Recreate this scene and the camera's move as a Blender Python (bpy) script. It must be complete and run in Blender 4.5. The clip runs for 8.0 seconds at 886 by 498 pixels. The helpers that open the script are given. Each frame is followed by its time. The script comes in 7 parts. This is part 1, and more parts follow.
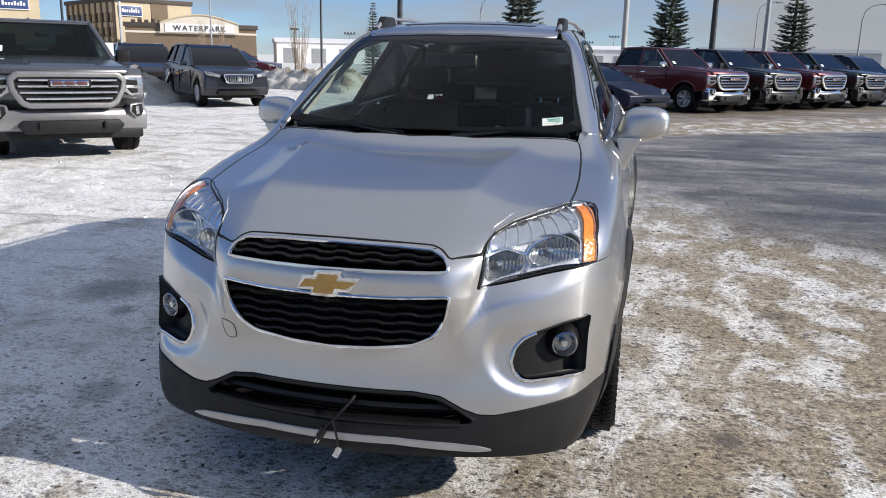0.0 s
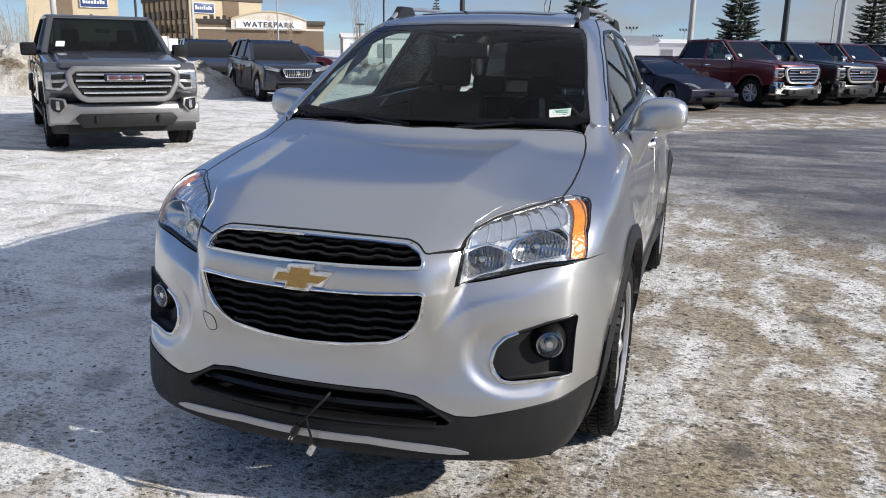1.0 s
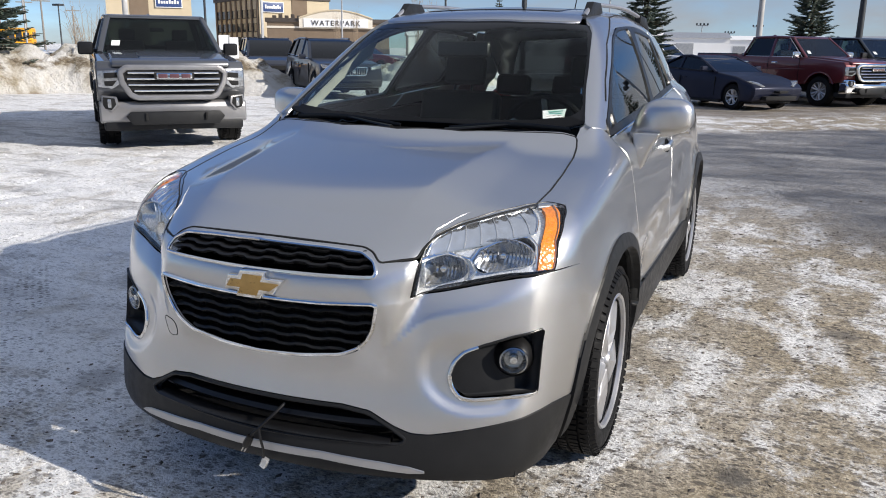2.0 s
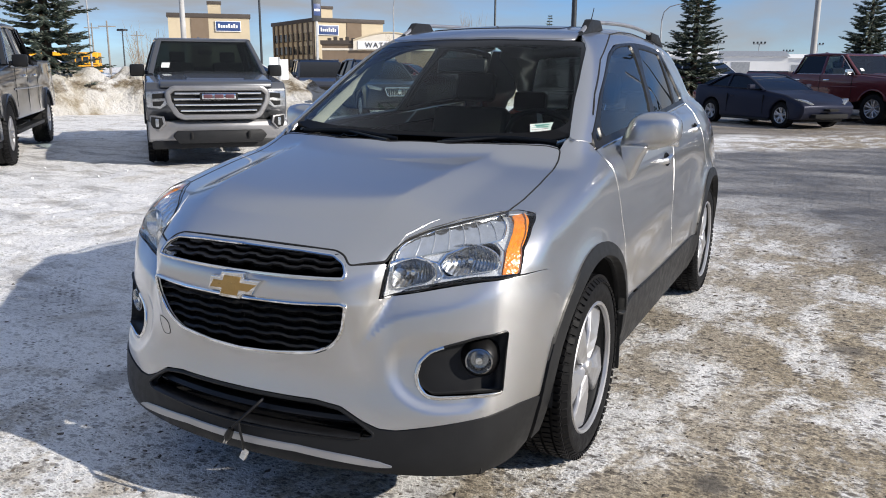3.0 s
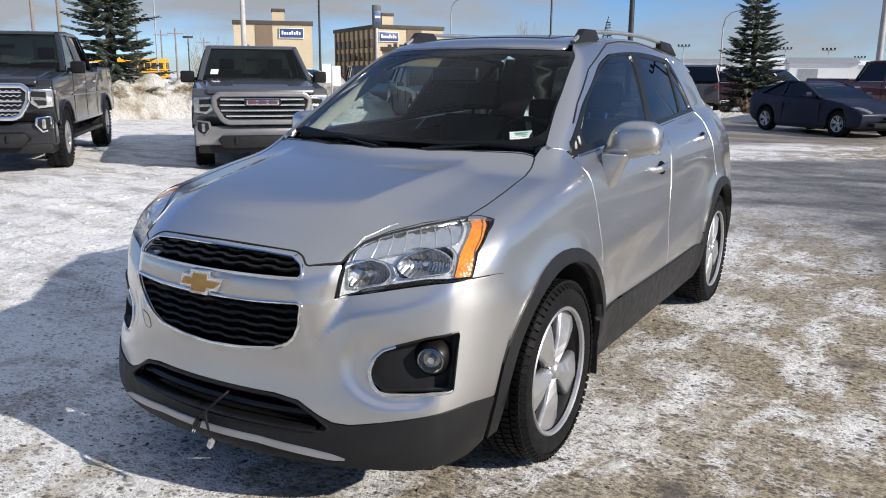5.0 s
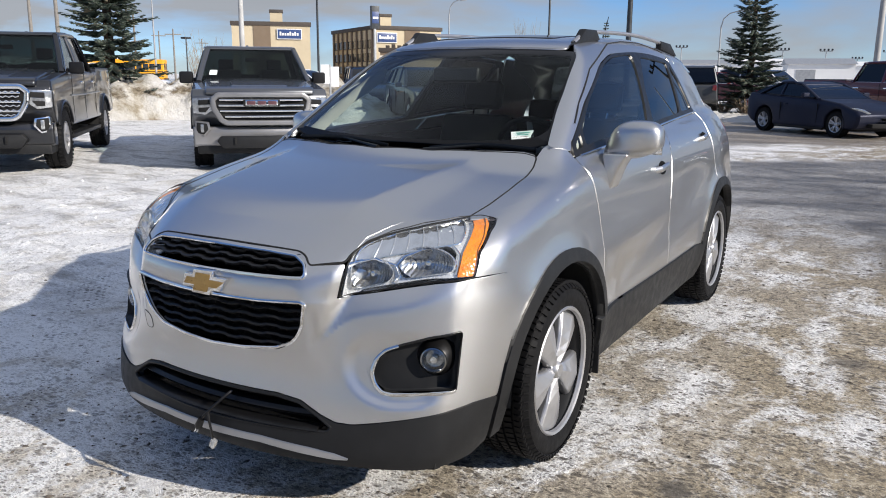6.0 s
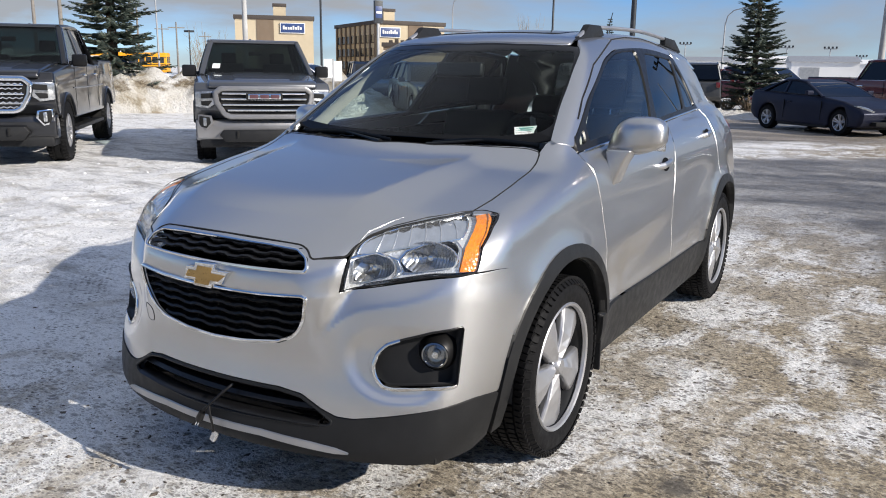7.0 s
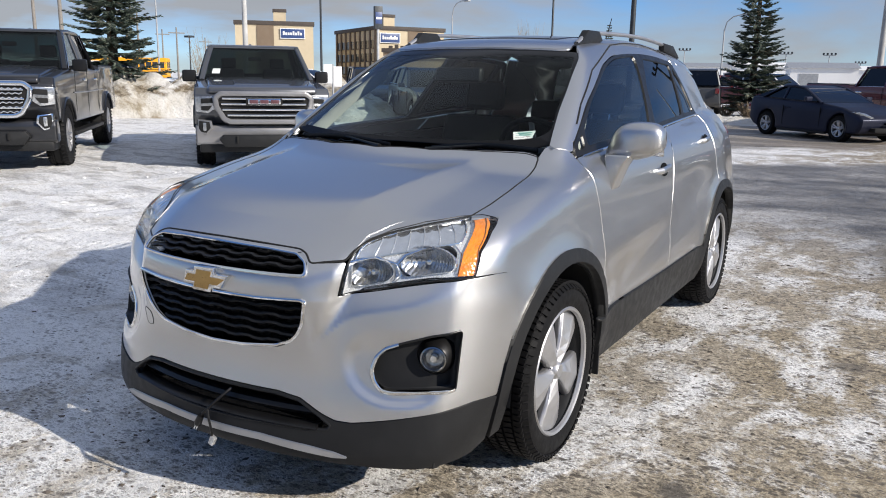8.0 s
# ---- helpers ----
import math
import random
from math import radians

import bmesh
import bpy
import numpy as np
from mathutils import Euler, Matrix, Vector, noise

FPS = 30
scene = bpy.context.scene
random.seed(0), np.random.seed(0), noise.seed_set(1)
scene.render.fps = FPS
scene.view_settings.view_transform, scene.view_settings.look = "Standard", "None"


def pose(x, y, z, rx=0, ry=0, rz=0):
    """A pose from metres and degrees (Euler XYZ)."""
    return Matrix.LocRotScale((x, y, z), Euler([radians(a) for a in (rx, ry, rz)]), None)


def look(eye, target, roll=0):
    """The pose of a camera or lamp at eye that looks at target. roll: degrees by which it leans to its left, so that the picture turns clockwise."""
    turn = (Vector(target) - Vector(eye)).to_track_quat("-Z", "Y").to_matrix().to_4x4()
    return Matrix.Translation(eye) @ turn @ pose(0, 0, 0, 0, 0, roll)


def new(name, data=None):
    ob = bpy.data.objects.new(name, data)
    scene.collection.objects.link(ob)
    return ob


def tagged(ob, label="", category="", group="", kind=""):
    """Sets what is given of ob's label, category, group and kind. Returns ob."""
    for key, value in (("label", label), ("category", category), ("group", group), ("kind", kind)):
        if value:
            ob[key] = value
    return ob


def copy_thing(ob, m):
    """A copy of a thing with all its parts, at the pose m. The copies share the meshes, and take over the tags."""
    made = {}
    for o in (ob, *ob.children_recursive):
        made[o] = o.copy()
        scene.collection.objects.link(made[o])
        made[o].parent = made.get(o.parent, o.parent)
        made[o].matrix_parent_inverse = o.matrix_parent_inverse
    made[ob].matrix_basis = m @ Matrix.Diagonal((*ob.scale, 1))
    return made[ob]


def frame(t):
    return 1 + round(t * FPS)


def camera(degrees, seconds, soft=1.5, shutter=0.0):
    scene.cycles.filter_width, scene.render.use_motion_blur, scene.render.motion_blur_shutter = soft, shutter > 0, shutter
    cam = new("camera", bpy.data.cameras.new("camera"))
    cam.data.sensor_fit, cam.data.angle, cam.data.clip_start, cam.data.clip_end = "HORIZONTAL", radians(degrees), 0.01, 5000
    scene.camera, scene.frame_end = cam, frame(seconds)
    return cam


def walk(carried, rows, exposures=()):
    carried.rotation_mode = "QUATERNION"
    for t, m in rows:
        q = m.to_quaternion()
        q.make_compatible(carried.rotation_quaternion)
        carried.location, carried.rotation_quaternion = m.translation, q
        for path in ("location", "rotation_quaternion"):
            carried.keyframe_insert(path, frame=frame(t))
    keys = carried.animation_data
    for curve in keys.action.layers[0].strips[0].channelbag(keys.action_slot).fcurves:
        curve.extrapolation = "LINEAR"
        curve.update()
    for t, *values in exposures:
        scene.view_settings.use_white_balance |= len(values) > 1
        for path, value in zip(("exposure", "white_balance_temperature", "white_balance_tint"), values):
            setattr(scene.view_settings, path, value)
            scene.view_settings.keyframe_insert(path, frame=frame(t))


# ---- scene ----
cam = camera(58.3, 8.0, soft=1.0)
PATH = [
    (0, (0.873, -3.082, 1.439), (0.424, -1.19, 0.971), 1.2),
    (0.5, (1.011, -3.07, 1.432), (0.485, -1.198, 0.966), 0.9),
    (1, (1.098, -2.928, 1.422), (0.496, -1.083, 0.939), 0.9),
    (2.5, (1.48, -2.685, 1.43), (0.664, -0.923, 0.954), 0.5),
    (3, (1.613, -2.714, 1.413), (0.739, -0.97, 0.97), 0.3),
    (3.5, (1.741, -2.749, 1.414), (0.814, -1.029, 0.989), 0.1),
    (4, (1.847, -2.678, 1.424), (0.872, -0.985, 0.997), 0.1),
    (4.5, (1.933, -2.636, 1.426), (0.93, -0.96, 0.996), 0.4),
    (6, (1.92, -2.649, 1.422), (0.922, -0.969, 0.995), 0.4),
    (6.5, (1.915, -2.645, 1.419), (0.911, -0.97, 0.986), 0.5),
    (7, (1.916, -2.645, 1.419), (0.916, -0.97, 0.981), 0.8),
    (7.5, (1.919, -2.648, 1.42), (0.919, -0.971, 0.987), 0.9),
    (8, (1.922, -2.65, 1.417), (0.921, -0.971, 0.992), 0.9),
]
walk(cam, [(t, look(*row)) for t, *row in PATH])

# ---- world, sun, exposure ----
SUN_EL, SUN_ROT = 27.0, 91.0   # degrees; the sun stands over +x
world = bpy.data.worlds.new("world")
scene.world = world
world.use_nodes = True
wt = world.node_tree
wt.nodes.clear()


def wnode(kind, **values):
    n = wt.nodes.new(kind)
    for k, v in values.items():
        n.inputs[k].default_value = v
    return n


sky = wt.nodes.new("ShaderNodeTexSky")
sky.sky_type, sky.sun_disc = "NISHITA", False
sky.sun_elevation, sky.sun_rotation = radians(SUN_EL), radians(SUN_ROT)
sky.altitude, sky.air_density, sky.dust_density, sky.ozone_density = 1200, 0.8, 0.0, 4.0
coords = wt.nodes.new("ShaderNodeTexCoord")
squash = wt.nodes.new("ShaderNodeMapping")
squash.inputs["Scale"].default_value = (1.0, 1.0, 3.6)
squash.inputs["Location"].default_value = (0.35, 0.1, 0.0)
puffs = wnode("ShaderNodeTexNoise", Scale=2.3, Detail=9.0, Roughness=0.55, Distortion=0.25)
band = wt.nodes.new("ShaderNodeMapRange")
band.inputs["From Min"].default_value, band.inputs["From Max"].default_value = 0.36, 0.55
shade = wnode("ShaderNodeTexNoise", Scale=4.0, Detail=6.0, Roughness=0.6)
tone = wt.nodes.new("ShaderNodeMixRGB")
tone.inputs["Color1"].default_value, tone.inputs["Color2"].default_value = (2.95, 3.08, 3.34, 1), (3.95, 4.06, 4.26, 1)
cover = wt.nodes.new("ShaderNodeMixRGB")
back = wnode("ShaderNodeBackground")
out = wt.nodes.new("ShaderNodeOutputWorld")
wt.links.new(coords.outputs["Generated"], squash.inputs["Vector"])
for n in (puffs, shade):
    wt.links.new(squash.outputs["Vector"], n.inputs["Vector"])
wt.links.new(puffs.outputs["Fac"], band.inputs["Value"])
wt.links.new(shade.outputs["Fac"], tone.inputs["Fac"])
height = wt.nodes.new("ShaderNodeSeparateXYZ")
wt.links.new(coords.outputs["Generated"], height.inputs[0])
thin = wt.nodes.new("ShaderNodeMapRange")
for key, value in (("From Min", 0.12), ("From Max", 0.27), ("To Min", 0.95), ("To Max", 0.15)):
    thin.inputs[key].default_value = value
wt.links.new(height.outputs["Z"], thin.inputs["Value"])
amount = wt.nodes.new("ShaderNodeMath")
amount.operation = "MULTIPLY"
wt.links.new(band.outputs["Result"], amount.inputs[0])
wt.links.new(thin.outputs["Result"], amount.inputs[1])
deck = wt.nodes.new("ShaderNodeMapRange")   # high cloud overhead, open sky below it
for key, value in (("From Min", 0.55), ("From Max", 0.70), ("To Min", 0.0), ("To Max", 0.66)):
    deck.inputs[key].default_value = value
wt.links.new(height.outputs["Z"], deck.inputs["Value"])
most = wt.nodes.new("ShaderNodeMath")
most.operation = "MAXIMUM"
wt.links.new(amount.outputs[0], most.inputs[0])
wt.links.new(deck.outputs["Result"], most.inputs[1])
wt.links.new(most.outputs[0], cover.inputs["Fac"])
cool = wt.nodes.new("ShaderNodeMixRGB")
cool.blend_type = "MULTIPLY"
cool.inputs["Fac"].default_value = 1.0
cool.inputs["Color2"].default_value = (0.80, 0.93, 1.10, 1)
wt.links.new(sky.outputs["Color"], cool.inputs["Color1"])
wt.links.new(cool.outputs["Color"], cover.inputs["Color1"])
wt.links.new(tone.outputs["Color"], cover.inputs["Color2"])
dome = wt.nodes.new("ShaderNodeMapRange")
for key, value in (("From Min", 0.36), ("From Max", 0.66), ("To Min", 0.56), ("To Max", 0.90)):
    dome.inputs[key].default_value = value
wt.links.new(height.outputs["Z"], dome.inputs["Value"])
power = wt.nodes.new("ShaderNodeMath")
power.operation = "MULTIPLY"
power.inputs[1].default_value = 0.165
wt.links.new(dome.outputs["Result"], power.inputs[0])
wt.links.new(power.outputs[0], back.inputs["Strength"])
wt.links.new(cover.outputs["Color"], back.inputs["Color"])
wt.links.new(back.outputs["Background"], out.inputs["Surface"])

sun_data = bpy.data.lights.new("sun", "SUN")
sun_data.energy, sun_data.angle, sun_data.color = 5.0, radians(0.53), (1.0, 0.93, 0.84)
sun = new("sun", sun_data)
a, e = radians(SUN_ROT), radians(SUN_EL)
sun.matrix_world = look((math.sin(a) * math.cos(e) * 60, math.cos(a) * math.cos(e) * 60, math.sin(e) * 60), (0, 0, 0))
scene.view_settings.exposure = 0.28

# ---- helpers for meshes and materials ----
from mathutils.geometry import delaunay_2d_cdt


def part(name, bm, material, parent=None, label="", smooth=True):
    """Links a bmesh, or a mesh, as one object under a thing."""
    if isinstance(bm, bpy.types.Mesh):
        me = bm
    else:
        me = bpy.data.meshes.new(name)
        bm.normal_update()
        bm.to_mesh(me)
        bm.free()
        if smooth:
            me.shade_smooth()
            me.set_sharp_from_angle(angle=radians(35))
    if material is not None:
        me.materials.clear()
        me.materials.append(material)
    ob = new(name, me)
    if parent is not None:
        ob.parent = parent
    if label:
        tagged(ob, label)
    return ob


def thing(name, label, category, group="", kind="", m=None):
    """An Empty at the base of a thing."""
    ob = tagged(new(name), label, category, group, kind)
    ob.empty_display_size = 0.2
    if m is not None:
        ob.matrix_world = m
    return ob


def add_box(bm, lo, hi, bevel=0.0, segments=2, m=None):
    """A box between two corners, with rounded edges, added to bm."""
    lo, hi = Vector(lo), Vector(hi)
    b = bmesh.new()
    bmesh.ops.create_cube(b, size=1.0)
    for v in b.verts:
        v.co = Vector(((v.co.x + 0.5) * (hi.x - lo.x) + lo.x, (v.co.y + 0.5) * (hi.y - lo.y) + lo.y, (v.co.z + 0.5) * (hi.z - lo.z) + lo.z))
    if bevel:
        bmesh.ops.bevel(b, geom=b.edges[:], offset=bevel, segments=segments, profile=0.6, affect="EDGES", clamp_overlap=True)
    if m is not None:
        bmesh.ops.transform(b, matrix=m, verts=b.verts)
    merge(bm, b)
    return bm


def merge(bm, b):
    """Adds the mesh b to bm and frees b."""
    me = bpy.data.meshes.new("tmp")
    b.to_mesh(me)
    b.free()
    bm.from_mesh(me)
    bpy.data.meshes.remove(me)


def box(lo, hi, bevel=0.0, segments=2, m=None):
    return add_box(bmesh.new(), lo, hi, bevel, segments, m)


def add_prism(bm, outline, axis, lo, hi, bevel=0.0, segments=2):
    """An outline of 2D points, pushed along an axis from lo to hi. axis x: points are (y, z); y: (x, z); z: (x, y)."""
    b = bmesh.new()
    put = {"x": lambda p, d: (d, p[0], p[1]), "y": lambda p, d: (p[0], d, p[1]), "z": lambda p, d: (p[0], p[1], d)}[axis]
    low = [b.verts.new(put(p, lo)) for p in outline]
    high = [b.verts.new(put(p, hi)) for p in outline]
    n = len(outline)
    b.faces.new(low[::-1])
    b.faces.new(high)
    for i in range(n):
        b.faces.new((low[i], low[(i + 1) % n], high[(i + 1) % n], high[i]))
    bmesh.ops.recalc_face_normals(b, faces=b.faces)
    if bevel:
        bmesh.ops.bevel(b, geom=b.edges[:], offset=bevel, segments=segments, profile=0.6, affect="EDGES", clamp_overlap=True)
    merge(bm, b)
    return bm


def prism(outline, axis, lo, hi, bevel=0.0, segments=2):
    return add_prism(bmesh.new(), outline, axis, lo, hi, bevel, segments)


def add_lathe(bm, profile, axis="x", steps=40, m=None, turn=2 * math.pi):
    """A profile of (radius, along) spun round an axis."""
    b = bmesh.new()
    rings = []
    closed = abs(turn - 2 * math.pi) < 1e-6
    count = steps if closed else steps + 1
    for i in range(count):
        a = turn * i / steps
        c, s = math.cos(a), math.sin(a)
        put = {"x": lambda r, d: (d, r * c, r * s), "y": lambda r, d: (r * s, d, r * c), "z": lambda r, d: (r * c, r * s, d)}[axis]
        rings.append([b.verts.new(put(r, d)) for r, d in profile])
    for i in range(steps):
        p, q = rings[i], rings[(i + 1) % count]
        for j in range(len(profile) - 1):
            b.faces.new((p[j], p[j + 1], q[j + 1], q[j]))
    bmesh.ops.remove_doubles(b, verts=b.verts, dist=1e-5)
    bmesh.ops.recalc_face_normals(b, faces=b.faces)
    if m is not None:
        bmesh.ops.transform(b, matrix=m, verts=b.verts)
    merge(bm, b)
    return bm


def add_tube(bm, points, radius, sides=8, closed=False, flat=None):
    """A round bar along points; radius may be a list. flat: (width, height) for an oval bar."""
    pts = [Vector(p) for p in points]
    n = len(pts)
    rings = []
    up = Vector((0, 0, 1))
    last = None
    for i, p in enumerate(pts):
        a = pts[(i - 1) % n] if (closed or i) else p
        c = pts[(i + 1) % n] if (closed or i < n - 1) else p
        t = (c - a).normalized()
        if last is None:
            side = t.cross(up)
            if side.length < 1e-3:
                side = t.cross(Vector((1, 0, 0)))
        else:
            side = last - t * last.dot(t)
        side.normalize()
        last = side
        nor = side.cross(t)
        r = radius[i] if isinstance(radius, (list, tuple)) else radius
        w, h = flat if flat else (r, r)
        rings.append([bm.verts.new(p + side * (w * math.cos(2 * math.pi * k / sides)) + nor * (h * math.sin(2 * math.pi * k / sides))) for k in range(sides)])
    for i in range(n if closed else n - 1):
        p, q = rings[i], rings[(i + 1) % n]
        for k in range(sides):
            bm.faces.new((p[k], p[(k + 1) % sides], q[(k + 1) % sides], q[k]))
    if not closed:
        bm.faces.new(rings[0][::-1])
        bm.faces.new(rings[-1])
    return bm


def curve(x, xs, ys):
    """A smooth curve through a few knots, flat beyond its ends."""
    x, xs, ys = np.asarray(x, float), np.asarray(xs, float), np.asarray(ys, float)
    h = np.diff(xs)
    d = np.diff(ys) / h
    m = np.zeros(len(xs))
    m[1:-1] = np.where(d[1:] * d[:-1] > 0, 2 * d[1:] * d[:-1] / (d[1:] + d[:-1] + 1e-12), 0)
    m[0], m[-1] = d[0], d[-1]
    x = np.clip(x, xs[0], xs[-1])
    i = np.clip(np.searchsorted(xs, x, side="right") - 1, 0, len(h) - 1)
    t = (x - xs[i]) / h[i]
    return ((2 * t**3 - 3 * t**2 + 1) * ys[i] + (t**3 - 2 * t**2 + t) * h[i] * m[i] + (3 * t**2 - 2 * t**3) * ys[i + 1] + (t**3 - t**2) * h[i] * m[i + 1])


def smax(a, b, k):
    h = np.maximum(k - np.abs(a - b), 0) / k
    return np.maximum(a, b) + h * h * k / 4


def smin(a, b, k):
    return -smax(-a, -b, k)


def ease(x, a, b):
    t = np.clip((x - a) / (b - a), 0, 1)
    return t * t * (3 - 2 * t)


def fillet(points, radius, steps=5):
    """A closed outline with its corners rounded; radius: one for all, or a list."""
    pts = [np.array(p, float) for p in points]
    n, done = len(pts), []
    for i, p in enumerate(pts):
        a, c = pts[i - 1] - p, pts[(i + 1) % n] - p
        r = radius[i] if isinstance(radius, (list, tuple)) else radius
        la, lc = np.linalg.norm(a), np.linalg.norm(c)
        r = min(r, la * 0.48, lc * 0.48)
        if r < 1e-5:
            done.append(p)
            continue
        p0, p1 = p + a / la * r, p + c / lc * r
        for k in range(steps + 1):
            t = k / steps
            done.append((1 - t) ** 2 * p0 + 2 * t * (1 - t) * p + t * t * p1)
    return np.array(done)


def dense(points, step, closed=True):
    """The same outline with points no farther apart than step."""
    pts = np.asarray(points, float)
    done = []
    n = len(pts)
    for i in range(n if closed else n - 1):
        a, b = pts[i], pts[(i + 1) % n]
        k = max(1, int(np.ceil(np.linalg.norm(b - a) / step)))
        done += [a + (b - a) * j / k for j in range(k)]
    if not closed:
        done.append(pts[-1])
    return np.array(done)


def inside(p, poly):
    """Which of the points p lie inside a closed outline."""
    x, y = p[:, 0][:, None], p[:, 1][:, None]
    x0, y0 = poly[:, 0][None], poly[:, 1][None]
    x1, y1 = np.roll(poly[:, 0], -1)[None], np.roll(poly[:, 1], -1)[None]
    cross = ((y0 > y) != (y1 > y)) & (x < (x1 - x0) * (y - y0) / (y1 - y0 + 1e-15) + x0)
    return cross.sum(1) % 2 == 1

# ---- materials ----
def material(name, color, rough=0.5, metal=0.0, **more):
    """A principled material; more: inputs by name, with spaces for underscores."""
    m = bpy.data.materials.new(name)
    m.use_nodes = True
    b = m.node_tree.nodes["Principled BSDF"]
    b.inputs["Base Color"].default_value = (*color, 1)
    b.inputs["Roughness"].default_value = rough
    b.inputs["Metallic"].default_value = metal
    for k, v in more.items():
        b.inputs[k.replace("_", " ")].default_value = v
    return m


def nodes_of(m):
    t = m.node_tree
    return t, t.nodes["Principled BSDF"]


def add_node(t, kind, inputs=None, **props):
    n = t.nodes.new(kind)
    for k, v in props.items():
        if k == "operation":
            n.operation = v
        elif k == "blend_type":
            n.blend_type = v
        elif k == "noise_type":
            n.noise_type = v
        elif k == "feature":
            n.feature = v
    for k, v in (inputs or {}).items():
        n.inputs[k].default_value = v
    return n


def noise_at(t, scale, detail=5.0, rough=0.55, stretch=(1, 1, 1), space="Object", distortion=0.0):
    """A noise in metres; gives its Fac socket."""
    c = add_node(t, "ShaderNodeTexCoord")
    mp = add_node(t, "ShaderNodeMapping", {"Scale": stretch})
    n = add_node(t, "ShaderNodeTexNoise", {"Scale": scale, "Detail": detail, "Roughness": rough, "Distortion": distortion})
    t.links.new(c.outputs[space], mp.inputs["Vector"])
    t.links.new(mp.outputs["Vector"], n.inputs["Vector"])
    return n.outputs["Fac"]


def ramp(t, fac, stops):
    r = add_node(t, "ShaderNodeValToRGB")
    el = r.color_ramp.elements
    while len(el) < len(stops):
        el.new(0.5)
    for e, (pos, col) in zip(el, stops):
        e.position = pos
        e.color = (*col, 1) if len(col) == 3 else col
    t.links.new(fac, r.inputs["Fac"])
    return r.outputs["Color"]


def mix(t, fac, a, b, blend="MIX"):
    m = add_node(t, "ShaderNodeMixRGB", blend_type=blend)
    for socket, v in (("Fac", fac), ("Color1", a), ("Color2", b)):
        if isinstance(v, (int, float)):
            m.inputs[socket].default_value = v if socket == "Fac" else (v, v, v, 1)
        elif isinstance(v, tuple):
            m.inputs[socket].default_value = (*v, 1)
        else:
            t.links.new(v, m.inputs[socket])
    return m.outputs["Color"]


def span(t, value, a, b, lo=0.0, hi=1.0):
    r = add_node(t, "ShaderNodeMapRange", {"From Min": a, "From Max": b, "To Min": lo, "To Max": hi})
    t.links.new(value, r.inputs["Value"])
    return r.outputs["Result"]


def bump(t, b, height, strength=0.3, distance=0.01):
    n = add_node(t, "ShaderNodeBump", {"Strength": strength, "Distance": distance})
    t.links.new(height, n.inputs["Height"])
    t.links.new(n.outputs["Normal"], b.inputs["Normal"])
    return n


def worn(name, color, rough, metal=0.0, spread=0.12, scale=6.0, dirt=None, dirt_amount=0.0, grain=0.0, **more):
    """A material whose colour and gloss vary a little, with dirt in patches."""
    m = material(name, color, rough, metal, **more)
    t, b = nodes_of(m)
    big = noise_at(t, scale, 6)
    lo, hi = tuple(c * (1 - spread) for c in color), tuple(min(1, c * (1 + spread)) for c in color)
    col = ramp(t, big, [(0.3, lo), (0.7, hi)])
    if dirt:
        d = span(t, noise_at(t, scale * 0.45, 8, 0.65), 0.42, 0.7, 0, dirt_amount)
        col = mix(t, d, col, dirt)
    t.links.new(col, b.inputs["Base Color"])
    t.links.new(span(t, noise_at(t, scale * 3, 5), 0.3, 0.7, rough * 0.85, min(1, rough * 1.2)), b.inputs["Roughness"])
    if grain:
        bump(t, b, noise_at(t, 420, 2), grain, 0.001)
    return m


def car_paint(name, color, metal=0.5, rough=0.32, dust=0.0, dust_color=(0.32, 0.29, 0.25), coat=1.0, spec=0.5):
    """Base coat with flakes under a clear coat, dusty in patches."""
    m = material(name, color, rough, metal, Coat_Weight=coat, Coat_Roughness=0.04, Specular_IOR_Level=spec)
    t, b = nodes_of(m)
    flakes = add_node(t, "ShaderNodeTexVoronoi", {"Scale": 2600.0})
    c = add_node(t, "ShaderNodeTexCoord")
    t.links.new(c.outputs["Object"], flakes.inputs["Vector"])
    col = mix(t, 0.10, color, flakes.outputs["Color"], "OVERLAY")
    d = span(t, noise_at(t, 1.7, 9, 0.62), 0.35, 0.75, 0.0, dust + 0.015)
    t.links.new(mix(t, d, col, dust_color), b.inputs["Base Color"])
    t.links.new(span(t, noise_at(t, 5.0, 7, 0.6), 0.3, 0.75, rough * 0.96, rough * 1.06 + dust * 0.4), b.inputs["Roughness"])
    t.links.new(span(t, noise_at(t, 9.0, 8, 0.65), 0.35, 0.75, 0.03, 0.035 + dust * 0.7), b.inputs["Coat Roughness"])
    return m


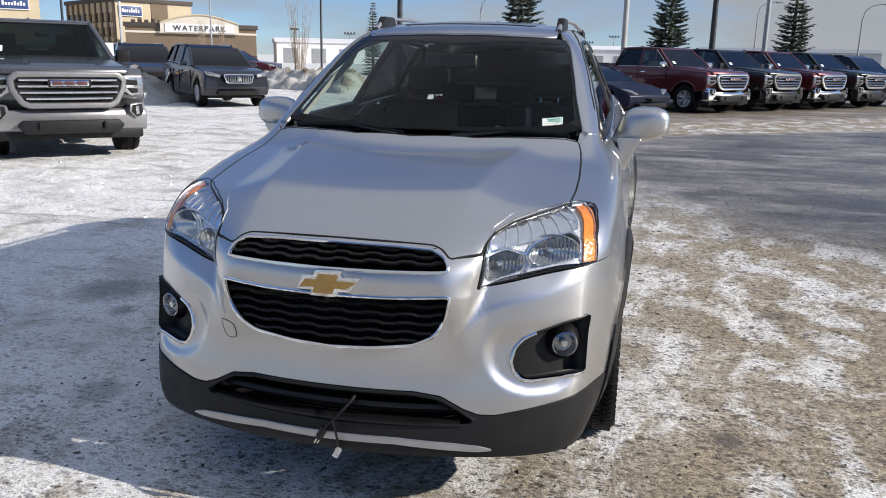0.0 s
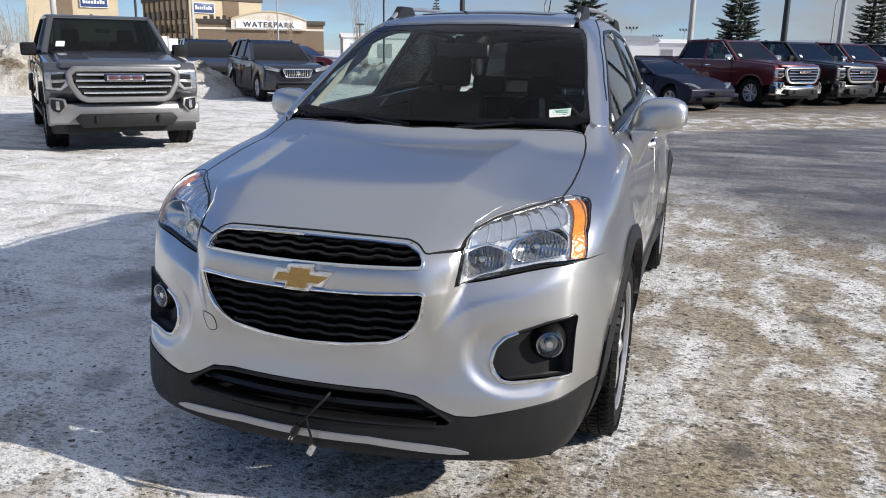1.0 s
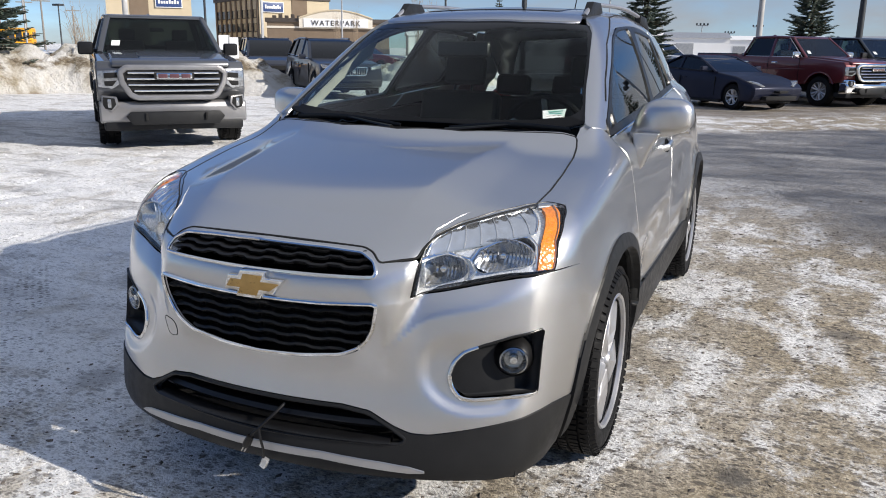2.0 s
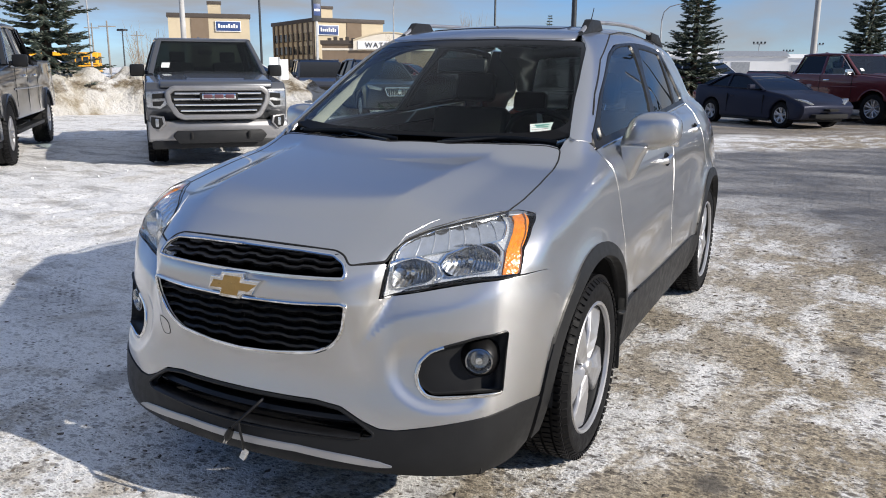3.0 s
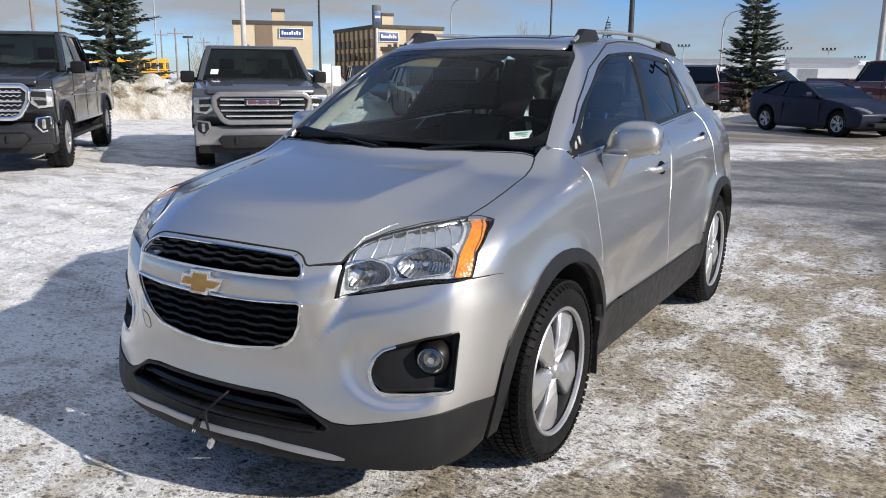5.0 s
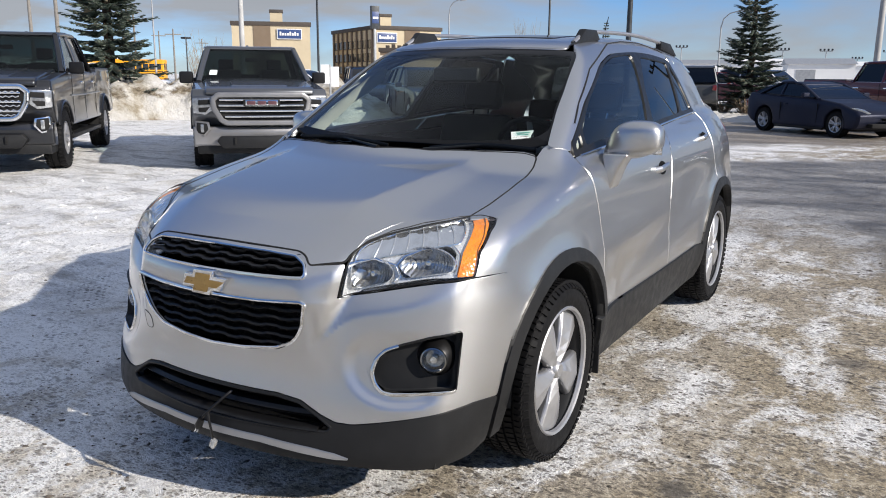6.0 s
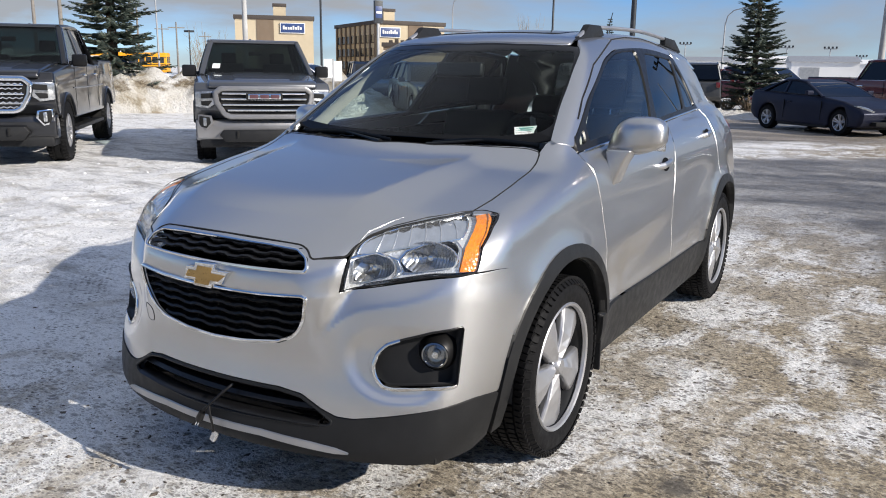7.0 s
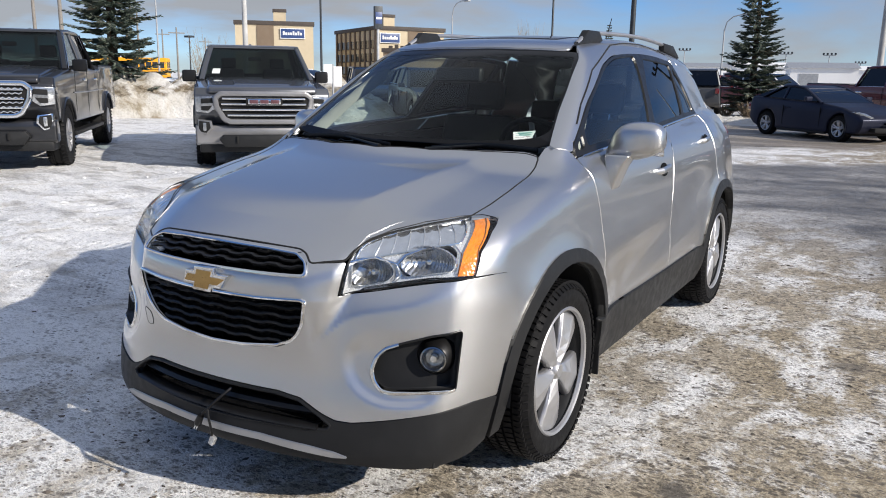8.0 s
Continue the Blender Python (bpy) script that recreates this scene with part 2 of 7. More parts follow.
def glass(name, tint, rough=0.0, gloss=0.045):
    """A thin pane: tinted see-through with a mirror gloss that grows at grazing angles."""
    m = bpy.data.materials.new(name)
    m.use_nodes = True
    t = m.node_tree
    t.nodes.clear()
    see = add_node(t, "ShaderNodeBsdfTransparent", {"Color": (*tint, 1)})
    shine = add_node(t, "ShaderNodeBsdfGlossy", {"Color": (1, 1, 1, 1), "Roughness": rough})
    face_on = add_node(t, "ShaderNodeLayerWeight", {"Blend": 0.5})
    steep = add_node(t, "ShaderNodeMath", {1: 5.0}, operation="POWER")
    t.links.new(face_on.outputs["Facing"], steep.inputs[0])
    fres = add_node(t, "ShaderNodeMapRange", {"To Min": gloss, "To Max": 0.95})
    t.links.new(steep.outputs[0], fres.inputs["Value"])
    both_ = add_node(t, "ShaderNodeMixShader")
    out_ = add_node(t, "ShaderNodeOutputMaterial")
    t.links.new(fres.outputs[0], both_.inputs[0])
    t.links.new(see.outputs[0], both_.inputs[1])
    t.links.new(shine.outputs[0], both_.inputs[2])
    t.links.new(both_.outputs[0], out_.inputs["Surface"])
    return m


SILVER = car_paint("silver_metallic_paint", (0.52, 0.522, 0.525), metal=0.92, rough=0.31, dust=0.0)
CHROME = worn("chrome", (0.78, 0.79, 0.80), 0.07, 1.0, 0.04, 9, (0.35, 0.33, 0.3), 0.12)
SATIN = worn("satin_alloy", (0.46, 0.46, 0.47), 0.42, 0.85, 0.05, 7, (0.35, 0.33, 0.3), 0.15)
CLADDING = worn("dark_grey_plastic", (0.013, 0.0135, 0.0145), 0.45, 0, 0.15, 8, (0.08, 0.075, 0.068), 0.04, 0.15, Specular_IOR_Level=0.22)
BLACK = worn("black_plastic", (0.006, 0.006, 0.0065), 0.35, 0, 0.2, 9, (0.06, 0.055, 0.05), 0.04, 0.1, Specular_IOR_Level=0.35)
VOID = material("black_inside", (0.006, 0.006, 0.006), 0.9)
RUBBER = worn("tyre_rubber", (0.0055, 0.0055, 0.006), 0.62, 0, 0.25, 12, (0.05, 0.045, 0.04), 0.04, 0.2, Specular_IOR_Level=0.15)
GOLD = worn("gold_emblem", (0.44, 0.29, 0.11), 0.30, 0.75, 0.06, 40)
AMBER = worn("amber_lens", (0.80, 0.225, 0.006), 0.22, 0.0, 0.22, 60, Coat_Weight=0.6)
RED_LENS = material("red_lens", (0.15, 0.006, 0.008), 0.12, 0.0, Coat_Weight=1.0)
LAMP_GLASS = glass("lamp_glass", (0.93, 0.95, 0.96))
SCREEN_GLASS = glass("windscreen_glass", (0.70, 0.80, 0.75), 0.0, 0.006)
SIDE_GLASS = glass("side_glass", (0.76, 0.84, 0.82))
DARK_GLASS = glass("privacy_glass", (0.04, 0.045, 0.05))
FRIT = material("black_glass_edge", (0.004, 0.004, 0.0045), 0.05, 0.0, Specular_IOR_Level=0.25)
REFLECTOR = worn("lamp_reflector", (0.66, 0.66, 0.66), 0.16, 0.9, 0.10, 30)
BEZEL = worn("satin_lamp_bezel", (0.66, 0.67, 0.68), 0.26, 0.45, 0.06, 30)
LAMP_GREY = worn("lamp_housing", (0.58, 0.59, 0.60), 0.22, 0.7, 0.12, 30)
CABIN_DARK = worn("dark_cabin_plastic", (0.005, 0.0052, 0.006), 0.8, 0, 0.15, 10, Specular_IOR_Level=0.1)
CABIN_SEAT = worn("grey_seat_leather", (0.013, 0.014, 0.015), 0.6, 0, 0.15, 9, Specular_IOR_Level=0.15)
WHITE_PAPER = worn("white_paper", (0.72, 0.75, 0.74), 0.7, 0, 0.05, 30)
t_, b_ = nodes_of(REFLECTOR)
flutes = add_node(t_, "ShaderNodeTexWave", {"Scale": 26.0, "Distortion": 1.5})
c_ = add_node(t_, "ShaderNodeTexCoord")
t_.links.new(c_.outputs["Object"], flutes.inputs["Vector"])
bump(t_, b_, flutes.outputs["Fac"], 0.35, 0.004)
t_, b_ = nodes_of(AMBER)
cells = add_node(t_, "ShaderNodeTexVoronoi", {"Scale": 95.0})
c_ = add_node(t_, "ShaderNodeTexCoord")
t_.links.new(c_.outputs["Object"], cells.inputs["Vector"])
bump(t_, b_, cells.outputs["Distance"], 0.35, 0.004)

# ---- materials of the place ----
def vec_math(t, op, a, b=None):
    n = add_node(t, "ShaderNodeMath", operation=op)
    for i, v in enumerate((a, b)):
        if v is None:
            continue
        if isinstance(v, (int, float)):
            n.inputs[i].default_value = v
        else:
            t.links.new(v, n.inputs[i])
    return n.outputs[0]


def ground_material():
    """Packed snow with sand, grit and bare icy patches, in metres from the SUV's front axle."""
    m = material("packed_snow_and_grit", (0.6, 0.6, 0.6), 0.6)
    t, b = nodes_of(m)
    c = add_node(t, "ShaderNodeTexCoord")
    sep = add_node(t, "ShaderNodeSeparateXYZ")
    t.links.new(c.outputs["Object"], sep.inputs[0])
    x, y = sep.outputs["X"], sep.outputs["Y"]
    wobble = noise_at(t, 0.55, 6, 0.6)
    wob = span(t, wobble, 0.2, 0.8, -1.6, 1.6)
    # how sandy: little on the left, much on the right and along the lane
    side = span(t, vec_math(t, "ADD", x, wob), -1.4, 1.5)
    side = vec_math(t, "MAXIMUM", side, span(t, vec_math(t, "ADD", y, vec_math(t, "MULTIPLY", wob, 0.4)), -0.3, -1.5, 0.0, 0.75))
    far_x = vec_math(t, "SUBTRACT", x, vec_math(t, "MULTIPLY", y, 0.30))
    patches = noise_at(t, 2.1, 10, 0.62, (1.25, 0.75, 1), distortion=0.5)
    fine = noise_at(t, 12.0, 9, 0.75)
    crumbs = noise_at(t, 42.0, 5, 0.8)
    sand = vec_math(t, "ADD", vec_math(t, "MULTIPLY", patches, 0.56), vec_math(t, "MULTIPLY", fine, 0.22))
    sand = vec_math(t, "ADD", sand, vec_math(t, "MULTIPLY", crumbs, 0.22))
    sand = vec_math(t, "ADD", sand, vec_math(t, "ADD", 0.020, vec_math(t, "MULTIPLY", side, 0.070)))
    sand_f = span(t, sand, 0.530, 0.600)
    snow = ramp(t, noise_at(t, 16.0, 10, 0.78), [(0.32, (0.48, 0.465, 0.43)), (0.43, (0.80, 0.79, 0.765)), (0.60, (0.93, 0.92, 0.90))])
    snow = mix(t, span(t, noise_at(t, 1.6, 8, 0.65), 0.38, 0.68, 0, 0.45), snow, (0.88, 0.88, 0.88))
    snow = mix(t, span(t, side, 0, 1, 0.42, 0.0), snow, (0.92, 0.92, 0.91))
    rutted = span(t, noise_at(t, 1.3, 10, 0.72, (0.55, 1.7, 1), distortion=0.7), 0.50, 0.62)
    snow = mix(t, vec_math(t, "MULTIPLY", rutted, span(t, far_x, -3.6, -1.6, 0.80, 0.15)), snow, (0.36, 0.35, 0.34))
    earth = ramp(t, noise_at(t, 38.0, 9, 0.8), [(0.34, (0.11, 0.085, 0.050)), (0.47, (0.28, 0.222, 0.135)), (0.62, (0.56, 0.485, 0.355))])
    col = mix(t, vec_math(t, "MULTIPLY", sand_f, span(t, side, 0, 1, 0.38, 0.97)), snow, earth)
    # bare ice and wet asphalt in the lane behind and beyond
    near_edge = vec_math(t, "ADD", y, x)
    lane = span(t, vec_math(t, "ADD", near_edge, vec_math(t, "MULTIPLY", wob, 0.9)), 5.2, 7.6)
    lane = vec_math(t, "MULTIPLY", lane, span(t, vec_math(t, "ADD", vec_math(t, "SUBTRACT", y, vec_math(t, "MULTIPLY", x, 0.75)), vec_math(t, "MULTIPLY", wob, 0.3)), 12.2, 13.0, 1, 0))
    streak = noise_at(t, 1.1, 10, 0.70, (0.45, 1.1, 1), distortion=0.4)
    wet = ramp(t, streak, [(0.38, (0.05, 0.048, 0.045)), (0.46, (0.12, 0.117, 0.11)), (0.55, (0.235, 0.23, 0.222)), (0.68, (0.46, 0.455, 0.44))])
    col = mix(t, vec_math(t, "MULTIPLY", lane, 0.92), col, wet)
    # melt water and brown slush before the parked row
    row = vec_math(t, "SUBTRACT", y, vec_math(t, "MULTIPLY", x, 0.80))
    melt = vec_math(t, "MULTIPLY", span(t, vec_math(t, "ADD", row, wob), 15.2, 17.5), span(t, vec_math(t, "ADD", x, wob), -6.5, -4.0))
    slush = ramp(t, noise_at(t, 0.9, 7, 0.6, (0.35, 1.2, 1)), [(0.35, (0.13, 0.11, 0.085)), (0.55, (0.26, 0.22, 0.175)), (0.72, (0.62, 0.60, 0.57))])
    col = mix(t, vec_math(t, "MULTIPLY", melt, 0.9), col, slush)
    # dark puddle stains
    stain = span(t, noise_at(t, 0.62, 6, 0.55, (0.7, 1.2, 1), distortion=0.5), 0.64, 0.72)
    col = mix(t, vec_math(t, "MULTIPLY", stain, 0.62), col, (0.09, 0.085, 0.078))
    for sx, sy, r, amount in ((-2.23, 1.10, 0.30, 0.60), (-1.91, 0.73, 0.10, 0.6), (-1.34, -0.27, 0.13, 0.45), (1.32, -0.02, 0.085, 0.75), (1.75, 1.73, 0.11, 0.6), (2.14, 4.78, 0.6, 0.5)):
        dx, dy = vec_math(t, "SUBTRACT", x, sx), vec_math(t, "SUBTRACT", y, sy)
        away = vec_math(t, "SQRT", vec_math(t, "ADD", vec_math(t, "MULTIPLY", dx, dx), vec_math(t, "MULTIPLY", dy, dy)))
        away = vec_math(t, "ADD", away, vec_math(t, "MULTIPLY", vec_math(t, "SUBTRACT", crumbs, 0.5), r * 2.0))
        col = mix(t, vec_math(t, "MULTIPLY", span(t, away, r * 0.5, r * 1.1, 1, 0), amount), col, (0.085, 0.08, 0.072))
    # grit: dark flecks of several sizes
    for scale, cut, amount in ((19.0, 0.22, 0.85), (40.0, 0.23, 0.9), (75.0, 0.27, 0.8), (140.0, 0.29, 0.6)):
        v = add_node(t, "ShaderNodeTexVoronoi", {"Scale": scale, "Randomness": 1.0})
        mp = add_node(t, "ShaderNodeMapping", {"Scale": (0.62, 1.15, 0.2), "Rotation": (0, 0, 0.35)})
        t.links.new(c.outputs["Object"], mp.inputs["Vector"])
        t.links.new(mp.outputs["Vector"], v.inputs["Vector"])
        fleck = span(t, v.outputs["Distance"], cut, cut * 1.5, 1, 0)
        some = span(t, noise_at(t, 2.2 + scale * 0.05, 7, 0.65), 0.38, 0.54)
        thin = vec_math(t, "MULTIPLY", vec_math(t, "MULTIPLY", fleck, some), span(t, side, 0, 1, 0.45, 1.0))
        col = mix(t, vec_math(t, "MULTIPLY", thin, amount), col, (0.075, 0.062, 0.048))
    # a tread mark printed in the snow
    rut = add_node(t, "ShaderNodeMapping", {"Location": (1.40, -1.76, 0), "Rotation": (0, 0, radians(-49))})
    t.links.new(c.outputs["Object"], rut.inputs["Vector"])
    rs = add_node(t, "ShaderNodeSeparateXYZ")
    t.links.new(rut.outputs["Vector"], rs.inputs[0])
    across = span(t, vec_math(t, "ABSOLUTE", rs.outputs["X"]), 0.11, 0.17, 1, 0)
    along = vec_math(t, "MULTIPLY", span(t, vec_math(t, "ABSOLUTE", rs.outputs["Y"]), 1.0, 1.35, 1, 0), across)
    tw = add_node(t, "ShaderNodeTexVoronoi", {"Scale": 26.0, "Randomness": 0.35})
    t.links.new(rut.outputs["Vector"], tw.inputs["Vector"])
    print_ = vec_math(t, "MULTIPLY", along, span(t, tw.outputs["Distance"], 0.30, 0.42, 1, 0))
    print_ = vec_math(t, "MULTIPLY", print_, span(t, noise_at(t, 6, 5), 0.30, 0.50))
    col = mix(t, vec_math(t, "MULTIPLY", print_, 0.9), col, (0.15, 0.14, 0.125))
    t.links.new(col, b.inputs["Base Color"])
    rough = span(t, streak, 0.3, 0.6, 0.22, 0.55)
    t.links.new(mix(t, vec_math(t, "MAXIMUM", lane, melt), 0.62, rough), b.inputs["Roughness"])
    h = vec_math(t, "ADD", vec_math(t, "MULTIPLY", noise_at(t, 28, 8, 0.7), 0.6), vec_math(t, "MULTIPLY", noise_at(t, 110, 4, 0.7), 0.4))
    h = vec_math(t, "ADD", h, vec_math(t, "MULTIPLY", noise_at(t, 7.5, 6, 0.6, distortion=0.6), 1.6))
    h = vec_math(t, "SUBTRACT", h, vec_math(t, "MULTIPLY", print_, 0.5))
    bump(t, b, h, 0.7, 0.035)
    return m


GROUND = ground_material()


def bank_material():
    """Old ploughed snow, brown and grassy on its crest and clean in its folds."""
    m = material("dirty_snow_bank", (0.6, 0.58, 0.55), 0.75)
    t, b = nodes_of(m)
    big = noise_at(t, 0.8, 9, 0.66, distortion=0.5)
    c = add_node(t, "ShaderNodeTexCoord")
    sep = add_node(t, "ShaderNodeSeparateXYZ")
    t.links.new(c.outputs["Object"], sep.inputs[0])
    high = vec_math(t, "ADD", sep.outputs["Z"], span(t, noise_at(t, 0.9, 7, 0.6), 0.3, 0.7, -0.22, 0.22))
    grassy = vec_math(t, "MULTIPLY", span(t, high, 0.70, 0.80), span(t, high, 1.02, 1.14, 1, 0))
    clean = ramp(t, big, [(0.40, (0.84, 0.82, 0.78)), (0.54, (0.74, 0.70, 0.62)), (0.62, (0.46, 0.39, 0.28)), (0.72, (0.22, 0.17, 0.11))])
    grass = ramp(t, noise_at(t, 5.0, 9, 0.75, (1, 1, 2.5)), [(0.32, (0.07, 0.052, 0.03)), (0.50, (0.24, 0.185, 0.115)), (0.66, (0.55, 0.50, 0.40))])
    grassy = vec_math(t, "MULTIPLY", grassy, span(t, noise_at(t, 1.1, 8, 0.7, (1, 1, 2)), 0.44, 0.56))
    col = mix(t, grassy, clean, grass)
    t.links.new(col, b.inputs["Base Color"])
    bump(t, b, noise_at(t, 6, 10, 0.72), 1.0, 0.25)
    return m


BANK = bank_material()
ASPHALT_GREY = worn("grey_metal_pole", (0.33, 0.34, 0.35), 0.5, 0.3, 0.15, 3)
DARK_POLE = worn("dark_metal_pole", (0.035, 0.04, 0.045), 0.5, 0.3, 0.2, 3)
CONCRETE = worn("pale_concrete_pole", (0.42, 0.42, 0.41), 0.8, 0, 0.15, 2.5)
TAN_WALL = worn("tan_stucco", (0.50, 0.42, 0.29), 0.85, 0, 0.06, 0.4)
BROWN_WALL = worn("brown_stucco", (0.17, 0.125, 0.085), 0.85, 0, 0.08, 0.4)
DARK_TRIM = worn("dark_brown_trim", (0.06, 0.048, 0.04), 0.7, 0, 0.1, 1)
CREAM = worn("cream_fascia", (0.62, 0.57, 0.48), 0.8, 0, 0.05, 0.5)
WHITE_WALL = worn("white_cladding", (0.75, 0.75, 0.74), 0.7, 0, 0.05, 0.3)
SIGN_BLUE = worn("blue_sign", (0.03, 0.06, 0.17), 0.4, 0, 0.05, 2)
SIGN_WHITE = worn("white_sign", (0.78, 0.78, 0.78), 0.5, 0, 0.05, 3)
LETTER = material("dark_letters", (0.05, 0.045, 0.04), 0.6)
BUS_YELLOW = worn("school_bus_yellow", (0.75, 0.34, 0.012), 0.4, 0, 0.06, 1.5)
WINDOW_DARK = material("dark_building_glass", (0.02, 0.025, 0.03), 0.08, 0.0, Coat_Weight=0.5)
POLE_WOOD = worn("weathered_pole_wood", (0.20, 0.185, 0.165), 0.9, 0, 0.2, 4)
BARK = worn("bark", (0.10, 0.075, 0.055), 0.9, 0, 0.25, 9)
TWIG = worn("pale_twigs", (0.30, 0.23, 0.16), 0.9, 0, 0.2, 5)
PEBBLE = worn("grit_stones", (0.11, 0.092, 0.074), 0.85, 0, 0.5, 40)
CLUMP = worn("loose_snow", (0.76, 0.76, 0.77), 0.7, 0, 0.08, 30, (0.4, 0.36, 0.3), 0.35)


def needle_material():
    m = material("spruce_needles", (0.05, 0.075, 0.05), 0.75)
    t, b = nodes_of(m)
    g = add_node(t, "ShaderNodeNewGeometry")
    col = ramp(t, g.outputs["Random Per Island"], [(0.0, (0.050, 0.072, 0.052)), (0.5, (0.105, 0.138, 0.105)), (0.9, (0.18, 0.21, 0.17)), (1.0, (0.20, 0.16, 0.105))])
    t.links.new(col, b.inputs["Base Color"])
    return m


NEEDLES = needle_material()
PAINT_GREY = car_paint("dark_grey_truck_paint", (0.085, 0.090, 0.100), 0.6, 0.36, 0.06)
PAINT_CHAR = car_paint("charcoal_truck_paint", (0.010, 0.011, 0.014), 0.4, 0.33, 0.03, coat=0.8)
PAINT_RED = car_paint("dark_red_truck_paint", (0.095, 0.006, 0.010), 0.35, 0.32, 0.01, coat=0.8)
PAINT_BLUE = car_paint("dark_blue_car_paint", (0.010, 0.013, 0.030), 0.35, 0.40, 0.0, coat=0.05, spec=0.25)
PAINT_NIGHT = car_paint("blue_black_car_paint", (0.010, 0.012, 0.022), 0.35, 0.3, 0.02, coat=0.8)
PAINT_WHITE = car_paint("white_car_paint", (0.72, 0.72, 0.72), 0.0, 0.35, 0.10)
PAINT_PEWTER = car_paint("pewter_car_paint", (0.055, 0.058, 0.062), 0.5, 0.38, 0.04, coat=0.5)
BUMPER_GREY = worn("painted_grey_bumper", (0.25, 0.25, 0.255), 0.35, 0.5, 0.06, 5, (0.2, 0.18, 0.16), 0.35)
RED_BADGE = material("red_badge", (0.11, 0.045, 0.05), 0.3, 0.2, Coat_Weight=1.0)
LAMP_WHITE = worn("lamp_lens", (0.40, 0.41, 0.42), 0.12, 0.7, 0.35, 25)

# ---- the shape of the silver SUV: front axle at y = 0, nose towards -y, left side at +x ----
def suv_lower(x, y, z):
    """Below nought inside the lower body."""
    ax = np.abs(x)
    # bonnet and, behind it, the belt line
    top = curve(y, (-1.0, -0.86, -0.78, -0.6, -0.3, 0.0, 0.3, 0.7, 1.5, 2.4, 3.0), (0.84, 0.889, 0.934, 1.000, 1.056, 1.096, 1.118, 1.13, 1.16, 1.215, 1.23))
    crease = curve(y, (-0.85, -0.62, -0.3, 0.1, 0.3), (0.335, 0.355, 0.39, 0.455, 0.50))
    slope = curve(y, (-0.85, -0.4, 0.1, 0.5, 0.8), (0.21, 0.225, 0.17, 0.05, 0.0))
    over = ax - crease
    broad = over - curve(y, (-0.8, -0.5, 0.1), (0.20, 0.15, 0.09))
    top = top - slope * 0.74 * (over + np.sqrt(over * over + 0.007**2)) + slope * 0.40 * (broad + np.sqrt(broad * broad + 0.03**2)) - 0.010 * ax**2
    f_top = z - top
    # flanks
    wide = curve(y, (-0.9, -0.65, -0.45, -0.2, 0.15, 0.5, 1.3, 2.0, 2.6, 3.0, 3.35), (0.78, 0.812, 0.838, 0.862, 0.872, 0.870, 0.872, 0.873, 0.872, 0.845, 0.80))
    side = wide + curve(z, (0.16, 0.3, 0.5, 0.7, 0.85, 0.98, 1.06, 1.14, 1.25), (-0.07, -0.03, -0.006, 0.0, -0.018, -0.038, -0.062, -0.105, -0.17))
    for wy, amount in ((0.0, 0.020), (2.555, 0.024)):
        r = np.hypot(y - wy, z - 0.345)
        side = side + amount * np.exp(-((r - 0.40) / 0.09) ** 2) * ease(z, 0.2, 0.4)
    # hollow of the doors and the rising crease over it
    line = 0.70 + (y - 0.5) * 0.16
    side = side - 0.016 * ease(y, 0.45, 0.75) * (1 - ease(y, 1.9, 2.3)) * np.exp(-((z - line + 0.16) / 0.11) ** 2)
    f_side = ax - side
    # front
    round_ = 0.33 * ax**2 + 0.30 * ax**6
    base = curve(z, (0.16, 0.264, 0.39, 0.5, 0.64, 0.75, 0.85, 0.965, 1.1), (-0.89, -0.931, -0.918, -0.893, -0.866, -0.846, -0.80, -0.68, -0.5))
    nose = curve(z, (0.40, 0.5, 0.6, 0.744, 0.815, 0.86, 0.90, 0.95), (0.0, 0.004, 0.022, 0.066, 0.080, 0.074, 0.055, 0.02))
    half = curve(z, (0.4, 0.6, 0.75, 0.9), (0.44, 0.40, 0.385, 0.38))
    nose = nose * (1 - ease(ax, half - curve(z, (0.74, 0.87), (0.03, 0.10)), half + curve(z, (0.6, 0.74, 0.84), (0.085, 0.10, 0.21))))
    front = base + round_ - nose
    # ledge below the headlamps, running down into a wedge beside the grille
    foot = curve(ax, (0.355, 0.44, 0.49, 0.63, 0.76), (0.55, 0.655, 0.694, 0.726, 0.77))
    rise = z - foot
    rise = np.minimum(0.5 * (rise + np.sqrt(rise * rise + 0.007**2)), 0.075)
    edge_ = curve(z, (0.53, 0.6, 0.66, 0.73, 0.8), (0.350, 0.372, 0.397, 0.418, 0.43))
    front = front + 0.42 * rise * ease(ax, edge_ - 0.004, edge_ + 0.040) * (1 - ease(ax, 0.62, 0.79)) * (1 - ease(z, 0.80, 0.92))
    # bowl round the fog lamp and the edge where the bumper turns to the side
    far_ = np.hypot((ax - 0.645) / 0.150, (z - 0.553) / 0.118)
    front = front + 0.014 * (1 - ease(far_, 0.95, 1.22)) * (1 - ease(ax, 0.69, 0.76)) * (1 - ease(z, 0.57, 0.66))
    turn = ax - 0.748
    front = front + 0.42 * 0.5 * (turn + np.sqrt(turn * turn + 0.008**2)) * (1 - ease(z, 0.76, 0.84))
    f_front = (front - y) * 0.9
    f_back = (y - (3.335 - 0.16 * ax**2 - 0.25 * ax**6 - 0.03 * ease(z, 0.7, 1.1)))
    f = smax(smax(f_top, f_side, 0.075), smax(f_front, f_back, 0.02), 0.075)
    return smax(f, 0.17 - z, 0.03)


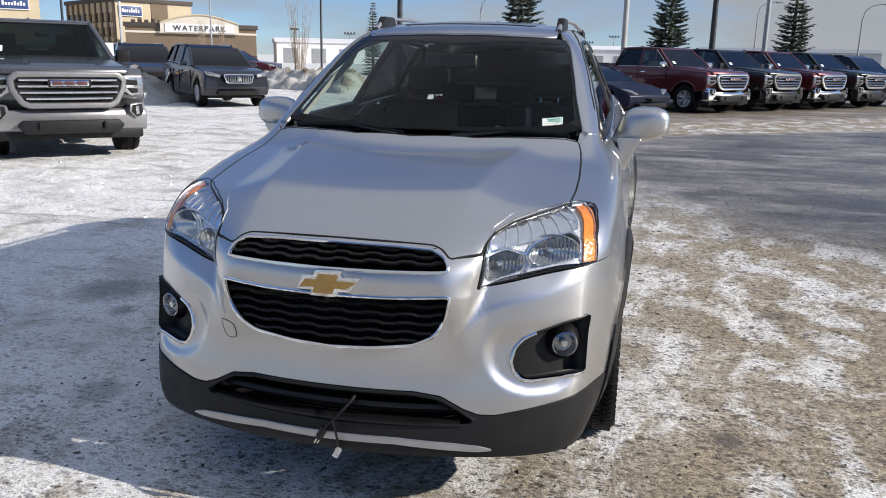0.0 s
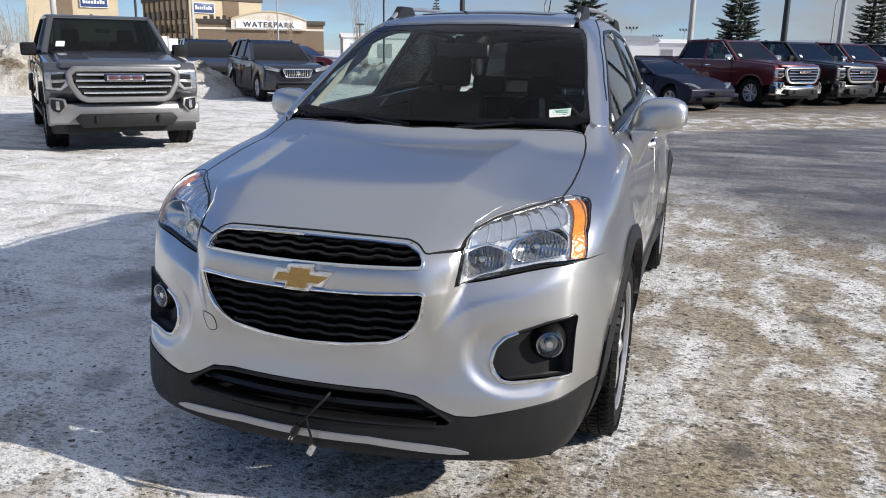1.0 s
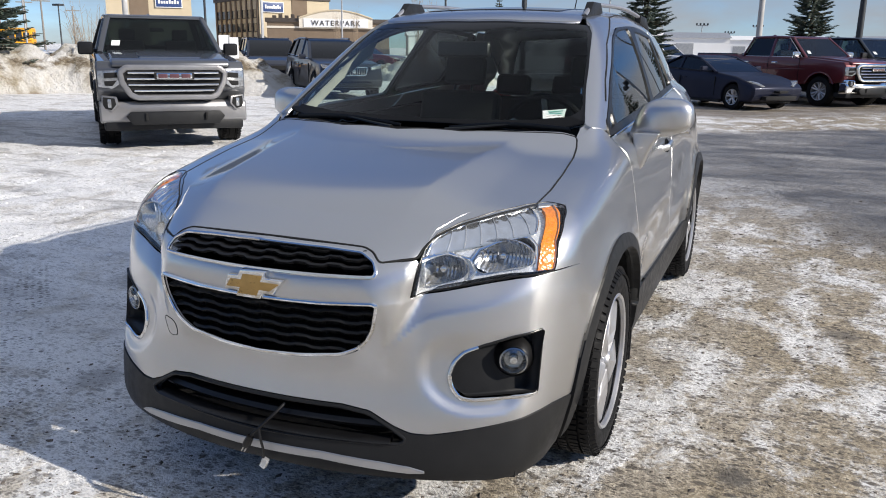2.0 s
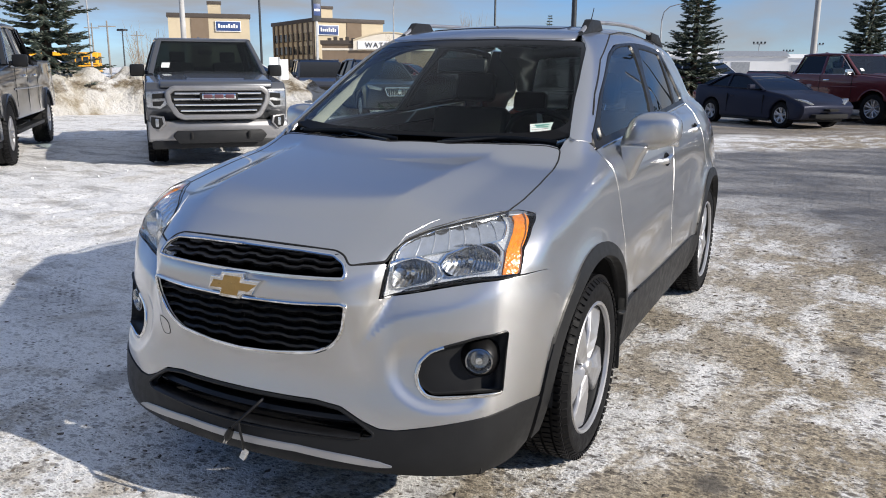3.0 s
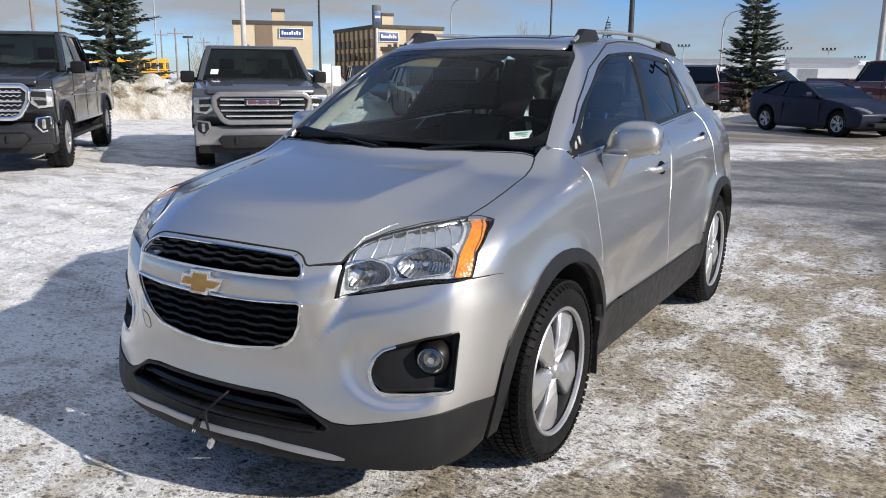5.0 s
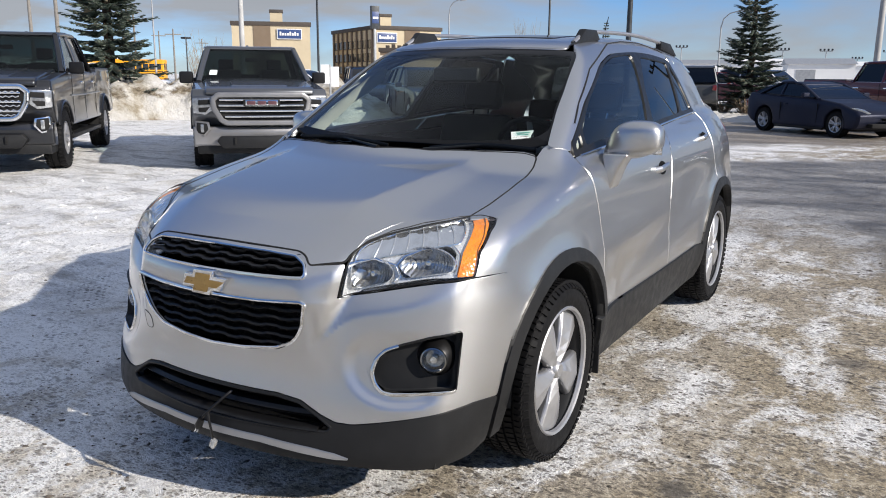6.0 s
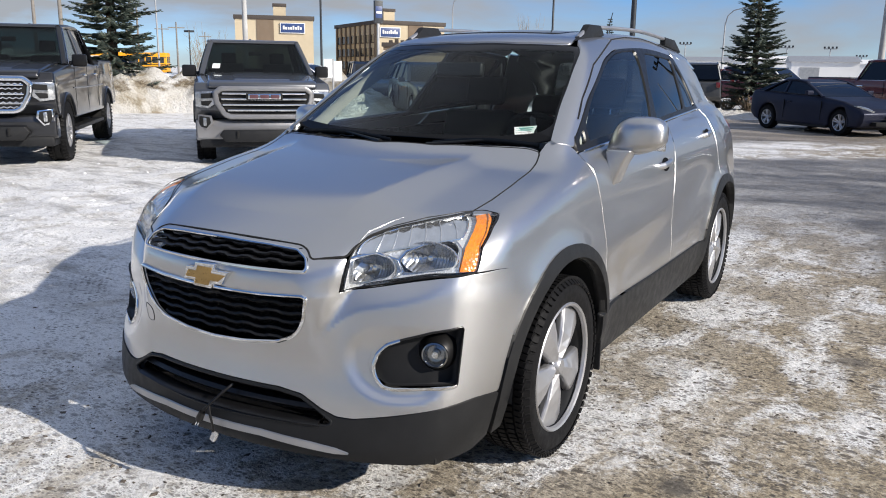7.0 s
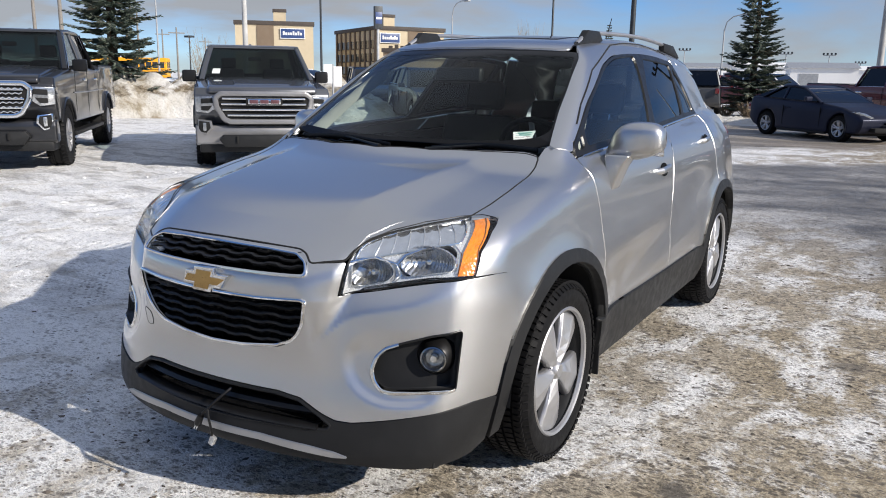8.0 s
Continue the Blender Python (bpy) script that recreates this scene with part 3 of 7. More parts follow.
def suv_cabin(x, y, z):
    """Below nought inside the cabin's outer skin."""
    ax = np.abs(x)
    roof = curve(y, (0.3, 0.6, 0.9, 1.3, 1.9, 2.5, 2.9, 3.2), (1.49, 1.548, 1.594, 1.632, 1.646, 1.622, 1.583, 1.535)) - 0.10 * ax**2
    screen = 0.45 * ax**2 + 1.753 * (z - 1.117)
    narrow = curve(y, (0.2, 0.8, 1.6, 2.2, 2.7, 3.2), (-0.03, 0.0, 0.004, -0.012, -0.045, -0.10))
    flank = curve(z, (1.0, 1.12, 1.3, 1.5, 1.7), (0.80, 0.757, 0.683, 0.583, 0.47)) + narrow
    tail = 3.27 - (z - 1.15) * 0.62 - 0.22 * ax**2
    f = smax(z - roof, (ax - flank) * 0.9, 0.10)
    f = smax(f, (screen - y) * 0.5, 0.045)
    return smax(smax(f, (y - tail) * 0.85, 0.05), 1.0 - z, 0.02)


def suv_f(p):
    x, y, z = p[..., 0], p[..., 1], p[..., 2]
    return smin(suv_lower(x, y, z), suv_cabin(x, y, z), 0.035)


def shoot(f, start, way, far=1.6):
    """Where rays that start inside the shape f leave it."""
    near_, far_ = np.zeros(len(start)), np.full(len(start), far)
    for _ in range(20):
        mid = 0.5 * (near_ + far_)
        within = f(start + way * mid[:, None]) < 0
        near_, far_ = np.where(within, mid, near_), np.where(within, far_, mid)
    return start + way * near_[:, None]


def slope_of(f, p):
    g = np.stack([f(p + e) - f(p - e) for e in np.eye(3) * 0.004], -1)
    return g / (np.linalg.norm(g, axis=1, keepdims=True) + 1e-12)


# rays by which a skin is laid out: a pair (u, v) for each point of it
def by_side(q):       # (y, z), from inside to +x
    n = len(q)
    return np.column_stack([np.full(n, 0.1), q[:, 0], q[:, 1]]), np.tile([1.0, 0, 0], (n, 1))


def by_corner(q):     # (degrees round an upright axis, z); 0 is dead ahead, 90 the left side
    a = np.radians(q[:, 0])
    n = len(q)
    return np.column_stack([np.full(n, 0.0), np.full(n, -0.05), q[:, 1]]), np.column_stack([np.sin(a), -np.cos(a), np.zeros(n)])


def by_front(q):      # (x, z), from inside to -y
    n = len(q)
    return np.column_stack([q[:, 0], np.full(n, -0.25), q[:, 1]]), np.tile([0, -1.0, 0], (n, 1))


def by_hood(q):       # (x, degrees over a cross axis low in the nose); 0 is dead ahead, 90 straight up
    a = np.radians(q[:, 1])
    n = len(q)
    return np.column_stack([q[:, 0], np.full(n, -0.15), np.full(n, 0.60)]), np.column_stack([np.zeros(n), -np.cos(a), np.sin(a)])


def by_roof(q):       # (x, y), upwards
    n = len(q)
    return np.column_stack([q[:, 0], q[:, 1], np.full(n, 1.0)]), np.tile([0, 0, 1.0], (n, 1))


def by_screen(q):     # (x, z), from the cabin forwards and up
    n = len(q)
    return np.column_stack([q[:, 0], np.full(n, 1.9) + 0 * q[:, 0], q[:, 1]]), np.tile([0, -1.0, 0], (n, 1))


def by_flank(q):      # (y, degrees over a long axis): 0 is straight out to the left, 90 straight up
    a = np.radians(q[:, 1])
    n = len(q)
    return np.column_stack([np.full(n, 0.25), q[:, 0], np.full(n, 0.62)]), np.column_stack([np.cos(a), np.zeros(n), np.sin(a)])


def by_back(q):       # (x, z), from inside to +y
    n = len(q)
    return np.column_stack([q[:, 0], np.full(n, 2.3), q[:, 1]]), np.tile([0, 1.0, 0], (n, 1))


METRES = {by_side: (1, 1), by_corner: (0.0135, 1), by_front: (1, 1), by_hood: (1, 0.0105), by_roof: (1, 1), by_screen: (1, 1.7), by_flank: (1, 0.0115), by_back: (1, 1)}


def flank(points):
    """Turns places (x, y, z) on the left side into pairs for by_flank."""
    return [(y, math.degrees(math.atan2(z - 0.62, x - 0.25))) for x, y, z in points]


def flank_yz(points):
    """The same from (y, z) alone, meeting the skin straight from the side."""
    p = shoot(suv_f, *by_side(np.array(points, float)))
    return flank(p)


def skin(name, rays, outline, holes=(), step=0.025, lift=0.0, depth=0.014, mirror=False, f=suv_f):
    """A sheet on the shape f, cut out along an outline of pairs, with openings, and with its rim turned inwards."""
    s = np.array(METRES[rays])
    rim = dense(np.array(outline, float) * s, step)
    gaps = [dense(np.array(h, float) * s, step) for h in holes]
    lo, hi = rim.min(0), rim.max(0)
    gx, gy = np.meshgrid(np.arange(lo[0] + step / 2, hi[0], step), np.arange(lo[1] + step / 2, hi[1], step))
    grid = np.column_stack([gx.ravel(), gy.ravel()])
    keep = inside(grid, rim) if len(grid) else np.zeros(0, bool)
    for g in gaps:
        keep &= ~inside(grid, g) if len(grid) else keep
    grid = grid[keep].reshape(-1, 2)
    border = np.vstack([rim] + gaps)
    if len(grid):
        near_ = np.concatenate([((g[:, None] - border[None]) ** 2).sum(2).min(1) for g in np.array_split(grid, len(grid) // 400 + 1)])
        grid = grid[near_ > (0.55 * step) ** 2]
    pts = np.vstack([border, grid])
    edges, k = [], 0
    for g in [rim] + gaps:
        edges += [(k + i, k + (i + 1) % len(g)) for i in range(len(g))]
        k += len(g)
    from_cdt = delaunay_2d_cdt([Vector(p) for p in pts], edges, [], 0, 1e-7)
    q = np.array([tuple(v) for v in from_cdt[0]])
    tris = np.array([t for t in from_cdt[2] if len(t) == 3])
    mid = q[tris].mean(1)
    keep = inside(mid, rim)
    for g in gaps:
        keep &= ~inside(mid, g)
    tris = tris[keep]
    p = shoot((lambda v: f(v) - lift), *rays(q / s))
    nor = slope_of(f, p)
    a, b, c = p[tris[:, 0]], p[tris[:, 1]], p[tris[:, 2]]
    flip = (np.cross(b - a, c - a) * nor[tris[:, 0]]).sum(1) < 0
    tris[flip] = tris[flip][:, ::-1]
    faces = [tuple(int(i) for i in t) for t in tris]
    seen = {}
    for t in faces:
        for i in range(3):
            e = (t[i], t[(i + 1) % 3])
            seen[e] = 1
    rim_edges = [e for e in seen if (e[1], e[0]) not in seen]
    verts, normals = p.tolist(), nor.tolist()
    if depth:
        twin = {}
        for e in rim_edges:
            for i in e:
                if i not in twin:
                    twin[i] = len(verts)
                    verts.append((p[i] - nor[i] * depth).tolist())
                    normals.append((0, 0, 0))
        faces += [(e[1], e[0], twin[e[0]], twin[e[1]]) for e in rim_edges]
    me = bpy.data.meshes.new(name)
    v = np.array(verts)
    n = np.array(normals)
    if mirror:
        v, n, faces = v * [-1, 1, 1], n * [-1, 1, 1], [t[::-1] for t in faces]
    me.from_pydata(v.tolist(), [], faces)
    me.shade_smooth()
    me.normals_split_custom_set_from_vertices(n.tolist())
    return me


def skins(name, rays, outline, material, parent, label="", **more):
    """The sheet on both sides of the car."""
    return [part(name, skin(name, rays, outline, mirror=m, **more), material, parent, label) for m in (False, True)]


def on_skin(rays, outline, lift=0.0, step=0.02, closed=True):
    """The places of an outline on the car's skin."""
    s = np.array(METRES[rays])
    q = dense(np.array(outline, float) * s, step, closed) / s
    return shoot((lambda v: suv_f(v) - lift), *rays(q))


def bead(rays, outline, radius, lift=0.0, closed=True, flat=None, mirror=False, sides=8, step=0.02):
    p = on_skin(rays, outline, lift, step, closed)
    if mirror:
        p = p * [-1, 1, 1]
    bm = add_tube(bmesh.new(), p.tolist(), radius, sides, closed, flat)
    bmesh.ops.recalc_face_normals(bm, faces=bm.faces)
    return bm


def both(points):
    """A half outline in (u, v), from the middle outwards, closed by its mirror image."""
    pts = [tuple(p) for p in points]
    return pts + [(-u, v) for u, v in reversed(pts) if abs(u) > 1e-6]

# ---- ground ----
def spaced(near_, far_, step, growth):
    """Coordinates that are close together near nought and ever wider towards the horizon."""
    out_, d = [0.0], step
    while out_[-1] < far_:
        if out_[-1] > near_:
            d *= growth
        out_.append(out_[-1] + d)
    return np.array([-v for v in out_[:0:-1]] + out_)


gx, gy = spaced(6.0, 3000.0, 0.09, 1.10), spaced(7.0, 3000.0, 0.09, 1.10) + 1.0
px_, py_ = np.meshgrid(gx, gy, indexing="ij")


def waves(x, y, seeds, size):
    """A soft sum of waves, from -1 to 1."""
    rng = np.random.default_rng(seeds)
    total = np.zeros_like(x)
    for i in range(14):
        a, k, ph = rng.uniform(0, 2 * math.pi), rng.uniform(0.6, 2.4) * 2 * math.pi / size, rng.uniform(0, 2 * math.pi)
        total += np.sin((x * math.cos(a) + y * math.sin(a)) * k + ph)
    return total / 7.0


def ground_height(x, y):
    z = -0.010 + 0.006 * waves(x, y, 3, 1.6) + 0.004 * waves(x, y, 4, 0.5)
    left = np.clip((-1.5 - x) / 3.0, 0, 1) * np.clip((60 - np.hypot(x, y)) / 40, 0, 1)
    z = z + left * (0.020 * waves(x, y, 7, 2.1) + 0.024 * waves(x, y, 5, 0.9) + 0.010 * waves(x, y, 6, 0.42))
    calm = np.clip((90 - np.hypot(x, y)) / 60, 0, 1)
    return z * calm


pz_ = ground_height(px_, py_)
me = bpy.data.meshes.new("ground")
nx, ny = len(gx), len(gy)
idx = np.arange(nx * ny).reshape(nx, ny)
quads = np.stack([idx[:-1, :-1], idx[1:, :-1], idx[1:, 1:], idx[:-1, 1:]], -1).reshape(-1, 4)
me.from_pydata(np.stack([px_, py_, pz_], -1).reshape(-1, 3).tolist(), [], quads.tolist())
me.shade_smooth()
tagged(part("ground", me, GROUND), "packed snow and ice with sand, grit and wet patches", "ground", kind="structure")


def scatter(name, label, category, material_, count, size, where, seed):
    """Many small stones or lumps lying on the ground, in one mesh."""
    rng = np.random.default_rng(seed)
    base = np.array([(1, 0, 0), (-1, 0, 0), (0, 1, 0), (0, -1, 0), (0, 0, 1), (0, 0, -1)], float)
    tri = np.array([(0, 2, 4), (2, 1, 4), (1, 3, 4), (3, 0, 4), (2, 0, 5), (1, 2, 5), (3, 1, 5), (0, 3, 5)])
    x, y = where(rng, count)
    sizes = size * rng.lognormal(0, 0.45, count)
    p = base[None] * rng.uniform(0.6, 1.3, (count, 6, 1))
    p = p * np.stack([sizes * rng.uniform(0.8, 1.9, count), sizes, sizes * 0.55], -1)[:, None]
    a = rng.uniform(0, math.pi, count)[:, None]
    c, d = np.cos(a), np.sin(a)
    p = np.stack([p[..., 0] * c - p[..., 1] * d, p[..., 0] * d + p[..., 1] * c, p[..., 2]], -1)
    p += np.stack([x, y, ground_height(x, y) + sizes * 0.12], -1)[:, None]
    verts = p.reshape(-1, 3).tolist()
    faces = (tri[None] + 6 * np.arange(count)[:, None, None]).reshape(-1, 3).tolist()
    me_ = bpy.data.meshes.new(name)
    me_.from_pydata(verts, [], faces)
    return tagged(part(name, me_, material_), label, category, kind="stuff")


scatter("grit", "dark brown grit stones scattered on packed snow", "gravel", PEBBLE, 9000, 0.0042, lambda r, n: (r.uniform(-1.6, 4.2, n), r.uniform(-2.2, 4.5, n)), 21)
scatter("coarse_grit", "small dark stones lying on packed snow", "gravel", PEBBLE, 260, 0.0055, lambda r, n: (r.uniform(-4.5, 6.0, n), r.uniform(-2.0, 9.0, n)), 22)
scatter("snow_lumps", "small lumps of snow on packed snow", "snow", CLUMP, 700, 0.012, lambda r, n: (r.uniform(-14, -1.8, n), r.uniform(0.5, 13, n)), 23)


# ploughed snow banks
def snow_bank(path, width, height, seed, label):
    """A ridge of ploughed snow along a path of (x, y)."""
    pts = dense(np.array(path, float), 0.16, False)
    way = np.gradient(pts, axis=0)
    way /= np.linalg.norm(way, axis=1, keepdims=True)
    side = np.column_stack([-way[:, 1], way[:, 0]])
    n = len(pts)
    offs = np.linspace(-1, 1, 31)
    s_ = np.linspace(0, 1, n)[:, None]
    taper = np.clip(np.minimum(s_, 1 - s_) * 7, 0, 1) ** 0.6
    xy = pts[:, None, :] + side[:, None, :] * (offs[None, :, None] * width / 2)
    x, y = xy[..., 0], xy[..., 1]
    prof = (0.42 * ease(1 - np.abs(offs), 0.0, 0.22) + 0.58 * ease(1 - np.abs(offs), 0.34, 0.66))[None]
    ledge = 0.30 * np.exp(-((offs - 0.62) / 0.16) ** 2)[None]
    z = height * taper * (prof * (0.80 + 0.28 * waves(x, y, seed, 2.6)) + ledge * (0.5 + 0.5 * waves(x, y, seed + 1, 3.0)))
    z += 0.13 * waves(x, y, seed + 2, 0.9) * taper + 0.05 * waves(x, y, seed + 3, 0.33) * taper
    z *= np.clip((1 - np.abs(offs)) * 8, 0, 1)[None]
    z -= 0.04
    me_ = bpy.data.meshes.new("snow_bank")
    idx_ = np.arange(n * 31).reshape(n, 31)
    q = np.stack([idx_[:-1, :-1], idx_[1:, :-1], idx_[1:, 1:], idx_[:-1, 1:]], -1).reshape(-1, 4)
    me_.from_pydata(np.stack([x, y, z], -1).reshape(-1, 3).tolist(), [], q[:, ::-1].tolist())
    me_.shade_smooth()
    return tagged(part("snow_bank", me_, BANK), label, "snow bank", kind="stuff")


snow_bank([(-12.4, 18.9), (-15.5, 18.4), (-19.5, 16.6), (-21.5, 13.6), (-25.0, 9.8), (-31, 6.5)], 3.9, 1.55, 31, "ploughed snow bank with dead grass and brown dirt")
snow_bank([(-9.6, 27.5), (-12.0, 29.5), (-16.0, 31.0)], 2.6, 0.95, 37, "low heap of ploughed snow, brown with dirt")
snow_bank([(-2.5, 25.2), (-6.0, 28.0), (-11.0, 30.5)], 2.0, 0.22, 41, "thin bed of old snow under the spruce")

# ---- the silver SUV ----
def rounded(rays, points, r):
    s = np.array(METRES[rays])
    return fillet(np.array(points, float) * s, r) / s


def arc_yz(cy, r, a0, a1, n=14, cz=0.345):
    """Points (y, z) round a wheel; degrees from +y upwards."""
    return [(cy + r * math.cos(radians(a0 + (a1 - a0) * i / n)), cz + r * math.sin(radians(a0 + (a1 - a0) * i / n))) for i in range(n + 1)]


def frame_at(p, nor, up=(0, 0, 1)):
    """A pose with its z axis along nor at p."""
    z = Vector(nor).normalized()
    x = Vector(up).cross(z).normalized()
    y = z.cross(x)
    return Matrix(((x.x, y.x, z.x, p[0]), (x.y, y.y, z.y, p[1]), (x.z, y.z, z.z, p[2]), (0, 0, 0, 1)))


def alloy_wheel(parent, place, side, spokes=5):
    """A wheel with a blocky winter tread and broad two-part spokes; its outer face looks to +x."""
    turn = place @ (Matrix.Identity(4) if side > 0 else Matrix.Rotation(math.pi, 4, "Z"))
    hub = new("wheel")
    hub.parent = parent
    hub.matrix_local = turn
    tagged(hub, "silver alloy wheel with black winter tyre" if spokes == 5 else "alloy wheel with black tyre")
    bm = bmesh.new()
    add_lathe(bm, [(0.236, 0.085), (0.246, 0.100), (0.268, 0.108), (0.300, 0.106), (0.325, 0.096), (0.334, 0.080), (0.334, -0.08), (0.322, -0.10), (0.27, -0.108), (0.236, -0.09), (0.236, 0.085)], "x", 72)
    tread = bmesh.new()
    rows_ = ((-0.078, 0.030, 9), (-0.040, 0.030, -7), (0.0, 0.026, 5), (0.040, 0.030, 7), (0.078, 0.030, -9))
    for row, (off, w, skew) in enumerate(rows_):
        for i in range(84):
            a = 2 * math.pi * (i + 0.5 * (row % 2)) / 84
            m = Matrix.Rotation(a, 4, "X") @ Matrix.Translation((off, 0, 0.3375)) @ Matrix.Rotation(radians(skew), 4, "Z")
            add_box_fast(tread, (w / 2, 0.0106, 0.0055), m)
    for i in range(64):
        for s in (-1, 1):
            a = 2 * math.pi * (i + 0.25) / 64
            m = Matrix.Rotation(a, 4, "X") @ Matrix.Translation((s * 0.099, 0, 0.322)) @ Matrix.Rotation(radians(s * 38), 4, "Y")
            add_box_fast(tread, (0.012, 0.012, 0.0035), m)
    merge(bm, tread)
    part("tyre", bm, RUBBER, hub, "black rubber winter tyre with deep tread")
    bm = bmesh.new()
    add_lathe(bm, [(0.240, 0.088), (0.246, 0.098), (0.241, 0.104), (0.232, 0.100), (0.229, 0.088), (0.236, 0.082)], "x", 72)
    part("rim", bm, SATIN, hub, "bright alloy rim")
    # barrel split from the bright rim and coloured dark, as shade behind the spokes
    part("shaded_barrel", add_lathe(bmesh.new(), [(0.236, 0.080), (0.222, 0.06), (0.214, -0.08), (0.236, -0.088)], "x", 48), CLADDING, hub)
    bm = add_lathe(bmesh.new(), [(0.213, 0.0), (0.20, -0.03), (0.05, -0.04)], "x", 48)
    part("brake_shield", bm, VOID, hub)
    for k in range(spokes):
        a = 2 * math.pi * k / spokes + 0.21
        bm = bmesh.new()
        # outline of a spoke in the wheel's plane: narrow at the hub, wide at the rim
        half = [(0.030, 0.026), (0.075, 0.038), (0.120, 0.058), (0.165, 0.076), (0.231, 0.098)]
        low, rows2 = [], []
        for r, w in half:
            x0 = 0.074 + 0.014 * math.sin(math.pi * min(1, r / 0.21))
            rows2.append([(x0 - 0.040, -w, r), (x0 - 0.020, -w, r), (x0 - 0.009, -w * 0.90, r), (x0 + 0.006, -w * 0.05, r), (x0 + 0.006, w * 0.05, r), (x0 - 0.009, w * 0.90, r), (x0 - 0.020, w, r), (x0 - 0.040, w, r)])
        vs = [[bm.verts.new(c) for c in row] for row in rows2]
        for i in range(len(vs) - 1):
            for j in range(7):
                bm.faces.new((vs[i][j], vs[i][j + 1], vs[i + 1][j + 1], vs[i + 1][j]))
            bm.faces.new((vs[i][7], vs[i][0], vs[i + 1][0], vs[i + 1][7]))
        bm.faces.new(vs[0][::-1])
        bm.faces.new(vs[-1])
        bmesh.ops.recalc_face_normals(bm, faces=bm.faces)
        bmesh.ops.bevel(bm, geom=[e for e in bm.edges if e.is_manifold and e.calc_face_angle(0) > 0.5], offset=0.0025, segments=1, affect="EDGES")
        bmesh.ops.rotate(bm, cent=(0, 0, 0), matrix=Matrix.Rotation(a, 3, "X"), verts=bm.verts)
        part("spoke", bm, SATIN, hub, smooth=False)
    bm = add_lathe(bmesh.new(), [(0.0, 0.094), (0.024, 0.094), (0.030, 0.088), (0.032, 0.084), (0.038, 0.070), (0.042, 0.055), (0.042, 0.0)], "x", 40)
    part("hub_cap", bm, SATIN, hub)
    for k in range(5):
        a = 2 * math.pi * (k + 0.5) / 5 + 0.21
        bm = add_lathe(bmesh.new(), [(0.0, 0.078), (0.008, 0.078), (0.009, 0.070), (0.009, 0.05)], "x", 10, Matrix.Translation((0, 0.045 * math.sin(-a), 0.045 * math.cos(a))))
        part("wheel_nut", bm, CHROME, hub)
    # disc darkened too, so the gaps between spokes look shaded
    bm = add_lathe(bmesh.new(), [(0.05, -0.01), (0.165, -0.01), (0.168, -0.02), (0.165, -0.035), (0.05, -0.035)], "x", 48)
    part("shaded_brake_disc", bm, CLADDING, hub)
    return hub


def add_box_fast(bm, half, m):
    x, y, z = half
    c = [bm.verts.new(m @ Vector((sx * x, sy * y * (1 if sz < 0 else 0.86), sz * z))) for sx in (-1, 1) for sy in (-1, 1) for sz in (-1, 1)]
    for f in ((0, 1, 3, 2), (4, 6, 7, 5), (0, 4, 5, 1), (2, 3, 7, 6), (0, 2, 6, 4), (1, 5, 7, 3)):
        bm.faces.new([c[i] for i in f])


suv = thing("silver_suv", "silver compact SUV with dark plastic cladding, parked on packed snow", "car")

# bonnet
hood_edge = both([(0, 23.6), (0.30, 23.6), (0.330, 22.6), (0.356, 20.3), (0.441, 22.9), (0.446, 26.0), (0.462, 29.8), (0.508, 35.6), (0.568, 41.6), (0.628, 49.0), (0.672, 57.4), (0.681, 74),
                  (0.681, 95), (0.672, 114.5), (0.664, 120.6), (0.650, 123.6), (0.60, 122.4), (0.443, 116.6), (0.25, 111.0), (0, 108.2)])
part("bonnet", skin("bonnet", by_hood, rounded(by_hood, hood_edge, 0.012), step=0.014, depth=0.012), SILVER, suv)
# black bead drawn along the shut line, standing in for the gap's shade
part("bonnet_gap_line", bead(by_hood, rounded(by_hood, [(u * 1.006, v) for u, v in hood_edge], 0.012), 0.0038, -0.0022), VOID, suv)

# front bumper with its openings
upper_hole = rounded(by_corner, both([(0, 0.880), (14, 0.878), (21.6, 0.873), (23.9, 0.853), (24.3, 0.828), (23.9, 0.816), (13.6, 0.814), (0, 0.813)]), 0.010)
lower_hole = rounded(by_corner, both([(0, 0.736), (14, 0.738), (23.6, 0.745), (24.4, 0.738), (23.7, 0.668), (22.5, 0.630), (20.8, 0.604), (17.5, 0.582), (9, 0.567), (0, 0.561)]), 0.014)
fog_edge = rounded(by_corner, [(54.8, 0.646), (53.1, 0.461), (47.4, 0.459), (41.2, 0.456), (39.1, 0.463), (37.8, 0.492), (37.4, 0.526), (38.3, 0.565), (40.3, 0.595), (43.5, 0.613), (48.8, 0.634)], 0.012)
fog_other = [(-u, v) for u, v in fog_edge]
bumper_low = [(63.4, 0.405), (57, 0.410), (51.6, 0.403), (41.0, 0.381), (33.5, 0.366), (30.3, 0.369), (27.4, 0.388), (23.1, 0.427), (17.8, 0.439), (0, 0.440)]
bumper_edge = [(0, 0.888), (21.5, 0.884), (24.4, 0.868), (25.3, 0.849), (32.3, 0.852), (31.3, 0.80), (30.5, 0.745), (36.0, 0.757), (42.3, 0.774), (50.5, 0.794), (57.3, 0.803),
               (64.0, 0.806), (69.5, 0.800), (73.5, 0.725), (70.2, 0.66), (67.2, 0.586), (65.0, 0.50)] + bumper_low
part("front_bumper", skin("front_bumper", by_corner, rounded(by_corner, both(bumper_edge), 0.008), [upper_hole, lower_hole, fog_edge, fog_other], step=0.012, depth=0.008), SILVER, suv)
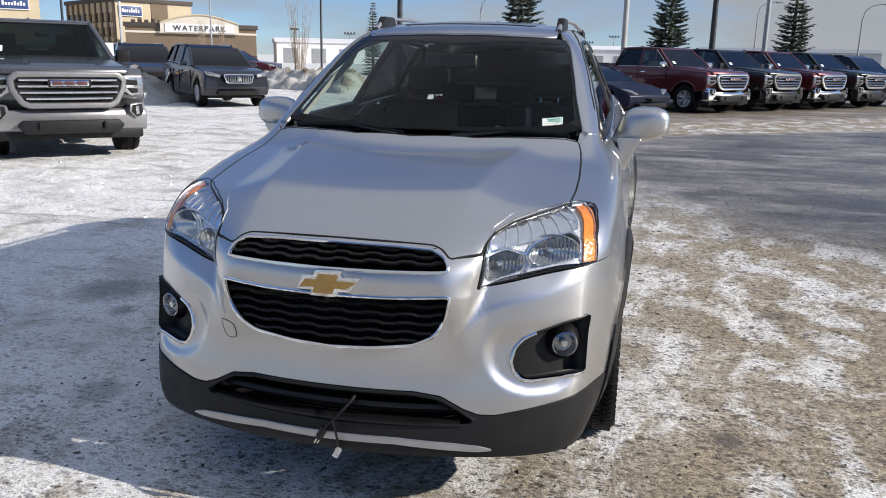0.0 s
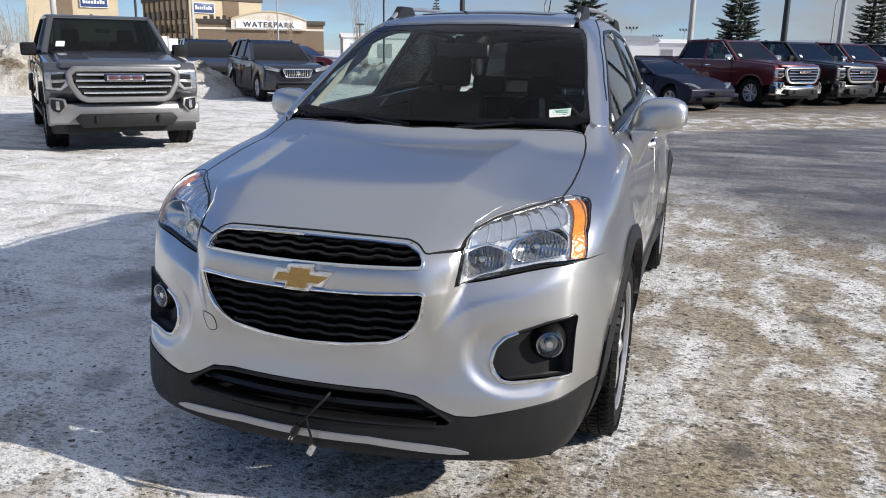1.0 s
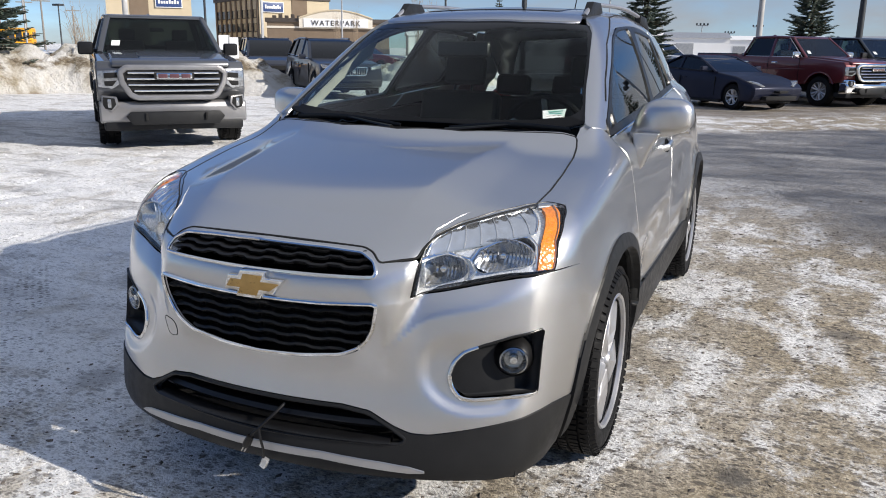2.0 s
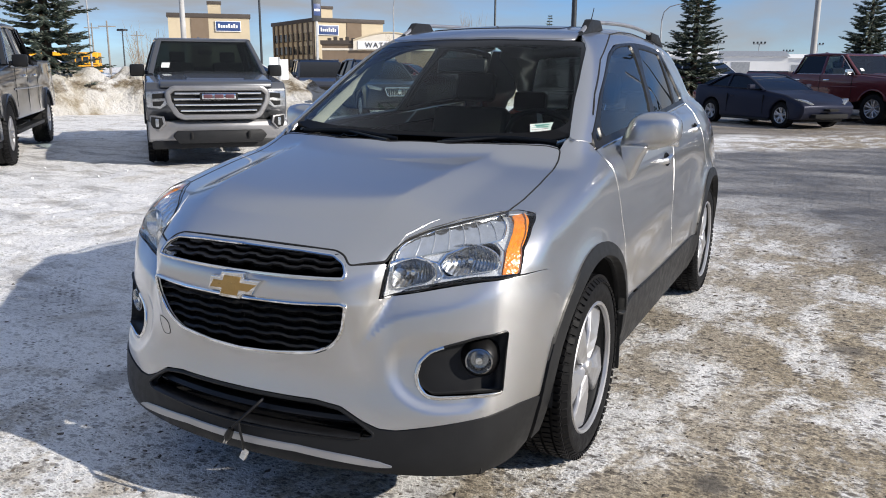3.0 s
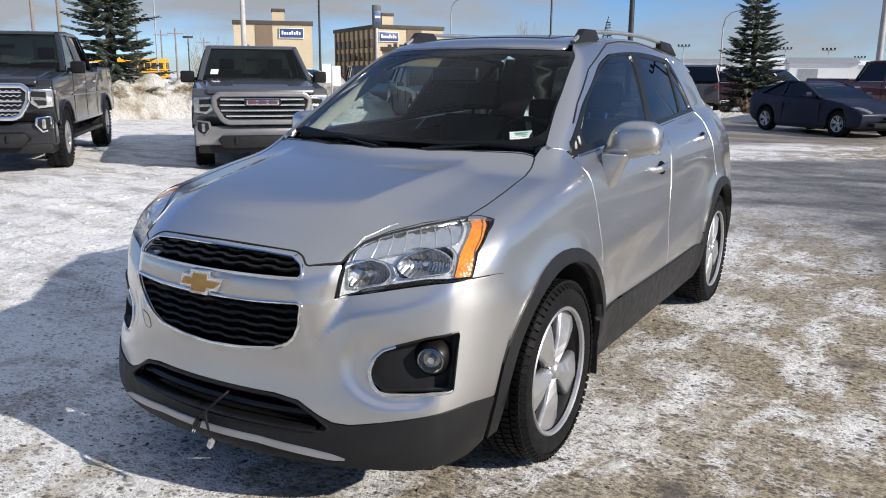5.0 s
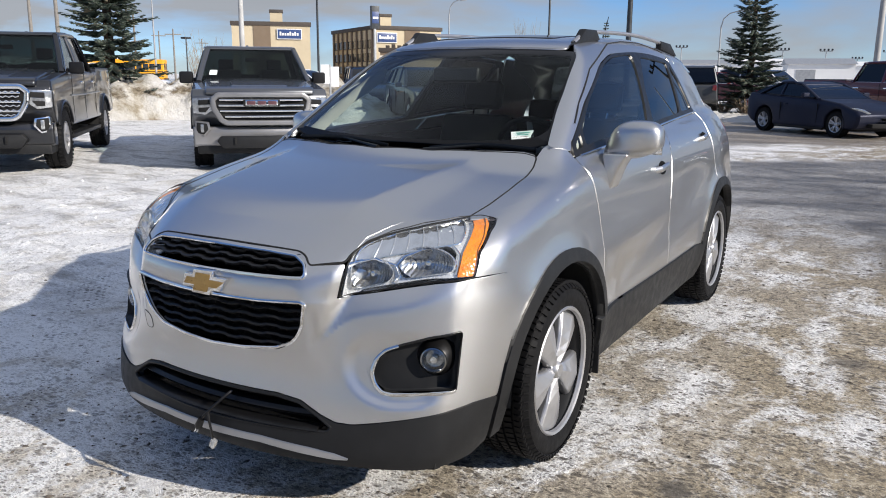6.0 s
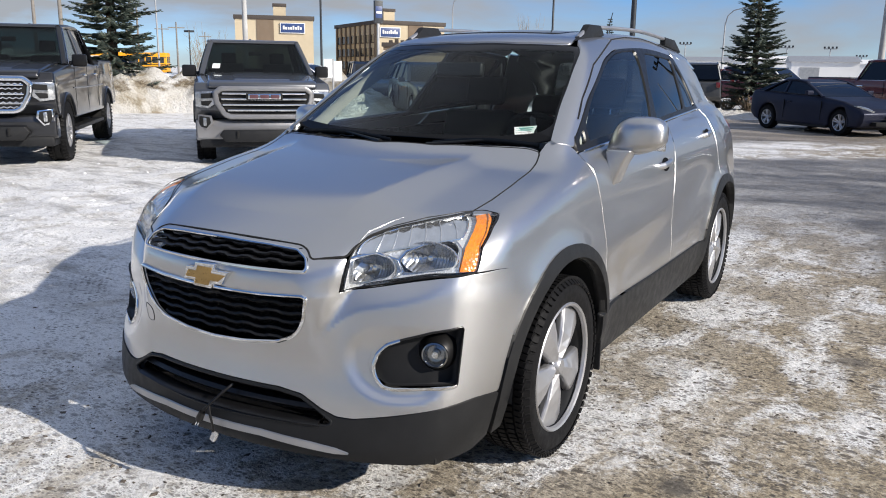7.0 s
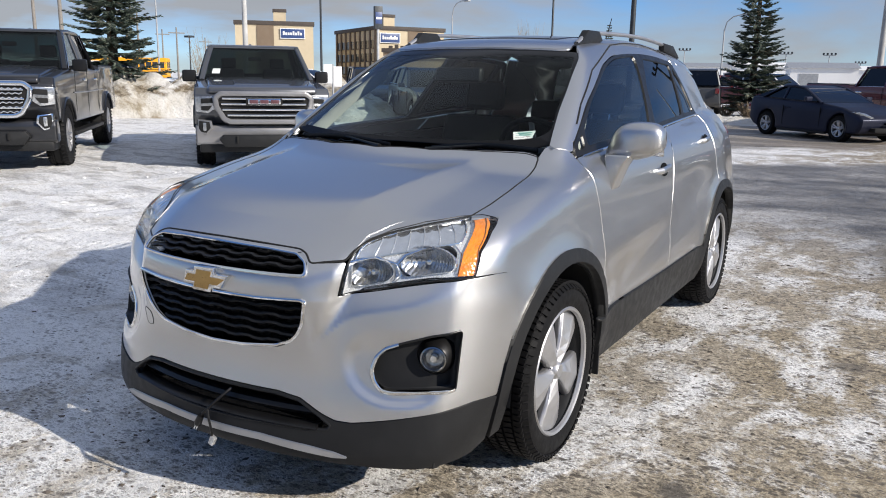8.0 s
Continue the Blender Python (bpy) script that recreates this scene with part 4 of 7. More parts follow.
for name, hole, r in (("upper_grille", upper_hole, 0.0055), ("lower_grille", lower_hole, 0.0062)):
    ring = part(name, bead(by_corner, hole, r, 0.003, flat=(0.0055, r)), CHROME, suv, "chrome-framed black mesh grille")
    back_ = part("grille_backing", skin("grille_backing", by_corner, hole, step=0.05, lift=-0.075, depth=0), VOID, ring)
    zs = [0.831, 0.848, 0.864] if name == "upper_grille" else [0.591, 0.620, 0.650, 0.680, 0.710]
    for z in zs:
        a_ = np.linspace(-24, 24, 97)
        keep = inside(np.column_stack([a_, np.full(97, z)]), hole)
        a_ = a_[keep]
        wave = z + 0.0026 * np.clip(2.2 * np.sin(np.radians(a_) * 50), -1, 1)
        p = shoot((lambda v: suv_f(v) + 0.022), *by_corner(np.column_stack([a_, wave])))
        part("grille_bar", add_tube(bmesh.new(), p.tolist(), 0.01, 8, flat=(0.018, 0.0078)), BLACK, ring)
    for a0 in np.arange(-22, 22.1, 4.0):
        z_ = np.linspace(0.55, 0.89, 60)
        z_ = z_[inside(np.column_stack([np.full(60, a0), z_]), hole)]
        if len(z_) > 4:
            p = shoot((lambda v: suv_f(v) + 0.045), *by_corner(np.column_stack([np.full(len(z_), a0), z_])))
            part("grille_rib", add_tube(bmesh.new(), p[::4].tolist() + [p[-1].tolist()], 0.006, 6), BLACK, ring)

# emblem: a wide cross with slanted ends, gold in a chrome frame
def emblem(grow, slant=0.018):
    w, h, t, c = 0.088 + grow, 0.0175 + grow, 0.036 + grow, 0.031 + grow
    return [(-w, -h), (-c - slant * 0.55, -h), (-c - slant, -t), (c - slant * 0.3, -t), (c + slant * 0.2, -h), (w - slant, -h), (w + slant, h), (c + slant * 0.55, h), (c + slant, t), (-c + slant * 0.3, t), (-c - slant * 0.2, h), (-w + slant, h)]


bow = new("emblem")
bow.parent = suv
tagged(bow, "gold cross emblem in a chrome frame")
tilt = Matrix.Translation((0, -0.91, 0.772)) @ Matrix.Rotation(radians(4), 4, "X") @ Matrix.Translation((0, 0.91, -0.772))
for name, grow, y0, y1, mat in (("emblem_frame", 0.006, -0.929, -0.895, CHROME), ("emblem_face", -0.005, -0.931, -0.90, GOLD)):
    bm = prism([(x, z + 0.772) for x, z in emblem(grow)], "y", y0, y1, 0.007 if grow > 0 else 0.002)
    bmesh.ops.transform(bm, matrix=tilt, verts=bm.verts)
    part(name, bm, mat, bow)

# dark lower bumper, its intake and the silver strip
low_top = [(u, v - 0.004) for u, v in bumper_low]
intake = rounded(by_corner, both([(0, 0.431), (17.6, 0.430), (22.9, 0.418), (27.0, 0.380), (29.6, 0.350), (28.6, 0.334), (0, 0.324)]), 0.012)
low_edge = both([(0, 0.236), (28, 0.228), (45, 0.216), (58, 0.215), (62.0, 0.24), (62.6, 0.35)] + low_top)
lower = part("lower_bumper", skin("lower_bumper", by_corner, rounded(by_corner, low_edge, 0.006), [intake], step=0.022, lift=0.004, depth=0.03), CLADDING, suv, "dark grey plastic lower bumper")
part("intake_backing", skin("intake_backing", by_corner, intake, step=0.05, lift=-0.09, depth=0), VOID, lower)
part("intake_lip", bead(by_corner, intake, 0.006, 0.0), CLADDING, lower)
for z, d, w in ((0.412, 0.055, 0.004), (0.379, 0.040, 0.017), (0.338, 0.016, 0.010)):
    a_ = np.linspace(-27, 27, 80)
    a_ = a_[inside(np.column_stack([a_, np.full(80, z)]), intake)]
    p = shoot((lambda v: suv_f(v) + d), *by_corner(np.column_stack([a_, np.full(len(a_), z)])))
    part("intake_bar", add_tube(bmesh.new(), p.tolist(), 0.01, 8, flat=(0.03, w)), BLACK, lower)
strip = rounded(by_corner, both([(0, 0.293), (14, 0.294), (25, 0.281), (30, 0.270), (32.8, 0.254), (30, 0.252), (14, 0.274), (0, 0.272)]), 0.006)
part("skid_strip", skin("skid_strip", by_corner, strip, step=0.02, lift=0.012, depth=0.02), SATIN, suv, "silver trim strip under the bumper")

# headlamps
FOG_BOWL = worn("fog_lamp_bowl", (0.30, 0.31, 0.32), 0.14, 1.0, 0.15, 40)
lamp_edge = rounded(by_corner, [(30.9, 0.751), (31.7, 0.802), (32.7, 0.849), (33.9, 0.877), (36.9, 0.911), (43.1, 0.936), (51.7, 0.956), (61.2, 0.967), (66.9, 0.970), (68.8, 0.963), (64.6, 0.932), (60.2, 0.879), (57.95, 0.809), (50.5, 0.800), (42.3, 0.780), (36.0, 0.763)], 0.008)
mid_lamp = np.mean(lamp_edge, 0)
bowl_a = rounded(by_corner, [(33.0, 0.778), (33.2, 0.842), (38.4, 0.856), (42.0, 0.840), (42.9, 0.812), (41.3, 0.788), (36.4, 0.776)], 0.012)
bowl_b = rounded(by_corner, [(44.6, 0.802), (43.4, 0.835), (45.4, 0.862), (49.2, 0.880), (54.6, 0.889), (55.6, 0.872), (54.0, 0.820), (49.5, 0.809)], 0.012)
signal = rounded(by_corner, [(57.8, 0.812), (54.6, 0.813), (56.0, 0.858), (56.8, 0.880), (58.5, 0.905), (60.8, 0.932), (63.6, 0.957), (67.4, 0.962), (64.3, 0.934), (61.9, 0.904), (60.0, 0.880), (58.9, 0.846)], 0.003)
upper_refl = rounded(by_corner, [(34.0, 0.856), (35.2, 0.885), (37.5, 0.905), (41, 0.919), (46.2, 0.934), (53, 0.948), (62.0, 0.955), (59.6, 0.930), (57.0, 0.903), (50, 0.890), (42, 0.870)], 0.008)
ribs = worn("ribbed_reflector", (0.78, 0.78, 0.79), 0.15, 0.92, 0.08, 30)
t_, b_ = nodes_of(ribs)
cells = add_node(t_, "ShaderNodeTexVoronoi", {"Scale": 34.0})
c_ = add_node(t_, "ShaderNodeTexCoord")
t_.links.new(c_.outputs["Object"], cells.inputs["Vector"])
bump(t_, b_, cells.outputs["Distance"], 0.45, 0.010)
for m in (False, True):
    s = -1 if m else 1
    lamp = part("headlamp", skin("headlamp", by_corner, lamp_edge, step=0.02, lift=0.001, depth=0.02, mirror=m), LAMP_GLASS, suv, "clear headlamp with an amber side marker")
    lamp.visible_shadow = False
    part("lamp_seal", bead(by_corner, lamp_edge, 0.0026, -0.001, mirror=m), BLACK, lamp)
    part("lamp_housing", skin("lamp_housing", by_corner, [mid_lamp + (np.array(q) - mid_lamp) * 0.95 for q in lamp_edge], step=0.03, lift=-0.085, depth=0, mirror=m), LAMP_GREY, lamp)
    part("lamp_bezel", skin("lamp_bezel", by_corner, [mid_lamp + (np.array(q) - mid_lamp) * 0.994 for q in lamp_edge], [bowl_a, bowl_b], step=0.02, lift=-0.018, depth=-0.016, mirror=m), BEZEL, lamp)
    part("side_marker", skin("side_marker", by_corner, signal, step=0.012, lift=-0.006, depth=0.02, mirror=m), AMBER, lamp, "amber side marker")
    part("upper_reflector", skin("upper_reflector", by_corner, upper_refl, step=0.015, lift=-0.013, depth=0.006, mirror=m), ribs, lamp)
    for u in (38.5, 42.0, 45.5, 49.0, 52.5, 56.0):
        lo_ = float(np.interp(u, (34, 42, 50, 57), (0.856, 0.870, 0.890, 0.903))) + 0.003
        hi_ = float(np.interp(u + 2, (37.5, 41, 46.2, 53, 62), (0.905, 0.919, 0.934, 0.948, 0.955))) - 0.004
        part("reflector_fin", bead(by_corner, [(u, lo_), (u + 2, hi_)], 0.0022, -0.012, False, mirror=m, sides=6), LAMP_GREY, lamp)
    part("reflector_rim", bead(by_corner, upper_refl, 0.0035, -0.013, mirror=m), CHROME, lamp)
    for (u, v), r, squash in (((37.6, 0.812), 0.060, 0.86), ((49.6, 0.845), 0.074, 0.66)):
        p = shoot((lambda w: suv_f(w) + 0.024), *by_corner(np.array([[u, v]])))[0]
        nor = np.array([0.30, -0.93, 0.10])
        nor[0] *= s
        m4 = frame_at(p * [s, 1, 1], nor)
        bm = add_lathe(bmesh.new(), [(0.010, -0.050), (0.024, -0.044), (r * 0.75, -0.028), (r * 0.97, -0.004), (r * 1.08, 0.0), (r * 1.12, -0.006)], "z", 40, m4 @ Matrix.Diagonal((1.15, squash, 1, 1)))
        bowl = part("lamp_bowl", bm, REFLECTOR, lamp, "mirror-bright lamp bowl")
        bm = add_lathe(bmesh.new(), [(0.0, -0.018), (0.008, -0.020), (0.011, -0.028), (0.011, -0.050)], "z", 20, m4)
        part("bulb_cap", bm, CHROME, lamp)
    div = [(33.0, 0.850), (38.6, 0.863), (43.2, 0.842), (44.0, 0.808), (42.6, 0.790)]
    part("lamp_divider", bead(by_corner, div, 0.0050, -0.015, False, mirror=m), CHROME, lamp)
    div = [(43.0, 0.838), (45.0, 0.868), (49, 0.886), (55.6, 0.896), (56.2, 0.872), (54.6, 0.815)]
    part("lamp_divider", bead(by_corner, div, 0.0050, -0.015, False, mirror=m), CHROME, lamp)

    # fog lamp in its dark pocket, edged with chrome along the inner and lower side
    pocket = part("fog_lamp_pocket", skin("fog_lamp_pocket", by_corner, fog_edge, step=0.02, lift=-0.055, depth=-0.056, mirror=m), CLADDING, suv, "dark plastic fog lamp pocket with chrome edging")
    path = [tuple(q) for q in fog_edge]
    k0 = int(np.argmin([abs(u - 53.1) + 40 * abs(v - 0.461) for u, v in path]))
    k1 = int(np.argmin([abs(u - 42.6) + 40 * abs(v - 0.609) for u, v in path]))
    run = path[k0:k1 + 1] if k1 > k0 else path[k0:] + path[:k1 + 1]
    part("chrome_edging", bead(by_corner, run, 0.008, 0.001, False, flat=(0.004, 0.0065), mirror=m), CHROME, pocket)
    part("pocket_edging", bead(by_corner, fog_edge, 0.004, 0.0, mirror=m), CLADDING, pocket)
    nor = Vector((0.34 * s, -0.94, 0.0))
    m4 = frame_at((0.702 * s, -0.650, 0.557), nor) @ Matrix.Diagonal((0.80, 0.80, 1, 1))
    part("fog_lamp", add_lathe(bmesh.new(), [(0.0, -0.02), (0.034, -0.012), (0.041, 0.004), (0.046, 0.010), (0.052, 0.008), (0.055, -0.005), (0.055, -0.06)], "z", 40, m4), FOG_BOWL, pocket, "round fog lamp with a clear lens")
    lens = part("fog_lens", add_lathe(bmesh.new(), [(0.0, 0.017), (0.020, 0.0155), (0.036, 0.012), (0.046, 0.007)], "z", 40, m4), LAMP_GLASS, pocket)
    lens.visible_shadow = False
    part("fog_bulb", add_lathe(bmesh.new(), [(0.0, 0.006), (0.013, 0.004), (0.015, -0.01)], "z", 20, m4), CHROME, pocket)
    part("fog_ring", add_lathe(bmesh.new(), [(0.052, 0.004), (0.057, 0.0), (0.066, -0.014), (0.076, -0.026), (0.080, -0.06)], "z", 40, m4), BLACK, pocket)

# wings, doors, rear quarters
wing = flank([(0.752, -0.334, 0.963), (0.728, -0.352, 0.970), (0.690, -0.392, 0.974), (0.694, -0.275, 1.000), (0.694, -0.12, 1.031), (0.686, 0.058, 1.064), (0.671, 0.131, 1.088), (0.662, 0.20, 1.122), (0.682, 0.262, 1.140), (0.725, 0.345, 1.105)])
wing += flank_yz([(0.345, 1.073), (0.386, 0.892), (0.404, 0.727), (0.395, 0.60)] + arc_yz(0, 0.462, 33, 150, 16))
wing += flank([(0.84, -0.41, 0.808), (0.783, -0.538, 0.809), (0.777, -0.493, 0.879), (0.770, -0.412, 0.932)])
skins("wing", by_flank, rounded(by_flank, wing, 0.006), SILVER, suv, step=0.022)
front_door = flank_yz([(0.352, 1.073), (0.393, 0.892), (0.411, 0.727), (0.403, 0.49), (0.42, 0.462), (1.420, 0.462), (1.427, 0.568), (1.434, 0.805), (1.490, 0.974), (1.555, 1.10), (1.60, 1.170), (1.2, 1.153), (0.75, 1.128), (0.36, 1.105)])
rear_door = flank_yz([(1.428, 0.462), (1.435, 0.568), (1.442, 0.805), (1.498, 0.974), (1.563, 1.10), (1.61, 1.170), (2.0, 1.190), (2.43, 1.208), (2.452, 1.17), (2.455, 0.82)] + arc_yz(2.555, 0.462, 100, 157, 8) + [(2.10, 0.462)])
quarter = flank_yz([(2.461, 0.82), (2.459, 1.17), (2.436, 1.215), (2.372, 1.40), (2.30, 1.535), (2.62, 1.525), (2.88, 1.42), (3.02, 1.15), (3.13, 0.9), (3.14, 0.56), (3.03, 0.47)] + arc_yz(2.555, 0.462, 18, 99, 10))
for name, edge in (("front_door", front_door), ("rear_door", rear_door), ("rear_quarter", quarter)):
    skins(name, by_flank, rounded(by_flank, edge, 0.008), SILVER, suv, step=0.026)
# upper frame: windscreen pillar and roof side, then the door frames below the cut
pillar = flank([(0.662, 0.266, 1.152), (0.642, 0.340, 1.20), (0.613, 0.468, 1.288), (0.572, 0.688, 1.426), (0.540, 0.868, 1.532), (0.480, 0.95, 1.58), (0.455, 1.3, 1.618), (0.450, 1.8, 1.632), (0.44, 2.4, 1.612), (0.42, 2.8, 1.57), (0.50, 2.86, 1.47), (0.55, 2.60, 1.51), (0.52, 2.30, 1.566), (0.478, 1.905, 1.596), (0.484, 1.6, 1.592), (0.512, 1.327, 1.574), (0.606, 0.837, 1.458), (0.664, 0.573, 1.316), (0.693, 0.464, 1.239), (0.715, 0.375, 1.165), (0.722, 0.350, 1.115), (0.69, 0.27, 1.142)])
skins("windscreen_pillar", by_flank, rounded(by_flank, pillar, 0.06), SILVER, suv, step=0.026, depth=0.02)
corner_fill = flank([(0.655, 0.16, 1.10), (0.70, 0.17, 1.09), (0.73, 0.335, 1.115), (0.70, 0.37, 1.19), (0.668, 0.32, 1.165), (0.655, 0.255, 1.150)])
skins("cowl_corner", by_flank, corner_fill, SILVER, suv, step=0.02, lift=-0.010, depth=0)
band = flank_yz([(0.357, 1.108), (0.75, 1.133), (1.45, 1.170), (2.425, 1.213), (2.365, 1.40), (2.30, 1.512), (2.25, 1.522), (1.95, 1.543), (1.617, 1.549), (1.237, 1.531), (1.004, 1.476), (0.616, 1.305), (0.372, 1.155)])
panes = [[(0.500, 1.142), (0.505, 1.205), (0.66, 1.311), (1.01, 1.465), (1.24, 1.520), (1.560, 1.537), (1.49, 1.40), (1.355, 1.182)],
         [(1.455, 1.190), (1.53, 1.37), (1.68, 1.525), (2.205, 1.500), (2.13, 1.35), (2.06, 1.222)],
         [(2.105, 1.226), (2.18, 1.36), (2.245, 1.492), (2.33, 1.40), (2.38, 1.230)],
         [(0.40, 1.128), (0.405, 1.150), (0.478, 1.197), (0.472, 1.138)]]
panes = [rounded(by_flank, flank_yz(p), r) for p, r in zip(panes, ([0.02, 0.04, 0.12, 0.2, 0.2, 0.05, 0.2, 0.03], 0.03, 0.025, 0.02))]
door_frame = flank([(0.693, 0.470, 1.233), (0.664, 0.579, 1.31), (0.606, 0.843, 1.453), (0.508, 1.330, 1.569), (0.482, 1.6, 1.587), (0.474, 1.905, 1.59), (0.517, 2.295, 1.560)])
door_frame += flank_yz([(2.29, 1.538), (2.25, 1.526), (1.95, 1.547), (1.617, 1.553), (1.232, 1.535), (0.999, 1.480), (0.611, 1.309), (0.375, 1.162), (0.40, 1.20)])
skins("door_frame", by_flank, rounded(by_flank, door_frame, 0.06), SILVER, suv, step=0.02)
for m in (False, True):
    edge = part("window_surround", skin("window_surround", by_flank, rounded(by_flank, band, [0.01] * 4 + [0.1, 0.04, 0.04] + [0.2] * 5 + [0.02]), panes, step=0.025, lift=0.002, depth=0.02, mirror=m), BLACK, suv, "black window surround")
    for i, p in enumerate(panes):
        pane = part("side_window", skin("side_window", by_flank, p, step=0.05, lift=-0.004, depth=0, mirror=m), (SIDE_GLASS, DARK_GLASS, DARK_GLASS, SIDE_GLASS)[i], edge, "tinted side window")
        pane.visible_shadow = i in (1, 2)
    # dark bead laid over the door frame gap to give its shade
    part("door_gap_line", bead(by_flank, door_frame[:7], 0.0042, -0.001, False, mirror=m), VOID, edge, "dark line drawn in the gap round the door frame")
    part("belt_trim", bead(by_flank, flank_yz([(0.40, 1.105), (0.75, 1.128), (1.45, 1.166), (2.42, 1.209)]), 0.006, 0.004, False, mirror=m), CHROME, edge)

# dark sills and arch trims
sill = flank_yz([(0.36, 0.455), (0.42, 0.458), (2.10, 0.458), (2.13, 0.44), (2.15, 0.32), (2.12, 0.255), (0.45, 0.245), (0.40, 0.30)])
skins("sill_cladding", by_flank, rounded(by_flank, sill, 0.01), CLADDING, suv, "dark grey plastic sill", step=0.03, lift=0.010, depth=0.03)
for cy, a0, a1 in ((0.0, -10, 193), (2.555, -6, 190)):
    ring = arc_yz(cy, 0.466, a0, a1, 30) + arc_yz(cy, 0.416, a1, a0, 30)
    skins("arch_trim", by_side, ring, CLADDING, suv, "dark grey plastic wheel arch trim", step=0.02, lift=0.009, depth=0.05)
    for s in (1, -1):
        bm = bmesh.new()
        add_lathe(bm, [(0.415, 0.0), (0.418, 0.40)], "x", 28, Matrix.Translation((0.46, cy, 0.345)) @ Matrix.Rotation(radians(0), 4, "X"), math.pi)
        add_lathe(bm, [(0.42, 0.0), (0.05, -0.01)], "x", 28, Matrix.Translation((0.46, cy, 0.345)), math.pi)
        if s < 0:
            bmesh.ops.scale(bm, vec=(-1, 1, 1), verts=bm.verts)
        part("arch_liner", bm, VOID, suv, "black wheel arch liner")

# inner shell, seen as dark gaps between the panels
shell_edge = flank_yz([(-0.55, 0.40), (-0.60, 0.80), (-0.45, 0.90)]) + flank([(0.60, -0.30, 0.95), (0.60, 0.2, 1.07)]) + flank_yz([(0.40, 1.06), (1.5, 1.11), (3.0, 1.12), (3.1, 0.9), (3.1, 0.45)] + arc_yz(2.555, 0.41, 10, 180, 14) + [(2.1, 0.28), (0.44, 0.27)] + arc_yz(0, 0.41, 0, 172, 14))
skins("body_shell", by_flank, shell_edge, VOID, suv, "black inner body shell", step=0.08, lift=-0.024, depth=0)
part("bonnet_underside", skin("bonnet_underside", by_hood, both([(0, 26), (0.42, 26), (0.60, 62), (0.62, 112), (0, 104)]), step=0.06, lift=-0.03, depth=0), VOID, suv, "black inner bonnet")
part("floor_pan", box((-0.74, -0.70, 0.20), (0.74, 3.2, 0.26), 0.03), VOID, suv, "black floor pan")

# roof, windscreen, tail
roof_edge = both([(0, 0.775), (0.25, 0.80), (0.42, 0.846), (0.478, 0.885), (0.470, 0.95), (0.450, 1.3), (0.445, 1.8), (0.435, 2.4), (0.415, 2.78), (0, 2.86)])
part("roof", skin("roof", by_roof, rounded(by_roof, roof_edge, 0.02), step=0.04), SILVER, suv)
screen_edge = rounded(by_screen, both([(0, 1.096), (0.25, 1.103), (0.443, 1.118), (0.562, 1.138), (0.660, 1.162), (0.650, 1.200), (0.616, 1.290), (0.575, 1.428), (0.540, 1.530), (0.42, 1.541), (0.2, 1.549), (0, 1.551)]), 0.02)
clear = rounded(by_screen, both([(0, 1.150), (0.25, 1.154), (0.443, 1.162), (0.605, 1.184), (0.630, 1.210), (0.600, 1.290), (0.560, 1.428), (0.520, 1.512), (0.2, 1.522), (0.1, 1.510), (0, 1.508)]), 0.02)
screen = part("windscreen", skin("windscreen", by_screen, clear, step=0.06, lift=-0.009, depth=0), SCREEN_GLASS, suv, "tinted windscreen with a black border")
screen.visible_shadow = False
part("screen_border", skin("screen_border", by_screen, screen_edge, [clear], step=0.03, lift=-0.008, depth=0.01), FRIT, screen)
tail_edge = both([(0, 0.60), (0.55, 0.60), (0.60, 0.75), (0.58, 1.10), (0, 1.12)])
part("tailgate", skin("tailgate", by_back, rounded(by_back, tail_edge, 0.03), step=0.05), SILVER, suv)
part("rear_bumper", skin("rear_bumper", by_back, rounded(by_back, both([(0, 0.30), (0.72, 0.30), (0.80, 0.42), (0.80, 0.70), (0.62, 0.72), (0.57, 0.59), (0, 0.59)]), 0.02), step=0.05), SILVER, suv)
part("rear_cladding", skin("rear_cladding", by_back, both([(0, 0.19), (0.70, 0.19), (0.72, 0.295), (0, 0.295)]), step=0.05, lift=0.004), CLADDING, suv)
part("rear_window", skin("rear_window", by_back, rounded(by_back, both([(0, 1.13), (0.58, 1.12), (0.60, 1.16), (0.47, 1.49), (0, 1.52)]), 0.03), step=0.05), DARK_GLASS, suv, "dark rear window")
part("tailgate_frame", skin("tailgate_frame", by_back, rounded(by_back, both([(0, 1.08), (0.60, 1.08), (0.66, 1.15), (0.56, 1.50), (0.50, 1.58), (0, 1.60)]), 0.03), [rounded(by_back, both([(0, 1.13), (0.58, 1.12), (0.60, 1.16), (0.47, 1.49), (0, 1.52)]), 0.03)], step=0.05), SILVER, suv)
skins("tail_lamp", by_back, rounded(by_back, [(0.59, 0.74), (0.80, 0.73), (0.79, 1.05), (0.68, 1.16), (0.60, 1.10)], 0.03), RED_LENS, suv, "red tail lamp", step=0.04)

# wheels
for y in (0.0, 2.555):
    for s in (1, -1):
        alloy_wheel(suv, Matrix.Translation((0.768 * s, y, 0.343)) @ Matrix.Rotation(0.35 + y, 4, "X"), s)

